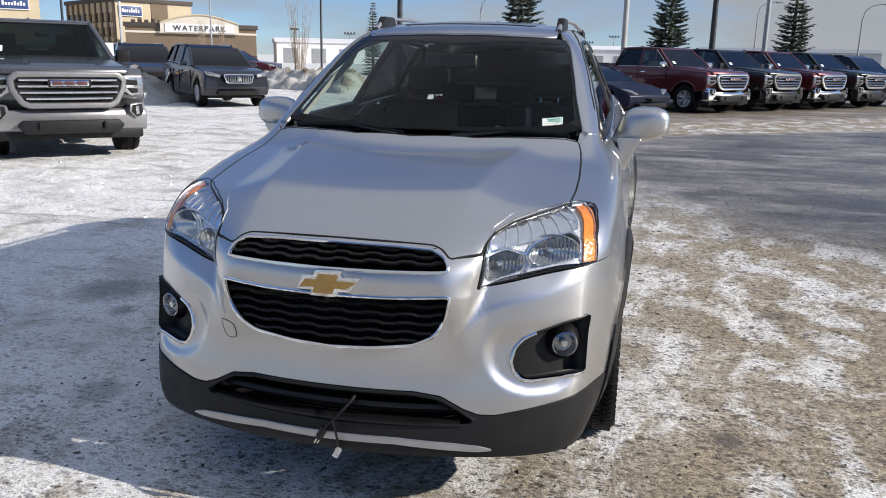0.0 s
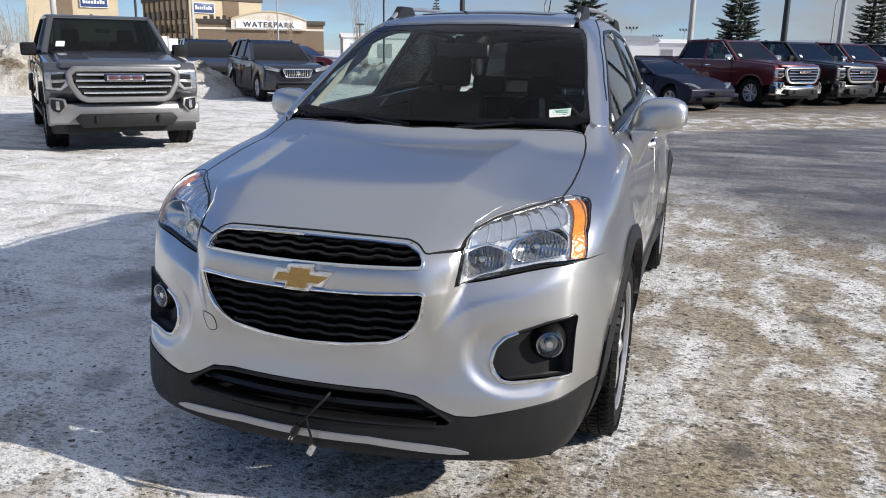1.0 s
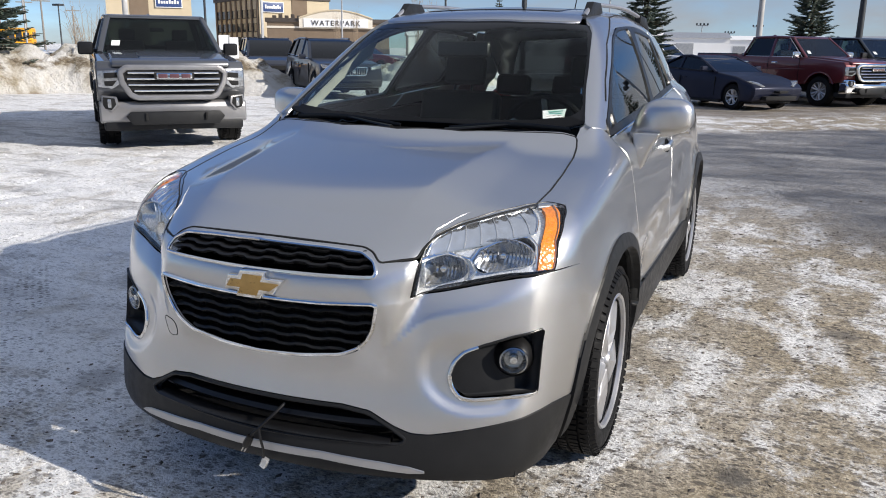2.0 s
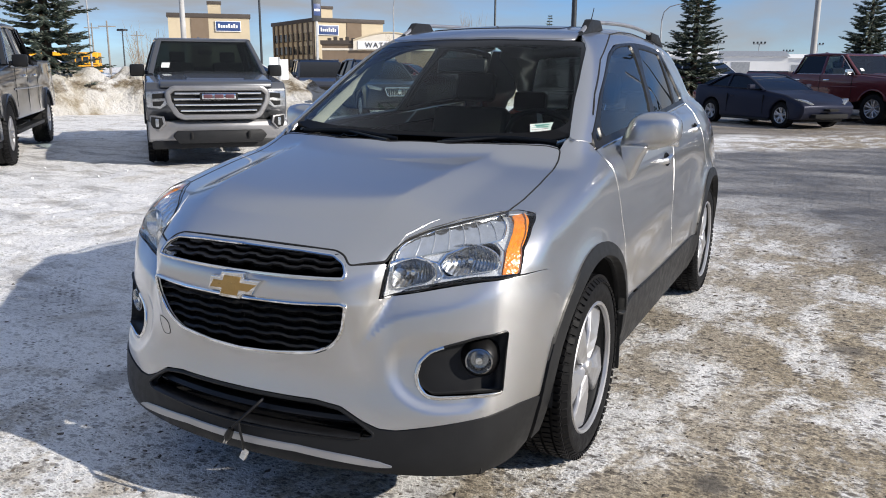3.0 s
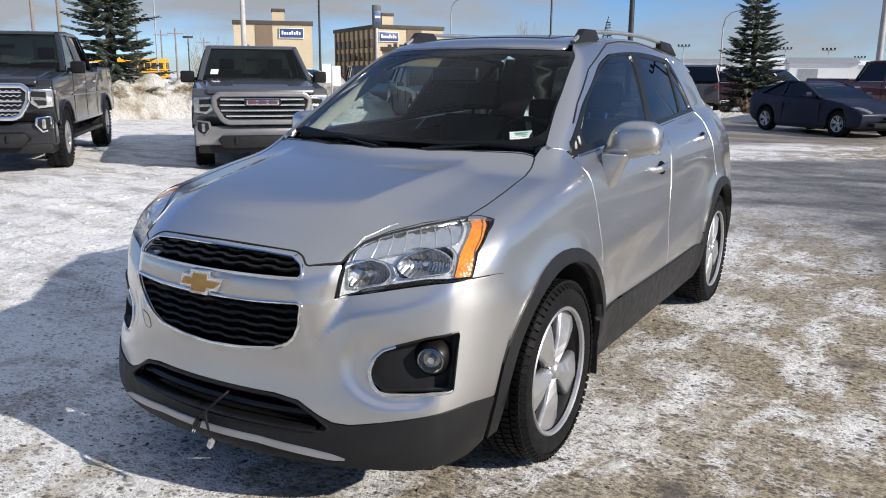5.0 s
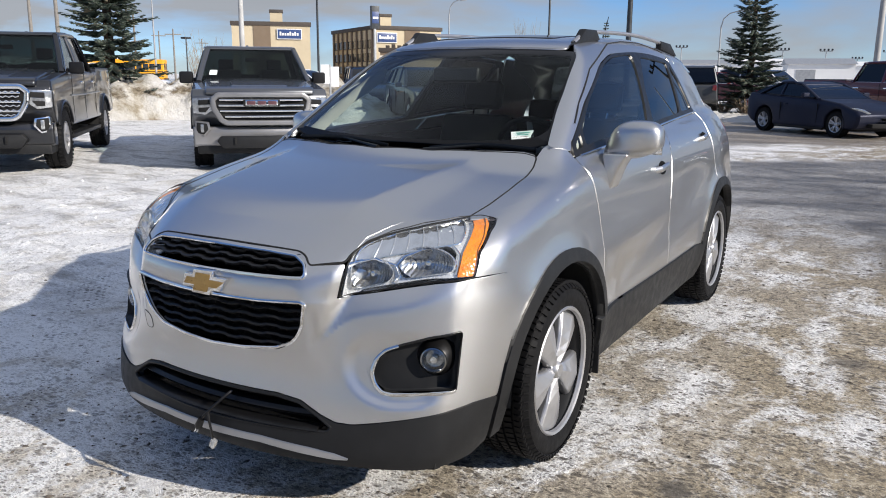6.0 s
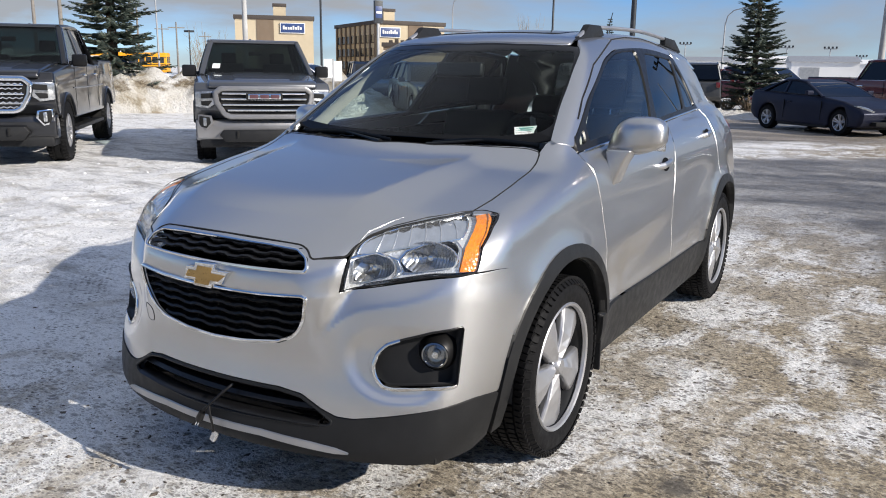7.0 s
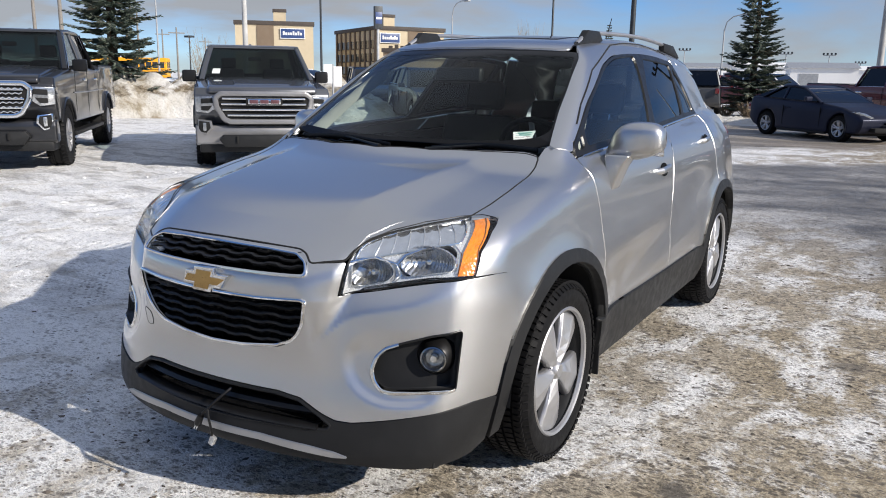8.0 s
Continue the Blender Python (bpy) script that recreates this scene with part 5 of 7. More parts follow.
# ---- smaller parts of the silver SUV ----
def shell_blob(center, half, power=3.0, rings=18, segs=28, shape=None):
    """A rounded block; shape may move each point."""
    bm = bmesh.new()
    rows_ = []
    for i in range(rings + 1):
        v = math.pi * (i / rings - 0.5)
        row = []
        for j in range(segs):
            u = 2 * math.pi * j / segs
            p = []
            for c in (math.cos(v) * math.cos(u), math.cos(v) * math.sin(u), math.sin(v)):
                p.append(math.copysign(abs(c) ** (2.0 / power), c))
            q = Vector((p[0] * half[0], p[1] * half[1], p[2] * half[2]))
            if shape:
                q = shape(q)
            row.append(bm.verts.new(q + Vector(center)))
        rows_.append(row)
    for i in range(rings):
        for j in range(segs):
            bm.faces.new((rows_[i][j], rows_[i][(j + 1) % segs], rows_[i + 1][(j + 1) % segs], rows_[i + 1][j]))
    bmesh.ops.remove_doubles(bm, verts=bm.verts, dist=1e-4)
    bmesh.ops.recalc_face_normals(bm, faces=bm.faces)
    return bm


def flipped(bm, m):
    if m:
        bmesh.ops.scale(bm, vec=(-1, 1, 1), verts=bm.verts)
        bmesh.ops.reverse_faces(bm, faces=bm.faces)
    return bm


def mirror_shape(q):
    # leans outwards and up; the front is rounder than the back
    q = q.copy()
    if q.y < 0:
        q.y *= 1.25 - 2.2 * abs(q.x) * 0.9
    if q.z < 0:
        q.z *= 1.0 - 3.4 * q.x
    if q.x < 0:
        q.x += 0.42 * q.z
        q.z -= 0.6 * q.x * q.x
    return q


for m in (False, True):
    s = -1 if m else 1
    dx, dy = (-0.030, 0.05) if m else (0.0, 0.0)
    mirror = part("door_mirror", flipped(shell_blob((0.905 + dx, 0.635 + dy, 1.166 + dx * 0.4), (0.115, 0.062, 0.080), 3.2, shape=mirror_shape), m), SILVER, suv, "silver door mirror")
    part("mirror_glass", flipped(box((0.838 + dx, 0.694 + dy, 1.100), (1.000 + dx, 0.700 + dy, 1.210), 0.003), m), CHROME, mirror)
    foot = prism([(0.795, 1.110), (0.905, 1.110), (0.872, 1.055), (0.838, 0.965), (0.815, 0.955)], "y", 0.535, 0.645, 0.016, 3)
    part("mirror_foot", flipped(foot, m), SILVER, mirror)
    part("mirror_seam", flipped(add_tube(bmesh.new(), [(0.815, 0.578, 1.105), (0.845, 0.566, 1.106), (0.88, 0.572, 1.107), (0.90, 0.59, 1.108)], 0.004, 6), m), BLACK, mirror)
    # roof rails
    pts, rad = [], []
    for i in range(41):
        t = i / 40
        y = 0.98 + 1.72 * t
        up = 0.036 * min(1, math.sin(math.pi * min(t * 4.5, 0.5)) if t < 0.5 else math.sin(math.pi * min((1 - t) * 4.5, 0.5)))
        z = float(shoot(suv_f, *by_roof(np.array([[0.468, y]])))[0][2])
        pts.append((0.470 * s + 0.0 * t, y, z + up))
    rail = part("roof_rail", add_tube(bmesh.new(), pts, 0.014, 10, flat=(0.013, 0.0105)), SATIN, suv, "grey roof rail on dark feet")
    for y0, y1 in ((0.92, 1.30), (2.38, 2.76)):
        z0, z1 = [float(shoot(suv_f, *by_roof(np.array([[0.468, y]])))[0][2]) for y in (y0, y1)]
        lo = min(z0, z1) - 0.02
        side = [(y0, z0 - 0.004), (y0 + 0.10, z0 + 0.028), (y0 + 0.17, max(z0, z1) + 0.042), (y1 - 0.06, z1 + 0.044), (y1, z1 - 0.004)] if y0 < 1.5 else [(y0, z0 - 0.004), (y0, z0 + 0.046), (y1 - 0.17, max(z0, z1) + 0.036), (y1, z1 - 0.004)]
        part("rail_foot", flipped(prism(side, "x", 0.451, 0.489, 0.010, 2), m), CLADDING, rail)
    # handles over flat dark discs that paint the shade of shallow cups
    for y, z in ((1.30, 0.985), (2.25, 1.075)):
        p = on_skin(by_side, [(y - 0.085, z - 0.012), (y - 0.06, z - 0.004), (y, z), (y + 0.06, z + 0.005), (y + 0.085, z - 0.002)], 0.020, 0.03, False)
        p[0], p[-1] = p[0] - [0.03, 0, 0], p[-1] - [0.03, 0, 0]
        handle = part("door_handle", add_tube(bmesh.new(), (p * [s, 1, 1]).tolist(), 0.011, 10, flat=(0.010, 0.016)), SILVER, suv, "silver door handle")
        nor = (s * 0.97, 0, 0.22)
        q = shoot(suv_f, *by_side(np.array([[y + 0.02, z - 0.006]])))[0] * [s, 1, 1]
        part("cup_shade", add_lathe(bmesh.new(), [(0.0, 0.0025), (0.6, 0.002), (0.97, 0.0028), (1.0, 0.0008)], "z", 28, frame_at(q, nor) @ Matrix.Diagonal((0.062, 0.034, 1, 1))), CABIN_DARK, handle)
    # amber repeater of the wing and rear mud flap
    part("mud_flap", flipped(box((0.70, 0.395, 0.20), (0.872, 0.407, 0.40), 0.004), m), CLADDING, suv)

# towing cover outline in the bumper, shut line of the bonnet bump stops
cover = rounded(by_corner, [(-27.2, 0.596), (-23.4, 0.588), (-22.6, 0.540), (-25.4, 0.536), (-26.4, 0.565)], 0.02)
part("tow_cover", skin("tow_cover", by_corner, cover, step=0.02, lift=0.0008, depth=0.003), SILVER, suv)
part("tow_cover_gap", bead(by_corner, cover, 0.0016, 0.0), CLADDING, suv)

# block heater lead: a two-tailed cable tied to the intake, with its plug and cap
cord = thing("heater_cord", "black block heater lead with a plug, hanging from the bumper", "cable")
part("lead", add_tube(bmesh.new(), [(0.085, -0.905, 0.412), (0.075, -0.935, 0.395), (0.045, -0.955, 0.362), (0.030, -0.962, 0.345)], 0.005, 8), BLACK, cord)
part("plug_lead", add_tube(bmesh.new(), [(0.030, -0.962, 0.345), (0.012, -0.966, 0.328), (0.004, -0.968, 0.315)], 0.0045, 8), BLACK, cord)
bm = add_tube(bmesh.new(), [(0.006, -0.968, 0.318), (-0.008, -0.970, 0.292), (-0.013, -0.970, 0.282)], [0.011, 0.013, 0.009], 10)
plug = part("plug", bm, BLACK, cord)
for d in (-0.005, 0.005):
    part("prong", add_tube(bmesh.new(), [(-0.012 + d, -0.970, 0.284), (-0.022 + d, -0.971, 0.266)], 0.0022, 6), CHROME, plug)
part("cap_lead", add_tube(bmesh.new(), [(0.030, -0.962, 0.345), (0.040, -0.968, 0.318), (0.048, -0.968, 0.288), (0.045, -0.962, 0.262), (0.040, -0.958, 0.250)], 0.004, 8), BLACK, cord)
part("cap", box((-0.010, -0.008, -0.016), (0.010, 0.008, 0.016), 0.004, 2, pose(0.043, -0.958, 0.236, 0, 25, 0)), LAMP_GREY, cord)

# wiper, washer cowl, paper label, aerial
for side, x0, x1 in ((1, 0.10, 0.60), (-1, -0.62, -0.12)):
    pts = []
    for i in range(13):
        x = x0 + (x1 - x0) * i / 12
        z = 1.112 + 0.020 * abs(math.sin(math.pi * i / 12)) + 0.05 * abs(x) ** 2
        p = shoot((lambda v: suv_f(v) - 0.012), *by_screen(np.array([[x, z]])))[0]
        pts.append(p.tolist())
    wiper = part("wiper", add_tube(bmesh.new(), pts, 0.008, 6, flat=(0.006, 0.012)), BLACK, suv, "black wiper blade")
    q = Vector(pts[6])
    part("wiper_arm", add_tube(bmesh.new(), [q, q + Vector((-0.16 * side * 1, -0.05, -0.018)), q + Vector((-0.24 * side, -0.07, -0.03))], [0.006, 0.008, 0.014], 8), BLACK, wiper)
q = [(0.490, 1.168), (0.575, 1.176), (0.571, 1.207), (0.487, 1.199)]
label_ = part("windscreen_label", skin("windscreen_label", by_screen, q, step=0.02, lift=-0.018, depth=0), WHITE_PAPER, suv, "white paper label behind the windscreen")
bar_mat = material("green_print", (0.10, 0.36, 0.30), 0.7)
for k in range(3):
    z = 0.006 + 0.008 * k
    q = [(0.497, 1.170 + z), (0.562, 1.176 + z), (0.562, 1.1795 + z), (0.497, 1.1735 + z)]
    part("print_bar", skin("print_bar", by_screen, q, step=0.02, lift=-0.0172, depth=0), bar_mat if k else CABIN_DARK, label_)
part("aerial", add_tube(bmesh.new(), [(0.0, 2.62, 1.60), (0.0, 2.70, 1.70), (0.0, 2.78, 1.82)], [0.010, 0.004, 0.0025], 8), BLACK, suv)
part("sunroof", skin("sunroof", by_roof, rounded(by_roof, both([(0, 1.02), (0.34, 1.05), (0.34, 1.62), (0, 1.62)]), 0.04), step=0.05, lift=0.003, depth=0.006), FRIT, suv, "dark glass sunroof")

# cabin
PALE_TRIM = worn("pale_cabin_trim", (0.42, 0.42, 0.38), 0.8, 0, 0.06, 10)
trim_ = flank([(0.660, 0.30, 1.165), (0.642, 0.360, 1.20), (0.613, 0.50, 1.288), (0.572, 0.72, 1.426), (0.560, 0.93, 1.48), (0.606, 0.94, 1.430), (0.664, 0.72, 1.30), (0.690, 0.60, 1.20), (0.70, 0.52, 1.13)])
skins("pillar_trim", by_flank, trim_, PALE_TRIM, suv, "pale inner trim of the windscreen pillar", step=0.04, lift=-0.045, depth=0)
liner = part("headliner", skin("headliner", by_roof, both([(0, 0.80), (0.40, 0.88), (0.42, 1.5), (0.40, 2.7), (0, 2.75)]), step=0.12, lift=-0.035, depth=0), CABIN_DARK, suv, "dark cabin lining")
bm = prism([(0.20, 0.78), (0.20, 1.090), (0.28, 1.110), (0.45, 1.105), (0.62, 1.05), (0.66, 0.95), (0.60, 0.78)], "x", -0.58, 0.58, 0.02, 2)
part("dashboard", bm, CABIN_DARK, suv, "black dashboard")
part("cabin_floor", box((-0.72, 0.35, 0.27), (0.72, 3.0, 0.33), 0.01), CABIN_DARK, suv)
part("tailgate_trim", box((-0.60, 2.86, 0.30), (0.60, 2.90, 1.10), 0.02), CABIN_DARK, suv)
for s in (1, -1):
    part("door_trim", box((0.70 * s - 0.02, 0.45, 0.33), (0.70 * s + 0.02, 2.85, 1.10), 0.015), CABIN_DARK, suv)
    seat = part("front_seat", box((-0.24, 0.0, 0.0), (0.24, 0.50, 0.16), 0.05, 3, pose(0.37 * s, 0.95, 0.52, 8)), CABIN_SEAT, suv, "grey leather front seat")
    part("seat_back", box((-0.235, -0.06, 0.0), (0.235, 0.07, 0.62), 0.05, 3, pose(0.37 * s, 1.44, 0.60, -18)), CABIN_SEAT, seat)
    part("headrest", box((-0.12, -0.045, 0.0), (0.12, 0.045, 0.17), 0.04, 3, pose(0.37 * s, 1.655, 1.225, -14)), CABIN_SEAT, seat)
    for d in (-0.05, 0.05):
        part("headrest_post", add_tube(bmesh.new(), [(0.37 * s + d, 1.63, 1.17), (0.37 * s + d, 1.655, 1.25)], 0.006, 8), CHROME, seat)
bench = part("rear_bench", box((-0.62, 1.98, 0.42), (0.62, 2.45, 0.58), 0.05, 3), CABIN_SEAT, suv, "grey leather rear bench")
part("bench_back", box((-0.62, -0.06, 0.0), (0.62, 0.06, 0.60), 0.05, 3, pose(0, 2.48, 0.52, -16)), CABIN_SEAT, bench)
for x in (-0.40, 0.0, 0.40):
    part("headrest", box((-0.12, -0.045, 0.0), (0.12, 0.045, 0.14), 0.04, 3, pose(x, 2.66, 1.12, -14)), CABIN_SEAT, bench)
wheel_m = Matrix.Translation((0.37, 0.80, 1.06)) @ Matrix.Rotation(radians(-66), 4, "X")
ring = []
for i in range(36):
    a = 2 * math.pi * i / 36
    ring.append(wheel_m @ Vector((0.185 * math.cos(a), 0.185 * math.sin(a), 0)))
sw = part("steering_wheel", add_tube(bmesh.new(), ring, 0.014, 10, True), CABIN_DARK, suv, "black steering wheel")
bm = box((-0.07, -0.06, -0.03), (0.07, 0.05, 0.015), 0.02, 2, wheel_m)
for a in (200, 340, 90 + 180):
    add_tube(bm, [wheel_m @ Vector((0.05 * math.cos(radians(a)), 0.05 * math.sin(radians(a)), -0.01)), wheel_m @ Vector((0.18 * math.cos(radians(a)), 0.18 * math.sin(radians(a)), 0))], 0.014, 8)
part("wheel_hub", bm, LAMP_GREY, sw)
part("rear_view_mirror", box((-0.125, -0.02, -0.035), (0.125, 0.02, 0.035), 0.018, 3, pose(0.0, 0.70, 1.425, -10)), BLACK, suv, "black rear-view mirror")

# ---- other vehicles: each built with its front axle at the origin and its nose towards -y ----
def plate(points, thick=0.012, bevel=0.0):
    """A flat panel on given corners, with thickness."""
    b = bmesh.new()
    vs = [b.verts.new(p) for p in points]
    face_ = b.faces.new(vs)
    face_.normal_update()
    n = face_.normal.copy()
    low = [b.verts.new(v.co - n * thick) for v in vs]
    b.faces.new(low[::-1])
    k = len(vs)
    for i in range(k):
        b.faces.new((vs[i], low[i], low[(i + 1) % k], vs[(i + 1) % k]))
    bmesh.ops.recalc_face_normals(b, faces=b.faces)
    if bevel:
        bmesh.ops.bevel(b, geom=b.edges[:], offset=bevel, segments=2, affect="EDGES", clamp_overlap=True)
    return b


def bent(bm, amount=0.14, start=-0.2, taper=0.0, from_z=1.0, back=None):
    """Rounds a nose in plan, and leans the flanks inwards above from_z."""
    for v in bm.verts:
        if v.co.y < start:
            v.co.y += amount * abs(v.co.x) ** 3 * min(1.0, (start - v.co.y) / 0.4)
        if back and v.co.y > back:
            v.co.y -= 0.5 * amount * abs(v.co.x) ** 3 * min(1.0, (v.co.y - back) / 0.4)
        if taper and v.co.z > from_z:
            v.co.x *= 1 - taper * (v.co.z - from_z)
    return bm


WHEELS = {}
TRUCK_GLASS = glass("truck_glass", (0.34, 0.39, 0.39), 0.0, 0.022)
DROP = 0.075   # how far the pickups' faces sit below the bonnet line


def road_wheel(parent, place, radius=0.405, width=0.27, rim=0.245, spokes=6, look_="bright", dish=0.02):
    """A wheel whose outer face looks to +x; the meshes are shared by alike wheels."""
    key = (radius, width, rim, spokes, look_)
    metal_ = {"bright": SATIN, "dark": CLADDING, "chrome": CHROME}[look_]
    if key not in WHEELS:
        h = width / 2
        bm = add_lathe(bmesh.new(), [(rim, h * 0.8), (rim + 0.015, h), ((radius + rim) / 2, h * 1.03), (radius - 0.025, h * 0.95), (radius - 0.004, h * 0.78), (radius, h * 0.4), (radius - 0.010, h * 0.33), (radius, h * 0.25), (radius, -h * 0.25), (radius - 0.010, -h * 0.33), (radius, -h * 0.4), (radius - 0.004, -h * 0.8), (radius - 0.03, -h), (rim, -h)], "x", 40)
        for i in range(40):
            for s in (-1, 1):
                mm = Matrix.Rotation(2 * math.pi * i / 40, 4, "X") @ Matrix.Translation((s * h * 0.80, 0, radius - 0.004)) @ Matrix.Rotation(radians(s * 25), 4, "Y")
                add_box_fast(bm, (0.035, 0.017, 0.008), mm)
        tyre = part("tyre", bm, RUBBER)
        bm = add_lathe(bmesh.new(), [(rim + 0.004, h * 0.82), (rim, h * 0.95), (rim - 0.016, h * 0.9), (rim - 0.022, h * 0.6), (rim - 0.03, -h * 0.6), (0.0, -h * 0.62)], "x", 40)
        rim_ = part("rim", bm, metal_)
        arms = []
        for k in range(spokes):
            for d in (-0.10, 0.10):
                bm = bmesh.new()
                a = 2 * math.pi * k / spokes + d
                a2 = 2 * math.pi * k / spokes + d * 1.9
                add_tube(bm, [(h * 0.55, 0.05 * math.sin(a), 0.05 * math.cos(a)), (h * 0.74, 0.6 * rim * math.sin(a2), 0.6 * rim * math.cos(a2)), (h * 0.74, (rim - 0.01) * math.sin(a2), (rim - 0.01) * math.cos(a2))], [0.026, 0.022, 0.026], 6)
                arms.append(part("spoke", bm, metal_))
        cap = part("hub_cap", add_lathe(bmesh.new(), [(0, h * 0.78), (0.045, h * 0.76), (0.06, h * 0.66), (0.075, h * 0.4)], "x", 24), metal_)
        WHEELS[key] = [o.data for o in [tyre, rim_, cap] + arms]
        for o in [tyre, rim_, cap] + arms:
            bpy.data.objects.remove(o)
    hub = new("wheel")
    hub.parent = parent
    hub.matrix_local = place
    for name, data in zip(["tyre", "rim", "hub_cap"] + ["spoke"] * (2 * spokes), WHEELS[key]):
        o = new(name, data)
        o.parent = hub
    return hub


def arch_points(cy, r, z0, cz):
    """An arch over a wheel, from behind it to its front, cut at height z0."""
    a0 = math.asin(max(-0.9, min(0.9, (z0 - cz) / r)))
    return [(cy + r * math.cos(a0 + (math.pi - 2 * a0) * i / 12), cz + r * math.sin(a0 + (math.pi - 2 * a0) * i / 12)) for i in range(13)]


def pickup(name, label, paint, bumper, m, grille="bars", tall=1.0, group="parked pickup trucks", chrome_front=True, hook=True):
    """A full-size crew-cab pickup with an upright nose."""
    truck = thing(name, label, "pickup truck", group, m=m)
    base = 3.745 if tall == 1 else 4.05
    end = base + 1.14
    low = 0.56 * tall
    tyre_r = 0.405 if tall == 1 else 0.455
    bright = CHROME if chrome_front else BUMPER_GREY
    H = tall
    outline = [(-0.84, 0.66 * H), (-0.93, 0.80 * H), (-0.93, 1.10 * H), (-0.86, 1.20 * H), (0.58, 1.30 * H), (base - 0.62, 1.31 * H), (base - 0.60, 1.36 * H), (end, 1.36 * H), (end, 0.72 * H), (end - 0.1, 0.60 * H)]
    outline += arch_points(base, tyre_r + 0.095, low + 0.06, tyre_r) + [(base - 0.60, low), (0.62, low)] + arch_points(0, tyre_r + 0.095, low + 0.06, tyre_r)
    body = part("body", bent(prism(outline, "x", -1.0, 1.0, 0.045, 3), 0.16, -0.2, 0.10, 1.05), paint, truck)
    # bed hollow and tailgate
    part("bed_floor", box((-0.85, base - 0.52, 0.8 * H), (0.85, end - 0.06, 1.345 * H), 0.01), VOID, truck, "dark open cargo bed")
    part("bed_rail", add_tube(bmesh.new(), [(-0.93, base - 0.56, 1.36 * H), (-0.93, end - 0.03, 1.36 * H), (0.93, end - 0.03, 1.36 * H), (0.93, base - 0.56, 1.36 * H)], 0.03, 8), BLACK, truck)
    # arches
    for cy in (0, base):
        for s in (1, -1):
            pts = [(s * 1.004, y, z) for y, z in arch_points(cy, tyre_r + 0.10, low + 0.05, tyre_r)]
            part("arch_lip", add_tube(bmesh.new(), pts, 0.022, 6), paint if chrome_front else CLADDING, truck)
        part("arch_inside", add_lathe(bmesh.new(), [(tyre_r + 0.115, -0.94), (tyre_r + 0.115, 0.94)], "x", 20, Matrix.Translation((0, cy, tyre_r)), math.pi), VOID, truck)
    # bonnet
    part("bonnet", bent(prism([(-0.91, 1.12 * H), (-0.90, 1.195 * H), (-0.78, 1.235 * H), (0.0, 1.305 * H), (0.62, 1.345 * H), (0.62, 1.20 * H)], "x", -0.80, 0.80, 0.04, 3), 0.20, -0.2), paint, truck)
    part("bonnet_bulge", bent(prism([(-0.74, 1.20 * H), (-0.60, 1.258 * H), (0.0, 1.317 * H), (0.55, 1.354 * H), (0.55, 1.22 * H)], "x", -0.42, 0.42, 0.03, 3), 0.20, -0.2), paint, truck)
    # cab
    zb, zt = 1.30 * H, 1.86 * H
    part("roof", prism([(1.22, zt - 0.03), (1.34, zt + 0.025), (2.0, zt + 0.05), (2.62, zt + 0.035), (2.82, zt - 0.02), (2.6, zt - 0.05), (1.4, zt - 0.05)], "x", -0.745, 0.745, 0.04, 3), paint, truck)
    screen_ = part("windscreen", plate([(-0.86, 0.60, zb + 0.02), (0.86, 0.60, zb + 0.02), (0.70, 1.28, zt), (-0.70, 1.28, zt)]), TRUCK_GLASS, truck, "tinted windscreen")
    screen_.visible_shadow = False
    part("rear_window", plate([(0.82, 2.98, zb + 0.05), (-0.82, 2.98, zb + 0.05), (-0.70, 2.74, zt), (0.70, 2.74, zt)]), TRUCK_GLASS, truck)
    part("cab_back", plate([(-0.95, 2.99, zb - 0.1), (0.95, 2.99, zb - 0.1), (0.90, 2.99, zb + 0.06), (-0.90, 2.99, zb + 0.06)], 0.03), paint, truck)
    for s in (1, -1):
        for name_, a, b in (("front_window", (0.78, 1.36, 1.80, 1.80), None), ("back_window", (1.92, 1.92, 2.62, 2.86), None)):
            y0, y1, y2, y3 = a
            q = [(0.905 * s, y0, zb + 0.025), (0.752 * s, y1, zt - 0.035), (0.752 * s, y2, zt - 0.035), (0.905 * s, y3, zb + 0.035)]
            part(name_, plate(q if s < 0 else q[::-1], 0.008), DARK_GLASS if name_ == "back_window" else SIDE_GLASS, truck)
        for name_, a, b, w in (("front_pillar", (0.885, 0.60, zb), (0.715, 1.28, zt - 0.01), 0.045), ("middle_pillar", (0.915, 1.86, zb), (0.745, 1.86, zt - 0.01), 0.05), ("rear_pillar", (0.915, 2.94, zb), (0.735, 2.73, zt - 0.02), 0.085)):
            pts = [(a[0] * s, a[1], a[2]), ((a[0] + b[0]) / 2 * s * 1.006, (a[1] + b[1]) / 2, (a[2] + b[2]) / 2), (b[0] * s, b[1], b[2])]
            part(name_, add_tube(bmesh.new(), pts, w, 8, flat=(w, 0.03)), paint, truck)
        part("window_trim", add_tube(bmesh.new(), [(0.925 * s, 0.72, zb + 0.012), (0.925 * s, 2.92, zb + 0.016), (0.765 * s, 2.66, zt - 0.02), (0.755 * s, 1.36, zt - 0.02), (0.925 * s, 0.72, zb + 0.012)], 0.010, 6), CHROME if chrome_front else BLACK, truck)
        part("roof_side", add_tube(bmesh.new(), [(0.715 * s, 1.24, zt - 0.02), (0.755 * s, 1.6, zt + 0.0), (0.755 * s, 2.4, zt + 0.0), (0.73 * s, 2.76, zt - 0.02)], 0.035, 8), paint, truck)
        mirror = part("door_mirror", box((-0.11, -0.06, -0.09), (0.11, 0.05, 0.10), 0.04, 3, pose(1.08 * s, 0.80, 1.36 * H)), CHROME if chrome_front and tall == 1 else BLACK, truck)
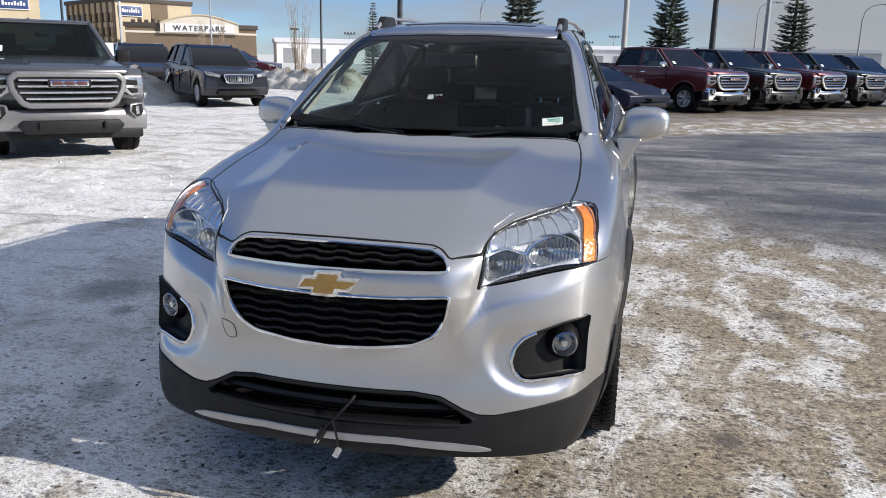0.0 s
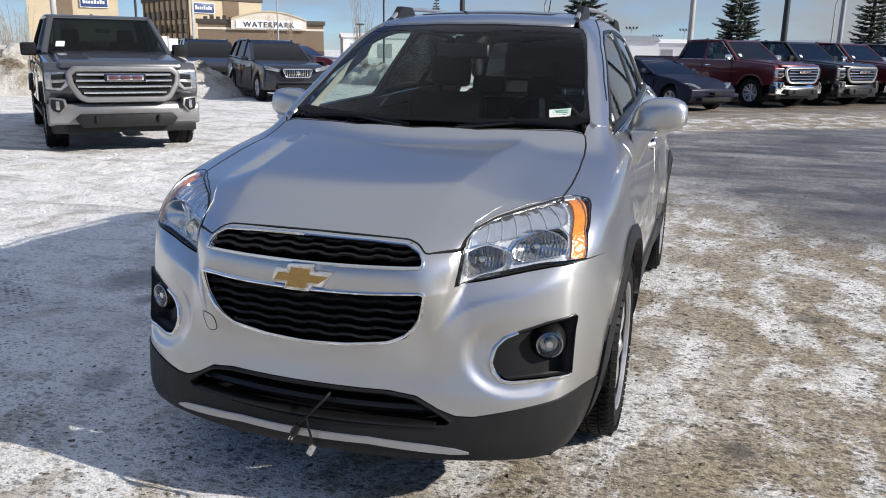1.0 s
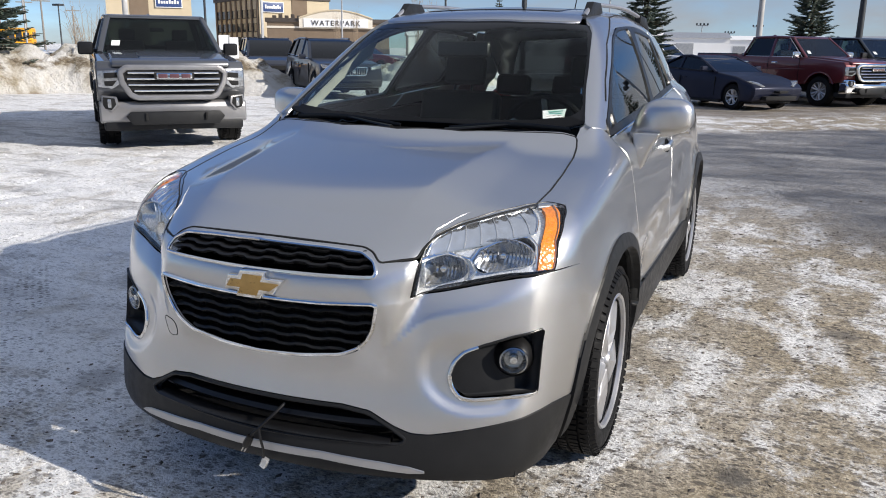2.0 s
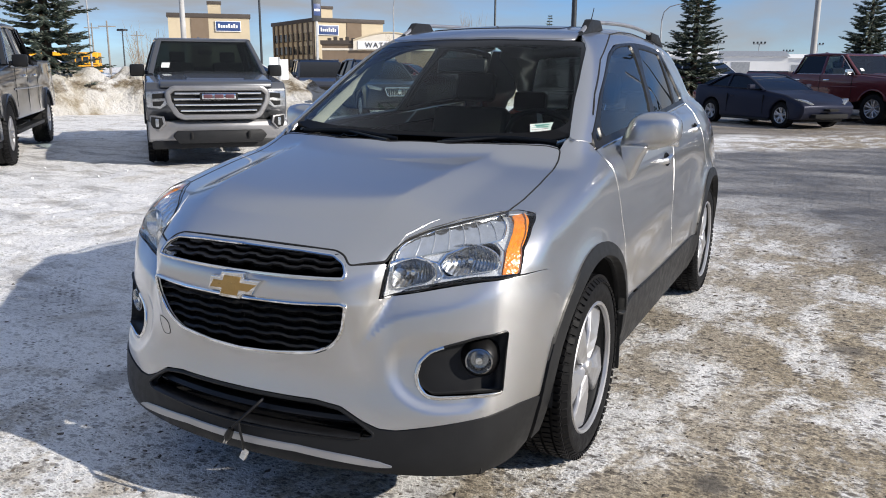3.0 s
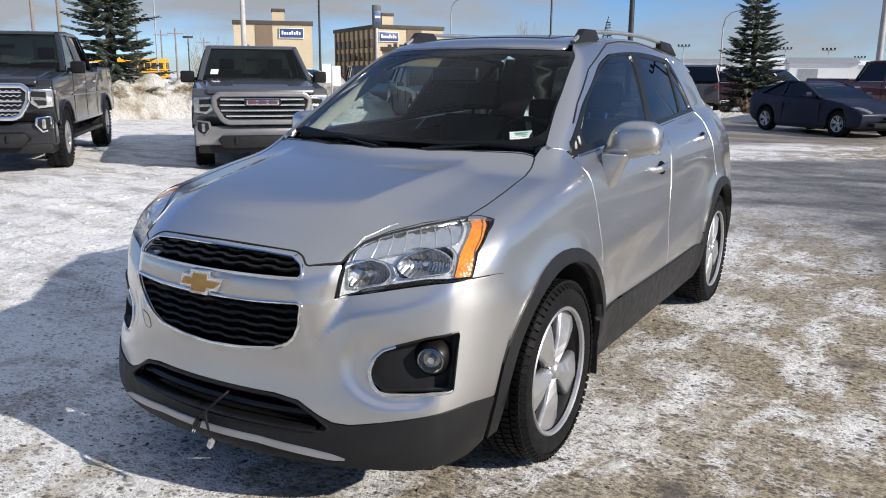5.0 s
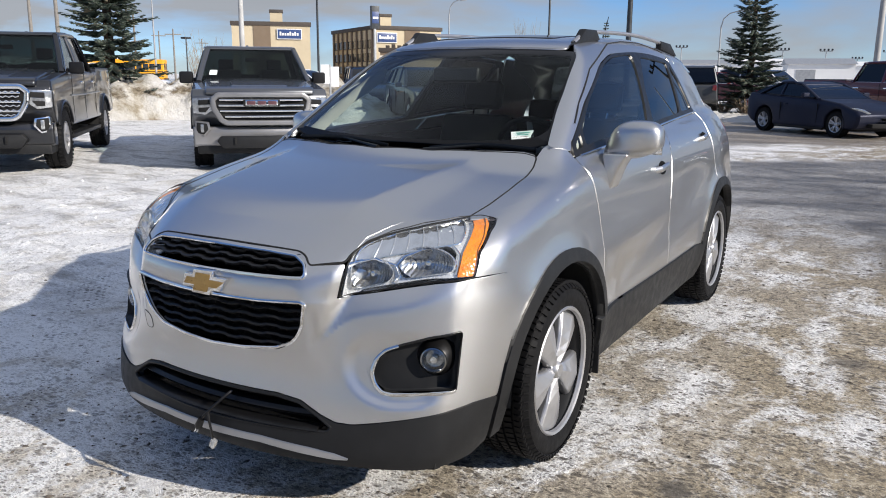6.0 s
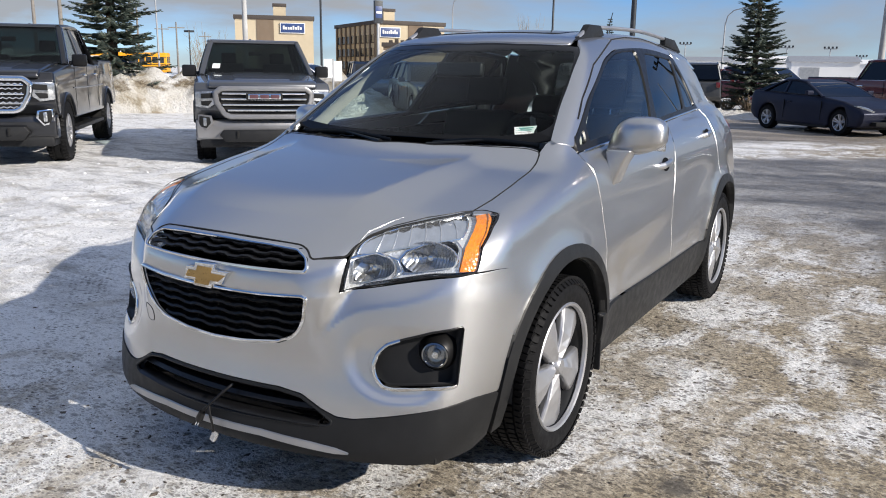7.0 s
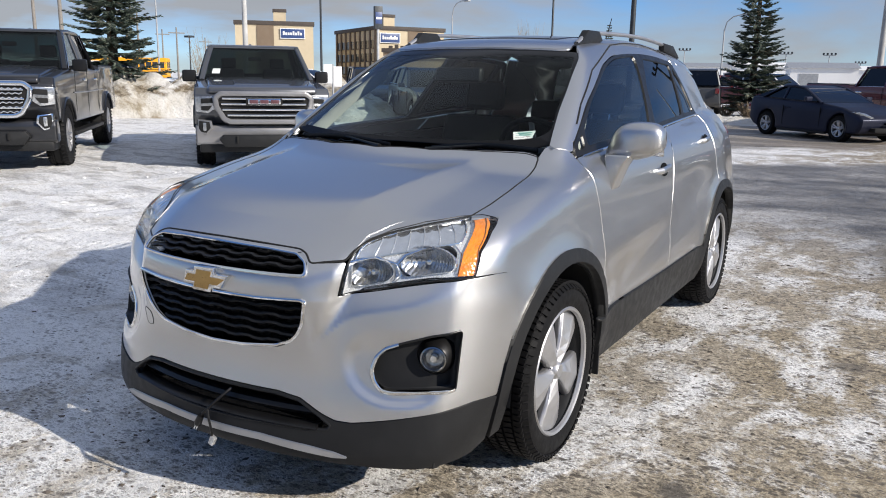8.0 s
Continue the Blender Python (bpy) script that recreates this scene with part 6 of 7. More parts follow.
        part("mirror_arm", box((-0.10, -0.04, -0.03), (0.12, 0.04, 0.03), 0.015, 2, pose(0.98 * s, 0.82, 1.33 * H)), BLACK, mirror)
        for y in (0.74, 1.87, 2.98):
            part("door_gap", box((1.0 * s - 0.006, y - 0.004, low + 0.04), (1.0 * s + 0.0015, y + 0.004, zb - 0.02), 0), VOID, truck)
        for y in (1.62, 2.72):
            part("door_handle", box((0.992 * s - 0.02, y - 0.11, 1.135 * H), (0.992 * s + 0.03, y + 0.11, 1.170 * H), 0.012), CHROME if chrome_front else BLACK, truck)
        part("step_bar", box((0.90 * s - 0.09, 0.66, 0.36 * H), (0.90 * s + 0.09, base - 0.62, 0.42 * H), 0.025), CLADDING, truck)
        part("body_crease", add_tube(bmesh.new(), [(1.0 * s, 0.55, 0.98 * H), (1.003 * s, 1.8, 0.97 * H), (1.0 * s, base - 0.55, 0.98 * H)], 0.012, 6), paint, truck)
        # lamps
        lamp = part("headlamp", bent(prism([(s * 0.68, (1.16 - DROP) * H), (s * 0.985, (1.15 - DROP) * H), (s * 0.985, (0.93 - DROP) * H), (s * 0.80, (0.905 - DROP) * H), (s * 0.69, (0.98 - DROP) * H)], "y", -0.965, -0.72, 0.02, 2), 0.18, -0.2), LAMP_WHITE, truck, "clear headlamp")
        part("lamp_mask", bent(prism([(s * 0.72, (1.13 - DROP) * H), (s * 0.90, (1.12 - DROP) * H), (s * 0.90, (1.05 - DROP) * H), (s * 0.72, (1.06 - DROP) * H)], "y", -0.976, -0.90, 0.01, 2), 0.18, -0.2), VOID, lamp)
        part("lamp_mask", bent(prism([(s * 0.74, (1.02 - DROP) * H), (s * 0.90, (1.01 - DROP) * H), (s * 0.90, (0.95 - DROP) * H), (s * 0.80, (0.945 - DROP) * H)], "y", -0.976, -0.90, 0.01, 2), 0.18, -0.2), VOID, lamp)
        frame_ = part("fog_lamp_frame", bent(prism([(s * 0.76, (0.80 - DROP) * H), (s * 0.955, (0.82 - DROP) * H), (s * 0.965, (0.63 - DROP) * H), (s * 0.83, (0.60 - DROP) * H), (s * 0.74, (0.70 - DROP) * H)], "y", -1.03, -0.80, 0.02, 2), 0.18, -0.2), bright, truck)
        part("fog_lamp_hole", bent(prism([(s * 0.79, (0.785 - DROP) * H), (s * 0.935, (0.80 - DROP) * H), (s * 0.945, (0.65 - DROP) * H), (s * 0.84, (0.625 - DROP) * H), (s * 0.775, (0.70 - DROP) * H)], "y", -1.038, -0.90, 0.008, 2), 0.18, -0.2), VOID, frame_)
        part("fog_lamp", bent(box((min(s * 0.835, s * 0.885), -1.046, (0.655 - DROP) * H), (max(s * 0.835, s * 0.885), -0.95, (0.775 - DROP) * H), 0.012), 0.18, -0.2), LAMP_WHITE, frame_)
        if hook:
            part("tow_hook", add_tube(bmesh.new(), [(s * 0.40, -0.96, (0.58 - DROP) * H), (s * 0.40, -1.05, (0.57 - DROP) * H), (s * 0.40, -1.05, (0.50 - DROP) * H), (s * 0.40, -0.96, (0.49 - DROP) * H)], 0.018, 8), VOID, truck)
    # grille
    edge = [(-0.62, (1.195 - DROP) * H), (0.62, (1.195 - DROP) * H), (0.70, (1.13 - DROP) * H), (0.68, (1.0 - DROP) * H), (0.58, (0.83 - DROP) * H), (0.50, (0.79 - DROP) * H), (-0.50, (0.79 - DROP) * H), (-0.58, (0.83 - DROP) * H), (-0.68, (1.0 - DROP) * H), (-0.70, (1.13 - DROP) * H)]
    edge = fillet(edge, 0.03)
    face = part("grille", bent(prism([tuple(p) for p in edge], "y", -0.985, -0.85, 0), 0.16, -0.2), VOID, truck, "wide grille with bright bars")
    bm = add_tube(bmesh.new(), [(p[0], -0.985, p[1]) for p in edge], 0.04, 8, True, flat=(0.028, 0.040))
    part("grille_frame", bent(bm, 0.16, -0.2), bright if grille != "bars" else BUMPER_GREY if not chrome_front else bright, face)
    if grille == "bars":
        for z, w in ((1.125, 0.60), (1.045, 0.615), (0.965, 0.60), (0.885, 0.53)):
            bm = add_tube(bmesh.new(), [(w * (i / 8 - 1), -1.0, (z - DROP) * H) for i in range(17)], 0.02, 8, flat=(0.022, 0.017))
            part("grille_bar", bent(bm, 0.16, -0.2), CHROME, face)
        part("badge_field", bent(box((-0.265, -1.026, (1.035 - DROP) * H), (0.265, -0.97, (1.135 - DROP) * H), 0.01), 0.16, -0.2), VOID, face)
    else:
        for i in range(6):
            z = 0.84 + 0.058 * i
            bm = add_tube(bmesh.new(), [(0.60 * (k / 15 - 1), -0.998, (z - DROP) * H + 0.010 * (-1) ** k) for k in range(31)], 0.009, 6)
            part("grille_mesh", bent(bm, 0.16, -0.2), CHROME, face)
        for z in (1.115, 1.0, 0.885):
            part("grille_bar", bent(box((-0.62, -1.012, (z - 0.008 - DROP) * H), (0.62, -0.98, (z + 0.012 - DROP) * H), 0.006), 0.16, -0.2), CHROME, face)
    badge = part("badge", bent(box((-0.235, -1.034, (1.047 - DROP) * H), (0.235, -1.0, (1.123 - DROP) * H), 0.008), 0.16, -0.2), CHROME, face, "red badge of three blocks")
    for x in (-0.152, 0.0, 0.152):
        part("badge_block", bent(box((x - 0.062, -1.040, (1.056 - DROP) * H), (x + 0.062, -1.01, (1.114 - DROP) * H), 0.008), 0.16, -0.2), RED_BADGE, badge)
    # bumper
    part("bumper", bent(prism([(-0.86, (0.74 - DROP) * H), (-1.03, (0.73 - DROP) * H), (-1.06, (0.66 - DROP) * H), (-1.05, (0.47 - DROP) * H), (-1.00, (0.44 - DROP) * H), (-0.80, (0.44 - DROP) * H)], "x", -0.99, 0.99, 0.025, 3), 0.18, -0.2), bumper, truck)
    part("bumper_inset", bent(prism([(-0.60, (0.60 - DROP) * H), (0.60, (0.60 - DROP) * H), (0.66, (0.53 - DROP) * H), (0.58, (0.425 - DROP) * H), (-0.58, (0.425 - DROP) * H), (-0.66, (0.53 - DROP) * H)], "y", -1.064, -0.95, 0.012, 2), 0.16, -0.2), CLADDING, truck)
    part("chin", bent(box((-0.94, -1.00, (0.335 - DROP) * H), (0.94, -0.60, (0.475 - DROP) * H), 0.03), 0.18, -0.2), CLADDING, truck)
    part("chassis", box((-0.55, -0.7, 0.34), (0.55, end - 0.2, 0.56), 0.03), VOID, truck)
    # cabin
    part("dashboard", box((-0.80, 0.62, 1.05 * H), (0.80, 1.0, 1.30 * H), 0.04), CABIN_DARK, truck)
    for x in (-0.42, 0.42):
        seat = part("seat", box((-0.26, 0, 0), (0.26, 0.16, 0.62), 0.06, 3, pose(x, 1.62, 0.90 * H, -12)), CABIN_DARK, truck)
        part("headrest", box((-0.13, 0, 0), (0.13, 0.1, 0.19), 0.04, 3, pose(x, 1.78, 1.50 * H, -12)), CABIN_DARK, seat)
    part("rear_seat", box((-0.75, 2.55, 0.9 * H), (0.75, 2.72, 1.42 * H), 0.05), CABIN_DARK, truck)
    part("mirror_inside", box((-0.11, 1.12, 1.62 * H), (0.11, 1.16, 1.69 * H), 0.015), BLACK, truck)
    part("roof_fin", prism([(2.50, zt + 0.03), (2.70, zt + 0.03), (2.68, zt + 0.09), (2.62, zt + 0.09)], "x", -0.02, 0.02, 0.006), paint, truck)
    part("windscreen_slip", plate([(-0.72, 0.70, zb + 0.11), (-0.60, 0.70, zb + 0.11), (-0.58, 0.79, zb + 0.185), (-0.70, 0.79, zb + 0.185)], 0.004), WHITE_PAPER, truck)
    for cy in (0, base):
        for s in (1, -1):
            road_wheel(truck, Matrix.Translation((0.86 * s, cy, tyre_r)) @ (Matrix.Rotation(0.4 + cy, 4, "X") if s > 0 else Matrix.Rotation(math.pi, 4, "Z")), tyre_r, 0.27, 0.25, 6, "bright")
    return truck


def small_car(name, label, category, paint, m, spec, group=""):
    """A car from its side view. spec: wheelbase, half width, body and cabin outlines in (y, z), wheel radius."""
    car = thing(name, label, category, group, m=m)
    base, half, r = spec["base"], spec["half"], spec["wheel"]
    low = spec.get("low", 0.24)
    outline = list(spec["body"]) + arch_points(base, r + 0.06, low, r) + arch_points(0, r + 0.06, low, r)
    bend = spec.get("bend", 0.30)
    part("body", bent(prism(outline, "x", -half, half, spec.get("round", 0.07), 3), bend, -0.1, spec.get("lean", 0.16), 0.55, base + 0.2), paint, car)
    cab = spec["cabin"]
    zb = min(z for _, z in cab)
    top = max(z for _, z in cab)

    def lean(z):
        return half * 0.93 - (z - zb) * spec.get("tumble", 0.36)
    bm = bmesh.new()
    left = [bm.verts.new((lean(z), y, z)) for y, z in cab]
    right = [bm.verts.new((-lean(z), y, z)) for y, z in cab]
    n = len(cab)
    bm.faces.new(left)
    bm.faces.new(right[::-1])
    for i in range(n):
        bm.faces.new((left[i], right[i], right[(i + 1) % n], left[(i + 1) % n]))
    bmesh.ops.recalc_face_normals(bm, faces=bm.faces)
    bmesh.ops.bevel(bm, geom=bm.edges[:], offset=0.03, segments=2, affect="EDGES", clamp_overlap=True)
    glasshouse = part("glasshouse", bm, DARK_GLASS if spec.get("dark", True) else SIDE_GLASS, car, "dark tinted windows")
    roof_pts = [(y, z) for y, z in cab if z > top - spec.get("roof_drop", 0.10)]
    ys = [y for y, _ in roof_pts]
    roof_ = [(y, z + 0.012) for y, z in sorted(roof_pts)]
    part("roof", prism(roof_ + [(y, z - 0.03) for y, z in reversed(roof_)], "x", -lean(top) - 0.03, lean(top) + 0.03, 0.015, 2), paint, car)
    for s in (1, -1):
        run = sorted(roof_pts)
        part("roof_side", add_tube(bmesh.new(), [(s * (lean(z) + 0.005), y, z) for y, z in run], 0.035, 8), paint, car)
        for a, b in spec["pillars"]:
            pts = [(s * (lean(z) + 0.006), y, z) for y, z in (a, ((a[0] + b[0]) / 2, (a[1] + b[1]) / 2 + 0.01), b)]
            part("pillar", add_tube(bmesh.new(), pts, 0.04, 8, flat=(0.045, 0.022)), paint if spec.get("painted", True) else BLACK, car)
        part("belt_trim", add_tube(bmesh.new(), [(s * (lean(zb) + 0.012), y, z) for y, z in spec["belt"]], 0.012, 6), CHROME if spec.get("chrome") else BLACK, car)
        mirror = part("door_mirror", box((-0.10, -0.05, -0.06), (0.10, 0.06, 0.07), 0.035, 3, pose(s * (half + 0.10), spec["mirror"][0], spec["mirror"][1])), paint, car)
        for y in spec["doors"]:
            part("door_gap", box((s * half * 0.985 - 0.02, y - 0.004, low + 0.12), (s * half * 0.985 + 0.012, y + 0.004, zb - 0.10), 0), VOID, car)
        for y in spec["handles"]:
            part("door_handle", box((s * half * 0.955 - 0.02, y - 0.08, zb - 0.16), (s * half * 0.955 + 0.025, y + 0.08, zb - 0.125), 0.01), paint, car)
        part("headlamp", bent(prism([(s * a, b) for a, b in spec["lamp"]], "y", spec["nose"] - 0.01 + spec.get("lamp_in", 0.0), spec["nose"] + spec.get("lamp_in", 0.0) + 0.30, 0.02, 2), bend, -0.1), LAMP_WHITE, car, "clear headlamp")
        part("tail_lamp", box((min(s * half * 0.78, s * half * 0.93), spec["tail"] - 0.20, zb - 0.26), (max(s * half * 0.78, s * half * 0.93), spec["tail"] + 0.004, zb - 0.06), 0.02), RED_LENS, car, "red tail lamp")
        part("sill", box((s * half * 0.93 - 0.04, r + 0.12, low - 0.05), (s * half * 0.93 + 0.04, base - r - 0.12, low + 0.03), 0.02), CLADDING, car)
    front = spec["nose"]
    gz0, gz1, gw = spec["grille"]
    face = part("grille", bent(prism(fillet([(-gw, gz1), (gw, gz1), (gw * 0.8, gz0), (-gw * 0.8, gz0)], 0.05).tolist(), "y", front - 0.012, front + 0.2, 0.006), bend, -0.1), VOID, car, "dark grille")
    if spec.get("chrome"):
        part("grille_frame", bent(add_tube(bmesh.new(), [(x, front - 0.01, z) for x, z in fillet([(-gw, gz1), (gw, gz1), (gw * 0.8, gz0), (-gw * 0.8, gz0)], 0.05)], 0.016, 8, True), bend, -0.1), CHROME, face)
        for i in range(15):
            x = gw * 0.86 * (i / 7 - 1)
            part("grille_bar", bent(box((x - 0.006, front - 0.02, gz0 + 0.02), (x + 0.006, front + 0.02, gz1 - 0.02), 0.003), bend, -0.1), CHROME, face)
        part("badge", bent(add_lathe(bmesh.new(), [(0, -0.02), (0.055, -0.015), (0.062, 0.0)], "y", 24, Matrix.Translation((0, front - 0.015, (gz0 + gz1) / 2))), bend, -0.1), CHROME, face)
    part("lower_grille", bent(box((-half * 0.62, front - 0.008, low + 0.06), (half * 0.62, front + 0.2, low + 0.16), 0.02), bend, -0.1), VOID, car)
    part("number_plate", box((-0.16, spec["tail"], zb - 0.32), (0.16, spec["tail"] + 0.012, zb - 0.18), 0.004), WHITE_PAPER, car)
    part("underbody", box((-half * 0.8, front + 0.35, low - 0.04), (half * 0.8, spec["tail"] - 0.3, low + 0.2), 0.02), VOID, car)
    for x in (-0.36, 0.36):
        part("seat", box((-0.23, 0, 0), (0.23, 0.14, 0.72), 0.05, 3, pose(x, spec["seat"], zb - 0.45, -14)), CABIN_DARK, car)
    for cy in (0, base):
        for s in (1, -1):
            road_wheel(car, Matrix.Translation((s * (half - 0.11), cy, r)) @ (Matrix.Rotation(0.3 + cy, 4, "X") if s > 0 else Matrix.Rotation(math.pi, 4, "Z")), r, 0.21, r * 0.64, 5 if r < 0.33 else 7, spec.get("rims", "bright"))
    return car


COUPE = dict(base=2.6, half=0.86, wheel=0.31, low=0.20, nose=-0.88, tail=3.42, bend=0.34, tumble=0.42, roof_drop=0.09, lean=0.20,
             body=[(-0.78, 0.22), (-0.88, 0.36), (-0.90, 0.55), (-0.80, 0.655), (-0.50, 0.745), (0.0, 0.83), (0.70, 0.92), (1.6, 0.945), (2.5, 0.99), (3.10, 1.02), (3.38, 1.02), (3.44, 0.84), (3.38, 0.42), (3.22, 0.28)],
             cabin=[(0.60, 0.90), (1.0, 1.105), (1.38, 1.25), (1.78, 1.315), (2.15, 1.305), (2.60, 1.215), (3.0, 1.09), (3.22, 1.0)], belt=[(0.80, 0.935), (1.6, 0.955), (2.55, 1.005)],
             pillars=[((0.64, 0.91), (1.40, 1.26)), ((2.05, 0.96), (2.02, 1.30)), ((2.85, 1.0), (2.18, 1.30))], mirror=(0.95, 0.99), doors=[0.62, 1.95], handles=[1.80],
             lamp_in=0.14, lamp=[(0.46, 0.60), (0.62, 0.55), (0.79, 0.65), (0.80, 0.735), (0.66, 0.70)], grille=(0.43, 0.49, 0.16), seat=1.65)
CROSSOVER = dict(base=2.84, half=0.925, wheel=0.36, low=0.28, nose=-0.90, tail=3.86, bend=0.26, tumble=0.34, chrome=True,
                 body=[(-0.80, 0.32), (-0.90, 0.50), (-0.88, 0.86), (-0.72, 0.98), (0.0, 1.05), (0.60, 1.10), (1.8, 1.12), (3.2, 1.17), (3.75, 1.16), (3.88, 0.95), (3.88, 0.50), (3.70, 0.36)],
                 cabin=[(0.50, 1.07), (1.30, 1.56), (1.75, 1.66), (2.6, 1.67), (3.25, 1.60), (3.72, 1.13)], belt=[(0.72, 1.10), (1.8, 1.135), (3.3, 1.20)],
                 pillars=[((0.54, 1.08), (1.34, 1.575)), ((1.72, 1.12), (1.78, 1.64)), ((2.68, 1.15), (2.62, 1.65)), ((3.5, 1.16), (3.2, 1.6))], mirror=(0.85, 1.14), doors=[0.55, 1.75, 2.75], handles=[1.60, 2.60],
                 lamp=[(0.50, 0.88), (0.52, 0.80), (0.84, 0.86), (0.86, 0.97)], grille=(0.66, 0.88, 0.42), seat=1.55)
VAN = dict(base=3.0, half=0.95, wheel=0.34, low=0.26, nose=-0.92, tail=4.0, bend=0.26, tumble=0.22,
           body=[(-0.82, 0.30), (-0.92, 0.50), (-0.88, 0.80), (-0.60, 0.95), (0.10, 1.06), (0.60, 1.10), (3.9, 1.14), (4.0, 0.95), (4.0, 0.45), (3.85, 0.32)],
           cabin=[(0.35, 1.04), (1.25, 1.60), (1.65, 1.70), (3.5, 1.72), (3.80, 1.66), (3.95, 1.10)], belt=[(0.60, 1.09), (1.8, 1.12), (3.9, 1.14)],
           pillars=[((0.40, 1.05), (1.30, 1.62)), ((1.60, 1.10), (1.64, 1.69)), ((2.75, 1.12), (2.75, 1.70)), ((3.85, 1.12), (3.72, 1.68))], mirror=(0.75, 1.13), doors=[0.45, 1.62, 2.78], handles=[1.48, 1.80],
           lamp=[(0.52, 0.86), (0.54, 0.76), (0.86, 0.80), (0.87, 0.93)], grille=(0.62, 0.78, 0.40), seat=1.45, rims="dark")
WAGON = dict(base=2.95, half=1.0, wheel=0.40, low=0.36, nose=-0.98, tail=4.20, bend=0.20, tumble=0.26, round=0.06, lean=0.10,
             body=[(-0.88, 0.42), (-0.98, 0.60), (-0.96, 1.02), (-0.80, 1.12), (0.50, 1.22), (1.8, 1.24), (4.05, 1.26), (4.20, 1.10), (4.20, 0.55), (4.05, 0.44)],
             cabin=[(0.48, 1.19), (1.15, 1.74), (1.50, 1.83), (3.60, 1.84), (3.95, 1.78), (4.12, 1.22)], belt=[(0.70, 1.22), (1.8, 1.245), (4.0, 1.26)],
             pillars=[((0.52, 1.2), (1.19, 1.75)), ((1.70, 1.22), (1.70, 1.82)), ((2.75, 1.24), (2.72, 1.82)), ((4.05, 1.24), (3.88, 1.79))], mirror=(0.85, 1.30), doors=[0.55, 1.70, 2.80], handles=[1.55, 2.65],
             lamp=[(0.58, 1.02), (0.58, 0.88), (0.94, 0.88), (0.95, 1.03)], grille=(0.74, 1.02, 0.52), seat=1.5)

YAW = 47.0
pickup("grey_pickup_truck", "dark grey crew-cab pickup with bright barred grille, on packed snow", PAINT_GREY, BUMPER_GREY, pose(-7.20, 6.89, 0, 0, 0, YAW), chrome_front=False)
pickup("charcoal_pickup_truck", "charcoal heavy crew-cab pickup with chrome mesh grille and step bars", PAINT_CHAR, PAINT_CHAR, pose(-9.98, 4.22, 0, 0, 0, 45.5), grille="mesh", tall=1.10)
step = (0.66, 0.75)
row0 = (2.85, 22.70)
red_truck = pickup("red_pickup_truck", "dark red crew-cab pickup with chrome grille and bumper", PAINT_RED, CHROME, pose(row0[0], row0[1], 0, 0, 0, 48))
grey_truck = pickup("black_pickup_truck", "charcoal crew-cab pickup with dark bumper in a parked row", PAINT_CHAR, PAINT_CHAR, pose(row0[0] + step[0] * 2.8, row0[1] + step[1] * 2.8, 0, 0, 0, 48), chrome_front=False)
copy_thing(red_truck, pose(row0[0] + step[0] * 5.5, row0[1] + step[1] * 5.5, 0, 0, 0, 48))
copy_thing(grey_truck, pose(row0[0] + step[0] * 8.2, row0[1] + step[1] * 8.2, 0, 0, 0, 48))
small_car("black_suv", "black SUV at the end of a parked row", "car", PAINT_NIGHT, pose(row0[0] + step[0] * 11.0, row0[1] + step[1] * 11.0, 0, 0, 0, 48), WAGON)
small_car("blue_coupe", "dark blue dusty coupe parked on wet asphalt", "car", PAINT_BLUE, pose(0.66, 19.85, 0, 0, 0, 48.6), COUPE)
small_car("blue_crossover", "blue-black crossover with chrome grille parked on snow", "car", PAINT_NIGHT, pose(-10.35, 17.7, 0, 0, 0, 46), CROSSOVER)
small_car("dark_van", "dark blue minivan parked beside a crossover", "car", PAINT_NIGHT, pose(-15.4, 21.6, 0, 0, 0, 42), VAN)
small_car("pewter_suv", "grey full-size SUV seen from its rear", "car", PAINT_PEWTER, pose(-6.6, 32.6, 0, 0, 0, 192), WAGON)
small_car("white_suv", "white SUV in a far row", "car", PAINT_WHITE, pose(-3.6, 41.5, 0, 0, 0, 70), WAGON, "far parked cars")
small_car("red_suv", "red SUV in a far row", "car", PAINT_RED, pose(-5.6, 41.0, 0, 0, 0, 70), CROSSOVER, "far parked cars")
small_car("white_car", "white SUV behind the snow bank", "car", PAINT_WHITE, pose(-24.0, 30.0, 0, 0, 0, 100), CROSSOVER, "far parked cars")
small_car("white_suv", "white SUV behind the snow bank beside a spruce", "car", PAINT_WHITE, pose(-28.9, 22.8, 0, 0, 0, 130), WAGON, "far parked cars")
small_car("dark_red_suv", "dark red SUV in the far lot", "car", PAINT_RED, pose(-18.5, 36.5, 0, 0, 0, 95), CROSSOVER, "far parked cars")

# ---- buildings ----
def at_bearing(bearing, metres):
    """A place at a bearing (degrees from +y to the right) and a distance from where the camera ends."""
    return 1.92 + metres * math.sin(radians(bearing)), -2.65 + metres * math.cos(radians(bearing))


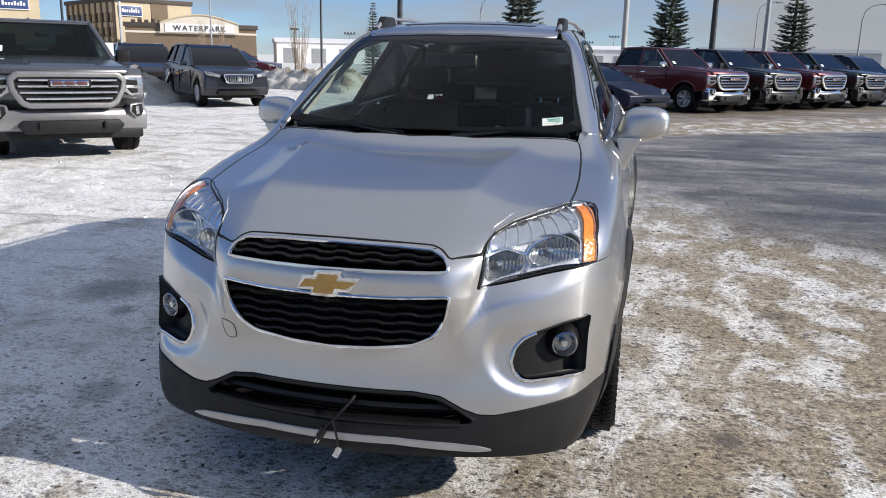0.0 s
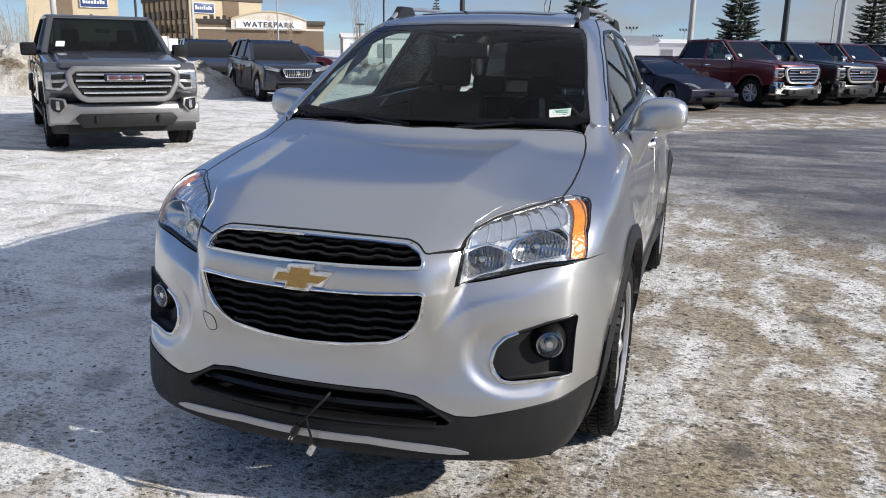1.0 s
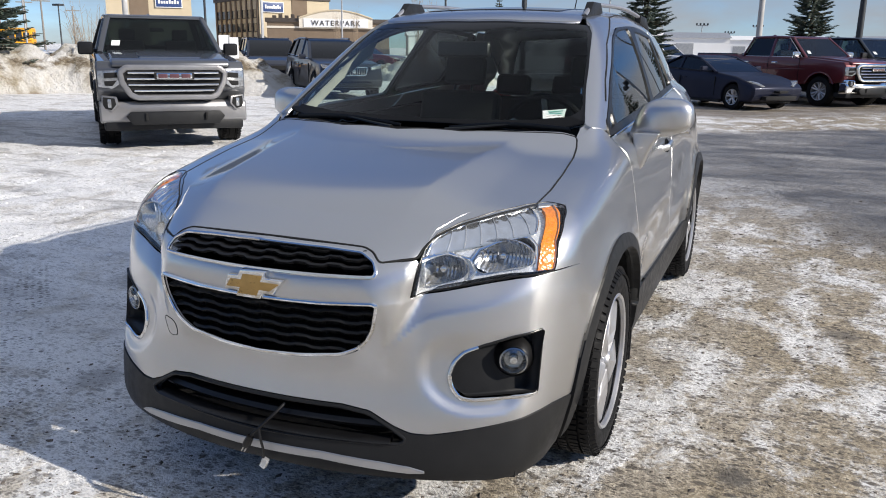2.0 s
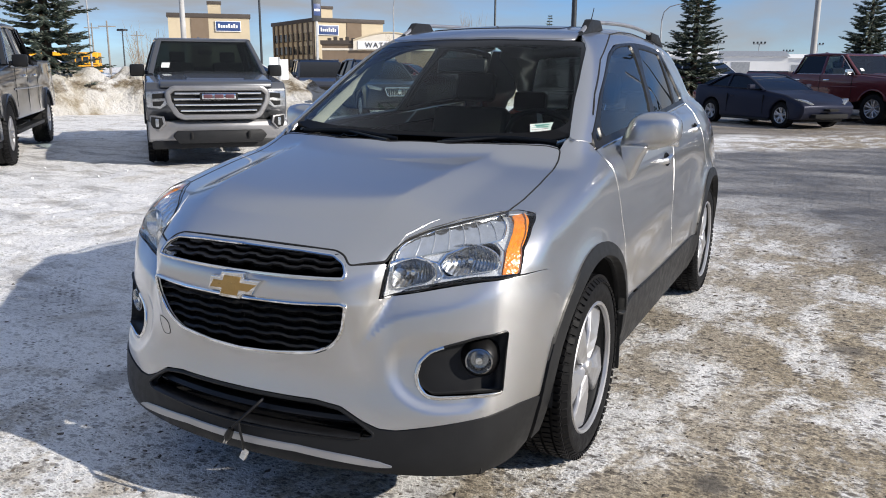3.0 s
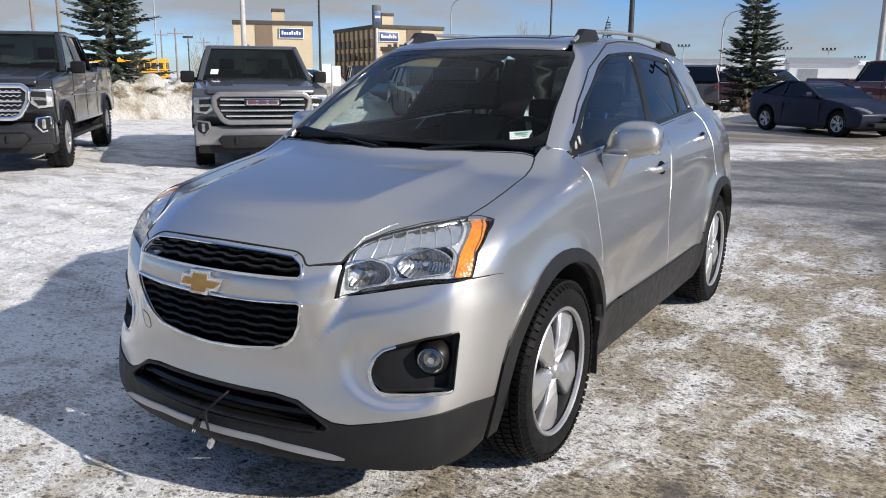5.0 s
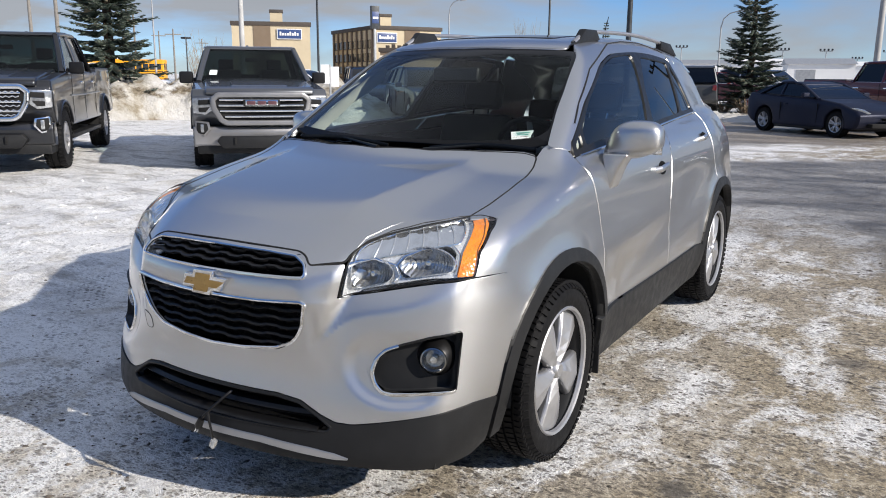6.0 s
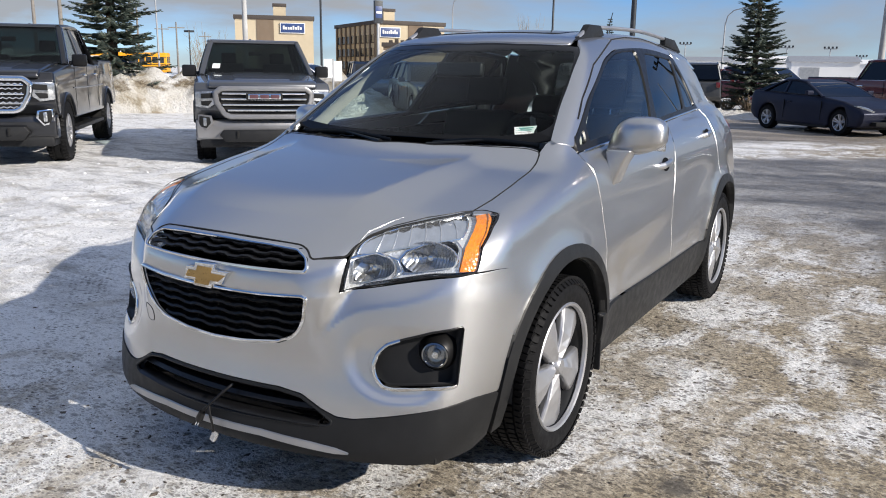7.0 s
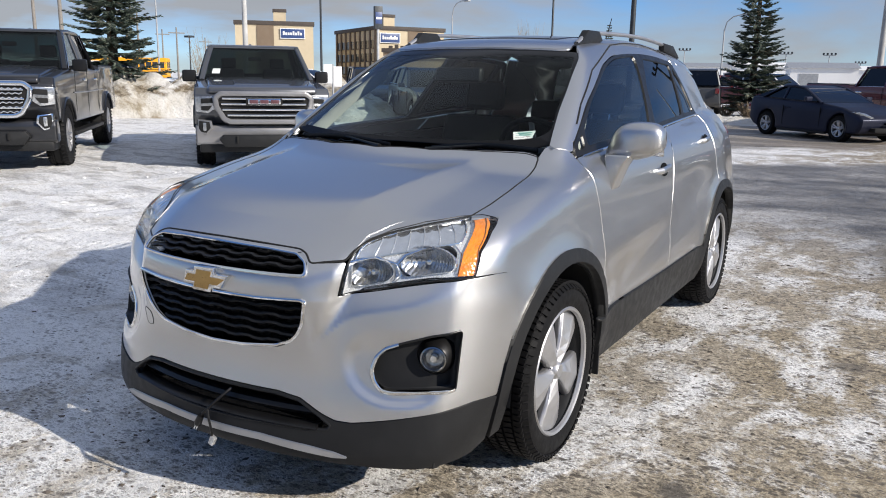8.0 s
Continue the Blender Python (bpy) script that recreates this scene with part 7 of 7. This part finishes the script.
def hotel(m, label, front=15.5, deep=26.0, high=9.6, tower_at=7.6, stripe=(4.2, 7.6), sign_at=(9.0, 13.7), side_windows=True):
    """A flat-roofed stucco hotel block; its front stands along +x from the origin, its depth along +y."""
    house = thing("hotel", label, "building", "hotel blocks", m=m)
    wall = part("wall", box((0, 0, 0), (front, deep, high)), TAN_WALL, house)
    part("parapet", box((-0.25, -0.25, high), (front + 0.25, deep + 0.25, high + 0.8), 0.05), DARK_TRIM, house)
    part("brown_panel", box((stripe[0], -0.12, 0), (stripe[1], 0.02, high - 0.004)), BROWN_WALL, house)
    part("stair_tower", box((tower_at, 2.0, high - 0.5), (tower_at + 2.5, 4.6, high + 2.7)), TAN_WALL, house)
    part("tower_cap", box((tower_at - 0.15, 1.85, high + 2.7), (tower_at + 2.65, 4.75, high + 3.3), 0.04), DARK_TRIM, house)
    board = part("sign_board", box((sign_at[0], -0.35, high - 2.5), (sign_at[1], -0.13, high - 0.7), 0.05), SIGN_BLUE, house, "blue sign board with a white bar")
    part("sign_edge", box((sign_at[0] - 0.12, -0.33, high - 2.62), (sign_at[1] + 0.12, -0.15, high - 0.58), 0.03), SIGN_WHITE, house)
    for k in range(8):
        w = (sign_at[1] - sign_at[0] - 0.8) / 8
        tall = 0.75 if k in (0, 4, 6) else 0.5
        part("sign_bar", box((sign_at[0] + 0.4 + w * k, -0.40, high - 1.9), (sign_at[0] + 0.4 + w * (k + 0.72), -0.345, high - 1.9 + tall), 0.02), SIGN_WHITE, board)
    part("base_course", box((-0.06, -0.06, 0), (front + 0.06, deep + 0.06, 1.0)), BROWN_WALL, house)
    if side_windows:
        for row in range(3):
            for col in range(8):
                y = 1.6 + col * 3.0
                z = 1.6 + row * 2.7
                pane = part("window", box((-0.05, y, z), (0.06, y + 1.7, z + 1.6)), WINDOW_DARK, house)
                part("sill", box((-0.16, y - 0.1, z - 0.14), (-0.02, y + 1.8, z), 0.02), DARK_TRIM, pane)
        for col in range(9):
            part("pilaster", box((-0.28, 0.35 + col * 3.0, 0), (0.02, 0.95 + col * 3.0, high - 0.004), 0.03), BROWN_WALL, house)
    return house


x0, y0 = at_bearing(-45.23, 170)
x1, y1 = at_bearing(-39.98, 170)
hotel(pose(x0, y0, 0, 0, 0, math.degrees(math.atan2(y1 - y0, x1 - x0))), "tan stucco hotel block with a brown panel and blue sign", high=11.0, side_windows=False)
x0, y0 = at_bearing(-35.64, 170)
x1, y1 = at_bearing(-31.20, 170)
hotel(pose(x0, y0, 0, 0, 0, math.degrees(math.atan2(y1 - y0, x1 - x0)) + 24), "tan stucco hotel wing with rows of windows and blue sign", front=15.5, deep=26, high=10.6, tower_at=2.3, stripe=(7.0, 10.4), sign_at=(0.7, 5.0))

# leisure hall with a low arched gable
x0, y0 = at_bearing(-35.2, 147)
x1, y1 = at_bearing(-26.9, 147)
hall_turn = math.degrees(math.atan2(y1 - y0, x1 - x0))
hall = thing("leisure_hall", "brown and cream leisure hall with an arched gable and dark letters", "building", m=pose(x0, y0, 0, 0, 0, hall_turn))
L = math.hypot(x1 - x0, y1 - y0)
part("wall", box((0, 0, 0), (L, 20, 5.5)), BROWN_WALL, hall)
part("cornice", box((-0.3, -0.3, 5.5), (L + 0.3, 20.3, 6.2), 0.05), DARK_TRIM, hall)
part("pale_band", box((-0.08, -0.10, 4.5), (L + 0.08, 0.02, 4.85)), CREAM, hall)
part("base_course", box((-0.06, -0.08, 0), (L + 0.06, 0.02, 1.1)), DARK_TRIM, hall)
a0, a1 = 0.26 * L, 0.86 * L
arch = [(a0, 4.6), (a1, 4.6)] + [(a1 - (a1 - a0) * i / 16, 6.2 + 1.35 * math.sin(math.pi * i / 16)) for i in range(17)]
part("gable", prism(arch, "y", -0.6, 6.0), CREAM, hall, "cream arched gable")
rim_pts = [(a1 - (a1 - a0) * i / 16, -0.62, 6.25 + 1.35 * math.sin(math.pi * i / 16)) for i in range(17)]
part("gable_edge", add_tube(bmesh.new(), rim_pts, 0.16, 6), TAN_WALL, hall)
part("sign_band", box((a0 + 0.8, -0.72, 4.75), (a1 - 0.8, -0.60, 6.15)), SIGN_WHITE, hall)
text = bpy.data.curves.new("letters", "FONT")
text.body, text.size, text.extrude, text.align_x = "WATERPARK", 1.25, 0.04, "CENTER"
text.space_character = 1.25
text_ob = new("letters", text)
deps = bpy.context.evaluated_depsgraph_get()
letters_mesh = bpy.data.meshes.new_from_object(text_ob.evaluated_get(deps))
bpy.data.objects.remove(text_ob)
sign_text = part("letters", letters_mesh, LETTER, hall, "dark letters spelling WATERPARK")
sign_text.matrix_local = Matrix.Translation(((a0 + a1) / 2, -0.78, 5.0)) @ Matrix.Rotation(radians(90), 4, "X")
for k in range(5):
    part("rooftop_unit", box((L * (0.04 + 0.05 * k), 2, 6.2), (L * (0.07 + 0.05 * k), 3.5, 6.7 + 0.2 * (k % 2)), 0.03), DARK_TRIM, hall)

# long white sheds on the horizon
for k, (bearing, metres, long_, high) in enumerate(((-22.5, 150, 16, 3.6), (-13.0, 180, 26, 4.2), (-8.6, 150, 14, 3.8), (-5.9, 130, 9, 3.4), (-2.5, 190, 30, 4.0), (9.0, 210, 40, 4.4), (-56.0, 190, 30, 4.0), (-63, 170, 26, 4.5))):
    x, y = at_bearing(bearing, metres)
    shed = thing("white_shed", "long low white shed far beyond the lot", "building", "far sheds", m=pose(x, y, 0, 0, 0, -bearing + 6))
    part("wall", box((-long_ / 2, 0, 0), (long_ / 2, 10, high)), WHITE_WALL, shed)
    part("roof", prism([(-0.3, high), (10.3, high), (5, high + 0.9)], "x", -long_ / 2 - 0.3, long_ / 2 + 0.3), ASPHALT_GREY if k % 2 else WHITE_WALL, shed)
    for c in range(int(long_ / 5)):
        part("bay_door", box((-long_ / 2 + 1.2 + c * 5, -0.05, 0), (-long_ / 2 + 3.8 + c * 5, 0.05, 2.6)), ASPHALT_GREY, shed)

# ---- school bus ----
def school_bus(m):
    bus = thing("school_bus", "yellow school bus with a row of dark windows", "bus", m=m)
    part("body", box((0, -1.2, 0.75), (9.6, 1.2, 3.05), 0.16, 4), BUS_YELLOW, bus)
    part("nose", box((-1.4, -1.1, 0.75), (0.15, 1.1, 1.75), 0.2, 4), BUS_YELLOW, bus)
    for s in (-1, 1):
        for k in range(12):
            part("side_window", box((0.55 + k * 0.74, s * 1.2 - 0.02, 1.85), (1.15 + k * 0.74, s * 1.2 + 0.02, 2.55), 0.01), WINDOW_DARK, bus)
        for z in (1.25, 1.62):
            part("rub_rail", box((0.1, s * 1.2 - 0.03, z), (9.5, s * 1.2 + 0.03, z + 0.07), 0.01), BLACK, bus)
    for y in (-0.55, 0.55):
        part("rear_window", box((9.58, y - 0.42, 1.85), (9.62, y + 0.42, 2.6), 0.01), WINDOW_DARK, bus)
    part("rear_bumper", box((9.5, -1.2, 0.55), (9.75, 1.2, 0.85), 0.03), BLACK, bus)
    for x in (0.0, 7.0):
        for s in (-1, 1):
            road_wheel(bus, Matrix.Translation((x, s * 1.05, 0.48)) @ Matrix.Rotation(radians(90 * s), 4, "Z"), 0.48, 0.27, 0.28, 6, "dark")
    return bus


bx, by = at_bearing(-49.6, 104)
ux, uy = math.cos(radians(40)), math.sin(radians(40))
school_bus(pose(bx - 9.6 * ux, by - 9.6 * uy, 0, 0, 0, 40))

# ---- trees ----
def spruce(place, high, spread, seed, label):
    """A spruce: trunk, drooping limbs in whorls, and small sprays of needles along each limb."""
    rng = np.random.default_rng(seed)
    tree = thing("spruce_tree", label, "tree", m=pose(place[0], place[1], -0.05, 0, 0, rng.uniform(0, 360)))
    part("trunk", add_tube(bmesh.new(), [(0, 0, 0), (0.02, 0.01, high * 0.5), (0, 0, high)], [high * 0.022, high * 0.014, 0.01], 10), BARK, tree)
    limbs = bmesh.new()
    verts, faces = [], []
    z = high * 0.06
    while z < high * 0.985:
        reach = spread * (1 - z / high) ** 0.85 * (0.75 + 0.25 * rng.random()) + 0.07
        count = int(5 + 5 * (1 - z / high)) + rng.integers(0, 3)
        turn = rng.uniform(0, 6.28)
        for k in range(count):
            if rng.random() < 0.08:
                continue
            a = turn + 6.283 * k / count + rng.normal(0, 0.16)
            ln = reach * rng.uniform(0.68, 1.12)
            lift = 0.55 * (z / high) - 0.22 + rng.normal(0, 0.07)
            c, s = math.cos(a), math.sin(a)

            def on(t):
                return np.array([c * ln * t, s * ln * t, z + ln * (lift * t + 0.16 * t * t)])
            add_tube(limbs, [on(0), on(0.5), on(1)], [0.012 + 0.006 * ln, 0.008, 0.003], 4)
            sprays = max(6, int(ln * 17))
            for j in range(sprays):
                t = 0.12 + 0.88 * (j + rng.random() * 0.6) / sprays
                p = on(min(t, 1.0))
                for sd in (-1, 1):
                    wlen = (0.10 + 0.26 * (1 - t) * min(1, ln)) * rng.uniform(0.75, 1.3) * (0.7 + 0.3 * spread)
                    ang = a + sd * rng.uniform(0.5, 1.05)
                    d = np.array([math.cos(ang), math.sin(ang), rng.uniform(-0.34, 0.08)])
                    n = np.array([-d[1], d[0], 0]) * wlen * 0.17
                    up_ = np.array([0, 0, wlen * 0.10])
                    q = p + d * wlen
                    m_ = p + d * wlen * 0.5
                    k0 = len(verts)
                    verts.extend([p, m_ + n + up_ * 0.3, q, m_ - n + up_ * 0.3, m_ - up_ * 1.6])
                    faces.extend([(k0, k0 + 1, k0 + 2), (k0, k0 + 2, k0 + 3), (k0, k0 + 2, k0 + 4)])
        z += (0.16 + 0.09 * rng.random()) * (0.6 + 0.06 * high)
    tagged(part("branchwork", limbs, BARK, tree), kind="stuff")
    me_ = bpy.data.meshes.new("crown")
    me_.from_pydata([tuple(v) for v in verts], [], faces)
    part("crown", me_, NEEDLES, tree, "blue-green needles with gaps")
    return tree


spruce(at_bearing(-53.0, 29.0), 8.5, 2.1, 51, "blue-green spruce behind the snow bank")
spruce(at_bearing(-10.1, 36.0), 7.2, 1.75, 52, "blue-green spruce on a bed of snow and twigs")
spruce((2.15, 39.5), 6.6, 1.8, 53, "blue-green spruce behind the parked pickups")
spruce((8.6, 43.5), 7.0, 1.6, 54, "slim blue-green spruce behind the parked pickups")
spruce((-18.2, 53.8), 5.3, 1.1, 55, "small spruce far behind the lot")


def bare_shrub(place, high, seed, label, spread=0.16, stems=26):
    rng = np.random.default_rng(seed)
    bm = bmesh.new()
    for _ in range(stems):
        a, r = rng.uniform(0, 6.28), rng.uniform(0, 0.25)
        lean = rng.uniform(0.2, 1) * spread
        h = high * rng.uniform(0.55, 1.0)
        b0 = np.array([r * math.cos(a), r * math.sin(a), 0])
        tip = b0 + np.array([math.cos(a) * lean * h, math.sin(a) * lean * h, h])
        add_tube(bm, [b0, (b0 + tip) / 2 + rng.normal(0, 0.04, 3), tip], [0.016, 0.010, 0.003], 4)
        for _ in range(9):
            t = rng.uniform(0.3, 0.95)
            p = b0 + (tip - b0) * t
            d = np.array([rng.normal(0, 0.25), rng.normal(0, 0.25), rng.uniform(0.3, 0.7)]) * high * 0.14
            add_tube(bm, [p, p + d], [0.006, 0.002], 3)
    bush = thing("bare_shrub", label, "shrub", m=pose(place[0], place[1], 0))
    tagged(part("brush", bm, TWIG, bush, "pale leafless stems"), kind="stuff")
    return bush


bare_shrub((-17.1, 38.1), 4.6, 61, "leafless upright shrub with pale stems")
bare_shrub(at_bearing(-47.0, 34), 3.2, 62, "leafless shrub behind the snow bank", 0.3)
bare_shrub(at_bearing(-10.2, 35.2), 0.7, 63, "low reddish twigs below a spruce", 0.9, 60)
bare_shrub(at_bearing(-11.6, 35.8), 0.6, 64, "low reddish twigs below a spruce", 0.9, 50)
bare_shrub(at_bearing(-30.5, 120), 7.0, 65, "leafless poplar far behind the lot", 0.12, 30)
bare_shrub((-60.0, 108.0), 8.0, 66, "leafless poplar before the leisure hall", 0.10, 30)


# ---- poles and lamps ----
def pole(place, high, radius, mat, label, lamp="", name="light_pole", turn=0.0, lean=(0, 0)):
    """A tapered post; lamp: arm, flood, box or nothing."""
    post = thing(name, label, "pole", m=pose(place[0], place[1], 0, lean[0], lean[1], turn))
    part("post", add_lathe(bmesh.new(), [(radius * 1.5, 0), (radius * 1.5, 0.25), (radius, 0.3), (radius * 0.62, high), (0, high)], "z", 12), mat, post)
    if lamp == "arm":
        pts = [(0, 0, high - 0.1), (0.12, 0, high + 0.45), (0.5, 0, high + 0.8), (1.1, 0, high + 0.95), (1.5, 0, high + 0.95)]
        arm = part("arm", add_tube(bmesh.new(), pts, radius * 0.5, 8), mat, post)
        part("lamp_head", box((1.4, -0.12, high + 0.86), (2.0, 0.12, high + 0.99), 0.05), ASPHALT_GREY, arm)
    if lamp == "flood":
        bar = part("cross_bar", box((-1.1, -0.05, high - 0.1), (1.1, 0.05, high + 0.05), 0.02), mat, post)
        for k in range(4):
            part("flood_lamp", box((-1.2 + 0.68 * k, -0.3, high + 0.05), (-0.84 + 0.68 * k, 0.12, high + 0.42), 0.08), DARK_POLE, bar)
    if lamp == "box":
        part("lamp_head", box((-0.35, -0.25, high - 0.02), (0.35, 0.25, high + 0.14), 0.04), DARK_POLE, post)
    if lamp == "camera":
        arm = part("bracket", box((0, -0.05, high * 0.60), (0.55, 0.05, high * 0.60 + 0.10), 0.02), DARK_POLE, post)
        part("flood_lamp", box((0.25, -0.14, high * 0.60 - 0.22), (0.6, 0.14, high * 0.60 + 0.02), 0.06), DARK_POLE, arm)
        part("flood_lamp", box((0.0, -0.14, high * 0.60 + 0.1), (0.34, 0.14, high * 0.60 + 0.34), 0.06), DARK_POLE, arm)
    return post


pole(at_bearing(-44.57, 42), 9.0, 0.15, CONCRETE, "pale concrete light pole behind the pickups", "flood", lean=(0, 0))
pole(at_bearing(-39.48, 58), 11.0, 0.09, DARK_POLE, "dark metal light pole beyond the lot", "box")
pole((-16.6, 40.0), 10.0, 0.07, DARK_POLE, "slim dark light pole beyond the lot", "box")
pole(at_bearing(-18.08, 46), 10.5, 0.17, DARK_POLE, "dark wooden utility pole with an arm lamp", "arm", turn=10)
pole((0.07, 34.9), 9.5, 0.14, CONCRETE, "pale light pole behind the parked pickups", "arm", turn=20)
pole((4.1, 37.8), 9.5, 0.15, DARK_POLE, "dark wooden utility pole behind the parked pickups", "flood")
pole((6.2, 36.0), 8.5, 0.12, ASPHALT_GREY, "grey light pole with floodlights on a bracket", "camera")
for bearing, metres, high, turn in ((-50.2, 62, 7.2, 150), (-30.4, 64, 6.1, -20), (-12.15, 60, 4.9, 0), (-59.5, 60, 7.0, 170), (12.4, 62, 4.6, 10), (6.4, 74, 5.6, 10)):
    pole(at_bearing(bearing, metres), high, 0.075, ASPHALT_GREY, "grey curved street lamp beyond the lot", "arm", "street_lamp", turn)
for bearing, metres, high in ((-48.2, 70, 4.2), (-24.7, 78, 3.7)):
    pole(at_bearing(bearing, metres), high, 0.07, DARK_POLE, "short dark lamp post beyond the lot", "box", "lamp_post")
for bearing, metres, high in ((-14.56, 170, 7.2), (-8.24, 170, 6.6), (-5.7, 170, 6.4), (-3.9, 210, 5.8), (-2.2, 200, 7.0), (-20.5, 180, 6.0), (-18.9, 220, 5.6), (0.3, 210, 6.0)):
    pole(at_bearing(bearing, metres), high, 0.13, ASPHALT_GREY, "floodlight mast far beyond the lot", "flood", "floodlight_mast", -bearing)
for bearing, metres, high in ((-49.0, 130, 8.0), (-49.9, 150, 8.6), (-47.2, 170, 8.2), (-51.4, 110, 8.6), (-55.9, 60, 8.6), (-57.4, 70, 9.0)):
    p_ = pole(at_bearing(bearing, metres), high, 0.16, POLE_WOOD, "wooden utility pole with a cross-arm", "", "utility_pole", -bearing)
    part("cross_arm", box((-1.2, -0.07, high - 0.9), (1.2, 0.07, high - 0.75), 0.02), POLE_WOOD, p_)

# tall pole sign before the hotel
sx, sy = at_bearing(-35.55, 118)
tall_sign = thing("pole_sign", "tall dark pole sign with a blue panel", "sign", m=pose(sx, sy, 0, 0, 0, 55))
part("post", box((-0.16, -0.14, 0), (0.16, 0.14, 10.6), 0.04), ASPHALT_GREY, tall_sign)
part("panel", box((-0.6, -0.3, 7.9), (0.6, 0.3, 11.0), 0.05), DARK_POLE, tall_sign)
part("blue_panel", box((-0.5, -0.33, 8.6), (0.5, -0.29, 10.2), 0.02), SIGN_BLUE, tall_sign)
part("white_bar", box((-0.4, -0.36, 9.2), (0.4, -0.32, 9.5), 0.01), SIGN_WHITE, tall_sign)

# two white boards on one post
wx, wy = at_bearing(-38.7, 25.0)
boards = thing("parking_sign", "two blank white sign boards on a steel post", "sign", m=pose(wx, wy, 0, 0, 0, 38))
part("post", add_tube(bmesh.new(), [(0, 0, 0), (0, 0, 1.72)], 0.03, 8), ASPHALT_GREY, boards)
part("board", box((-0.28, -0.03, 1.15), (-0.02, -0.01, 1.72), 0.005), SIGN_WHITE, boards)
part("board", box((0.02, 0.01, 1.06), (0.27, 0.03, 1.66), 0.005), SIGN_WHITE, boards)

# flat red trailer beyond the bank
tx, ty = at_bearing(-38.4, 36)
trailer = thing("red_trailer", "low red flatbed trailer behind the snow bank", "trailer", m=pose(tx, ty, 0, 0, 0, 40))
part("deck", box((-2.2, -1.0, 0.62), (2.2, 1.0, 0.78), 0.03), PAINT_RED, trailer)
for k in range(5):
    for s in (-1, 1):
        part("stake", box((-2.1 + 1.02 * k, s * 0.98 - 0.03, 0.7), (-2.02 + 1.02 * k, s * 0.98 + 0.03, 1.15), 0.01), PAINT_RED, trailer)
for s in (-1, 1):
    part("side_rail", box((-2.2, s * 0.98 - 0.02, 1.08), (2.2, s * 0.98 + 0.02, 1.16), 0.01), PAINT_RED, trailer)
    for x in (-0.45, 0.45):
        road_wheel(trailer, Matrix.Translation((x, s * 0.85, 0.33)) @ Matrix.Rotation(radians(90 * s), 4, "Z"), 0.33, 0.2, 0.21, 5, "dark")
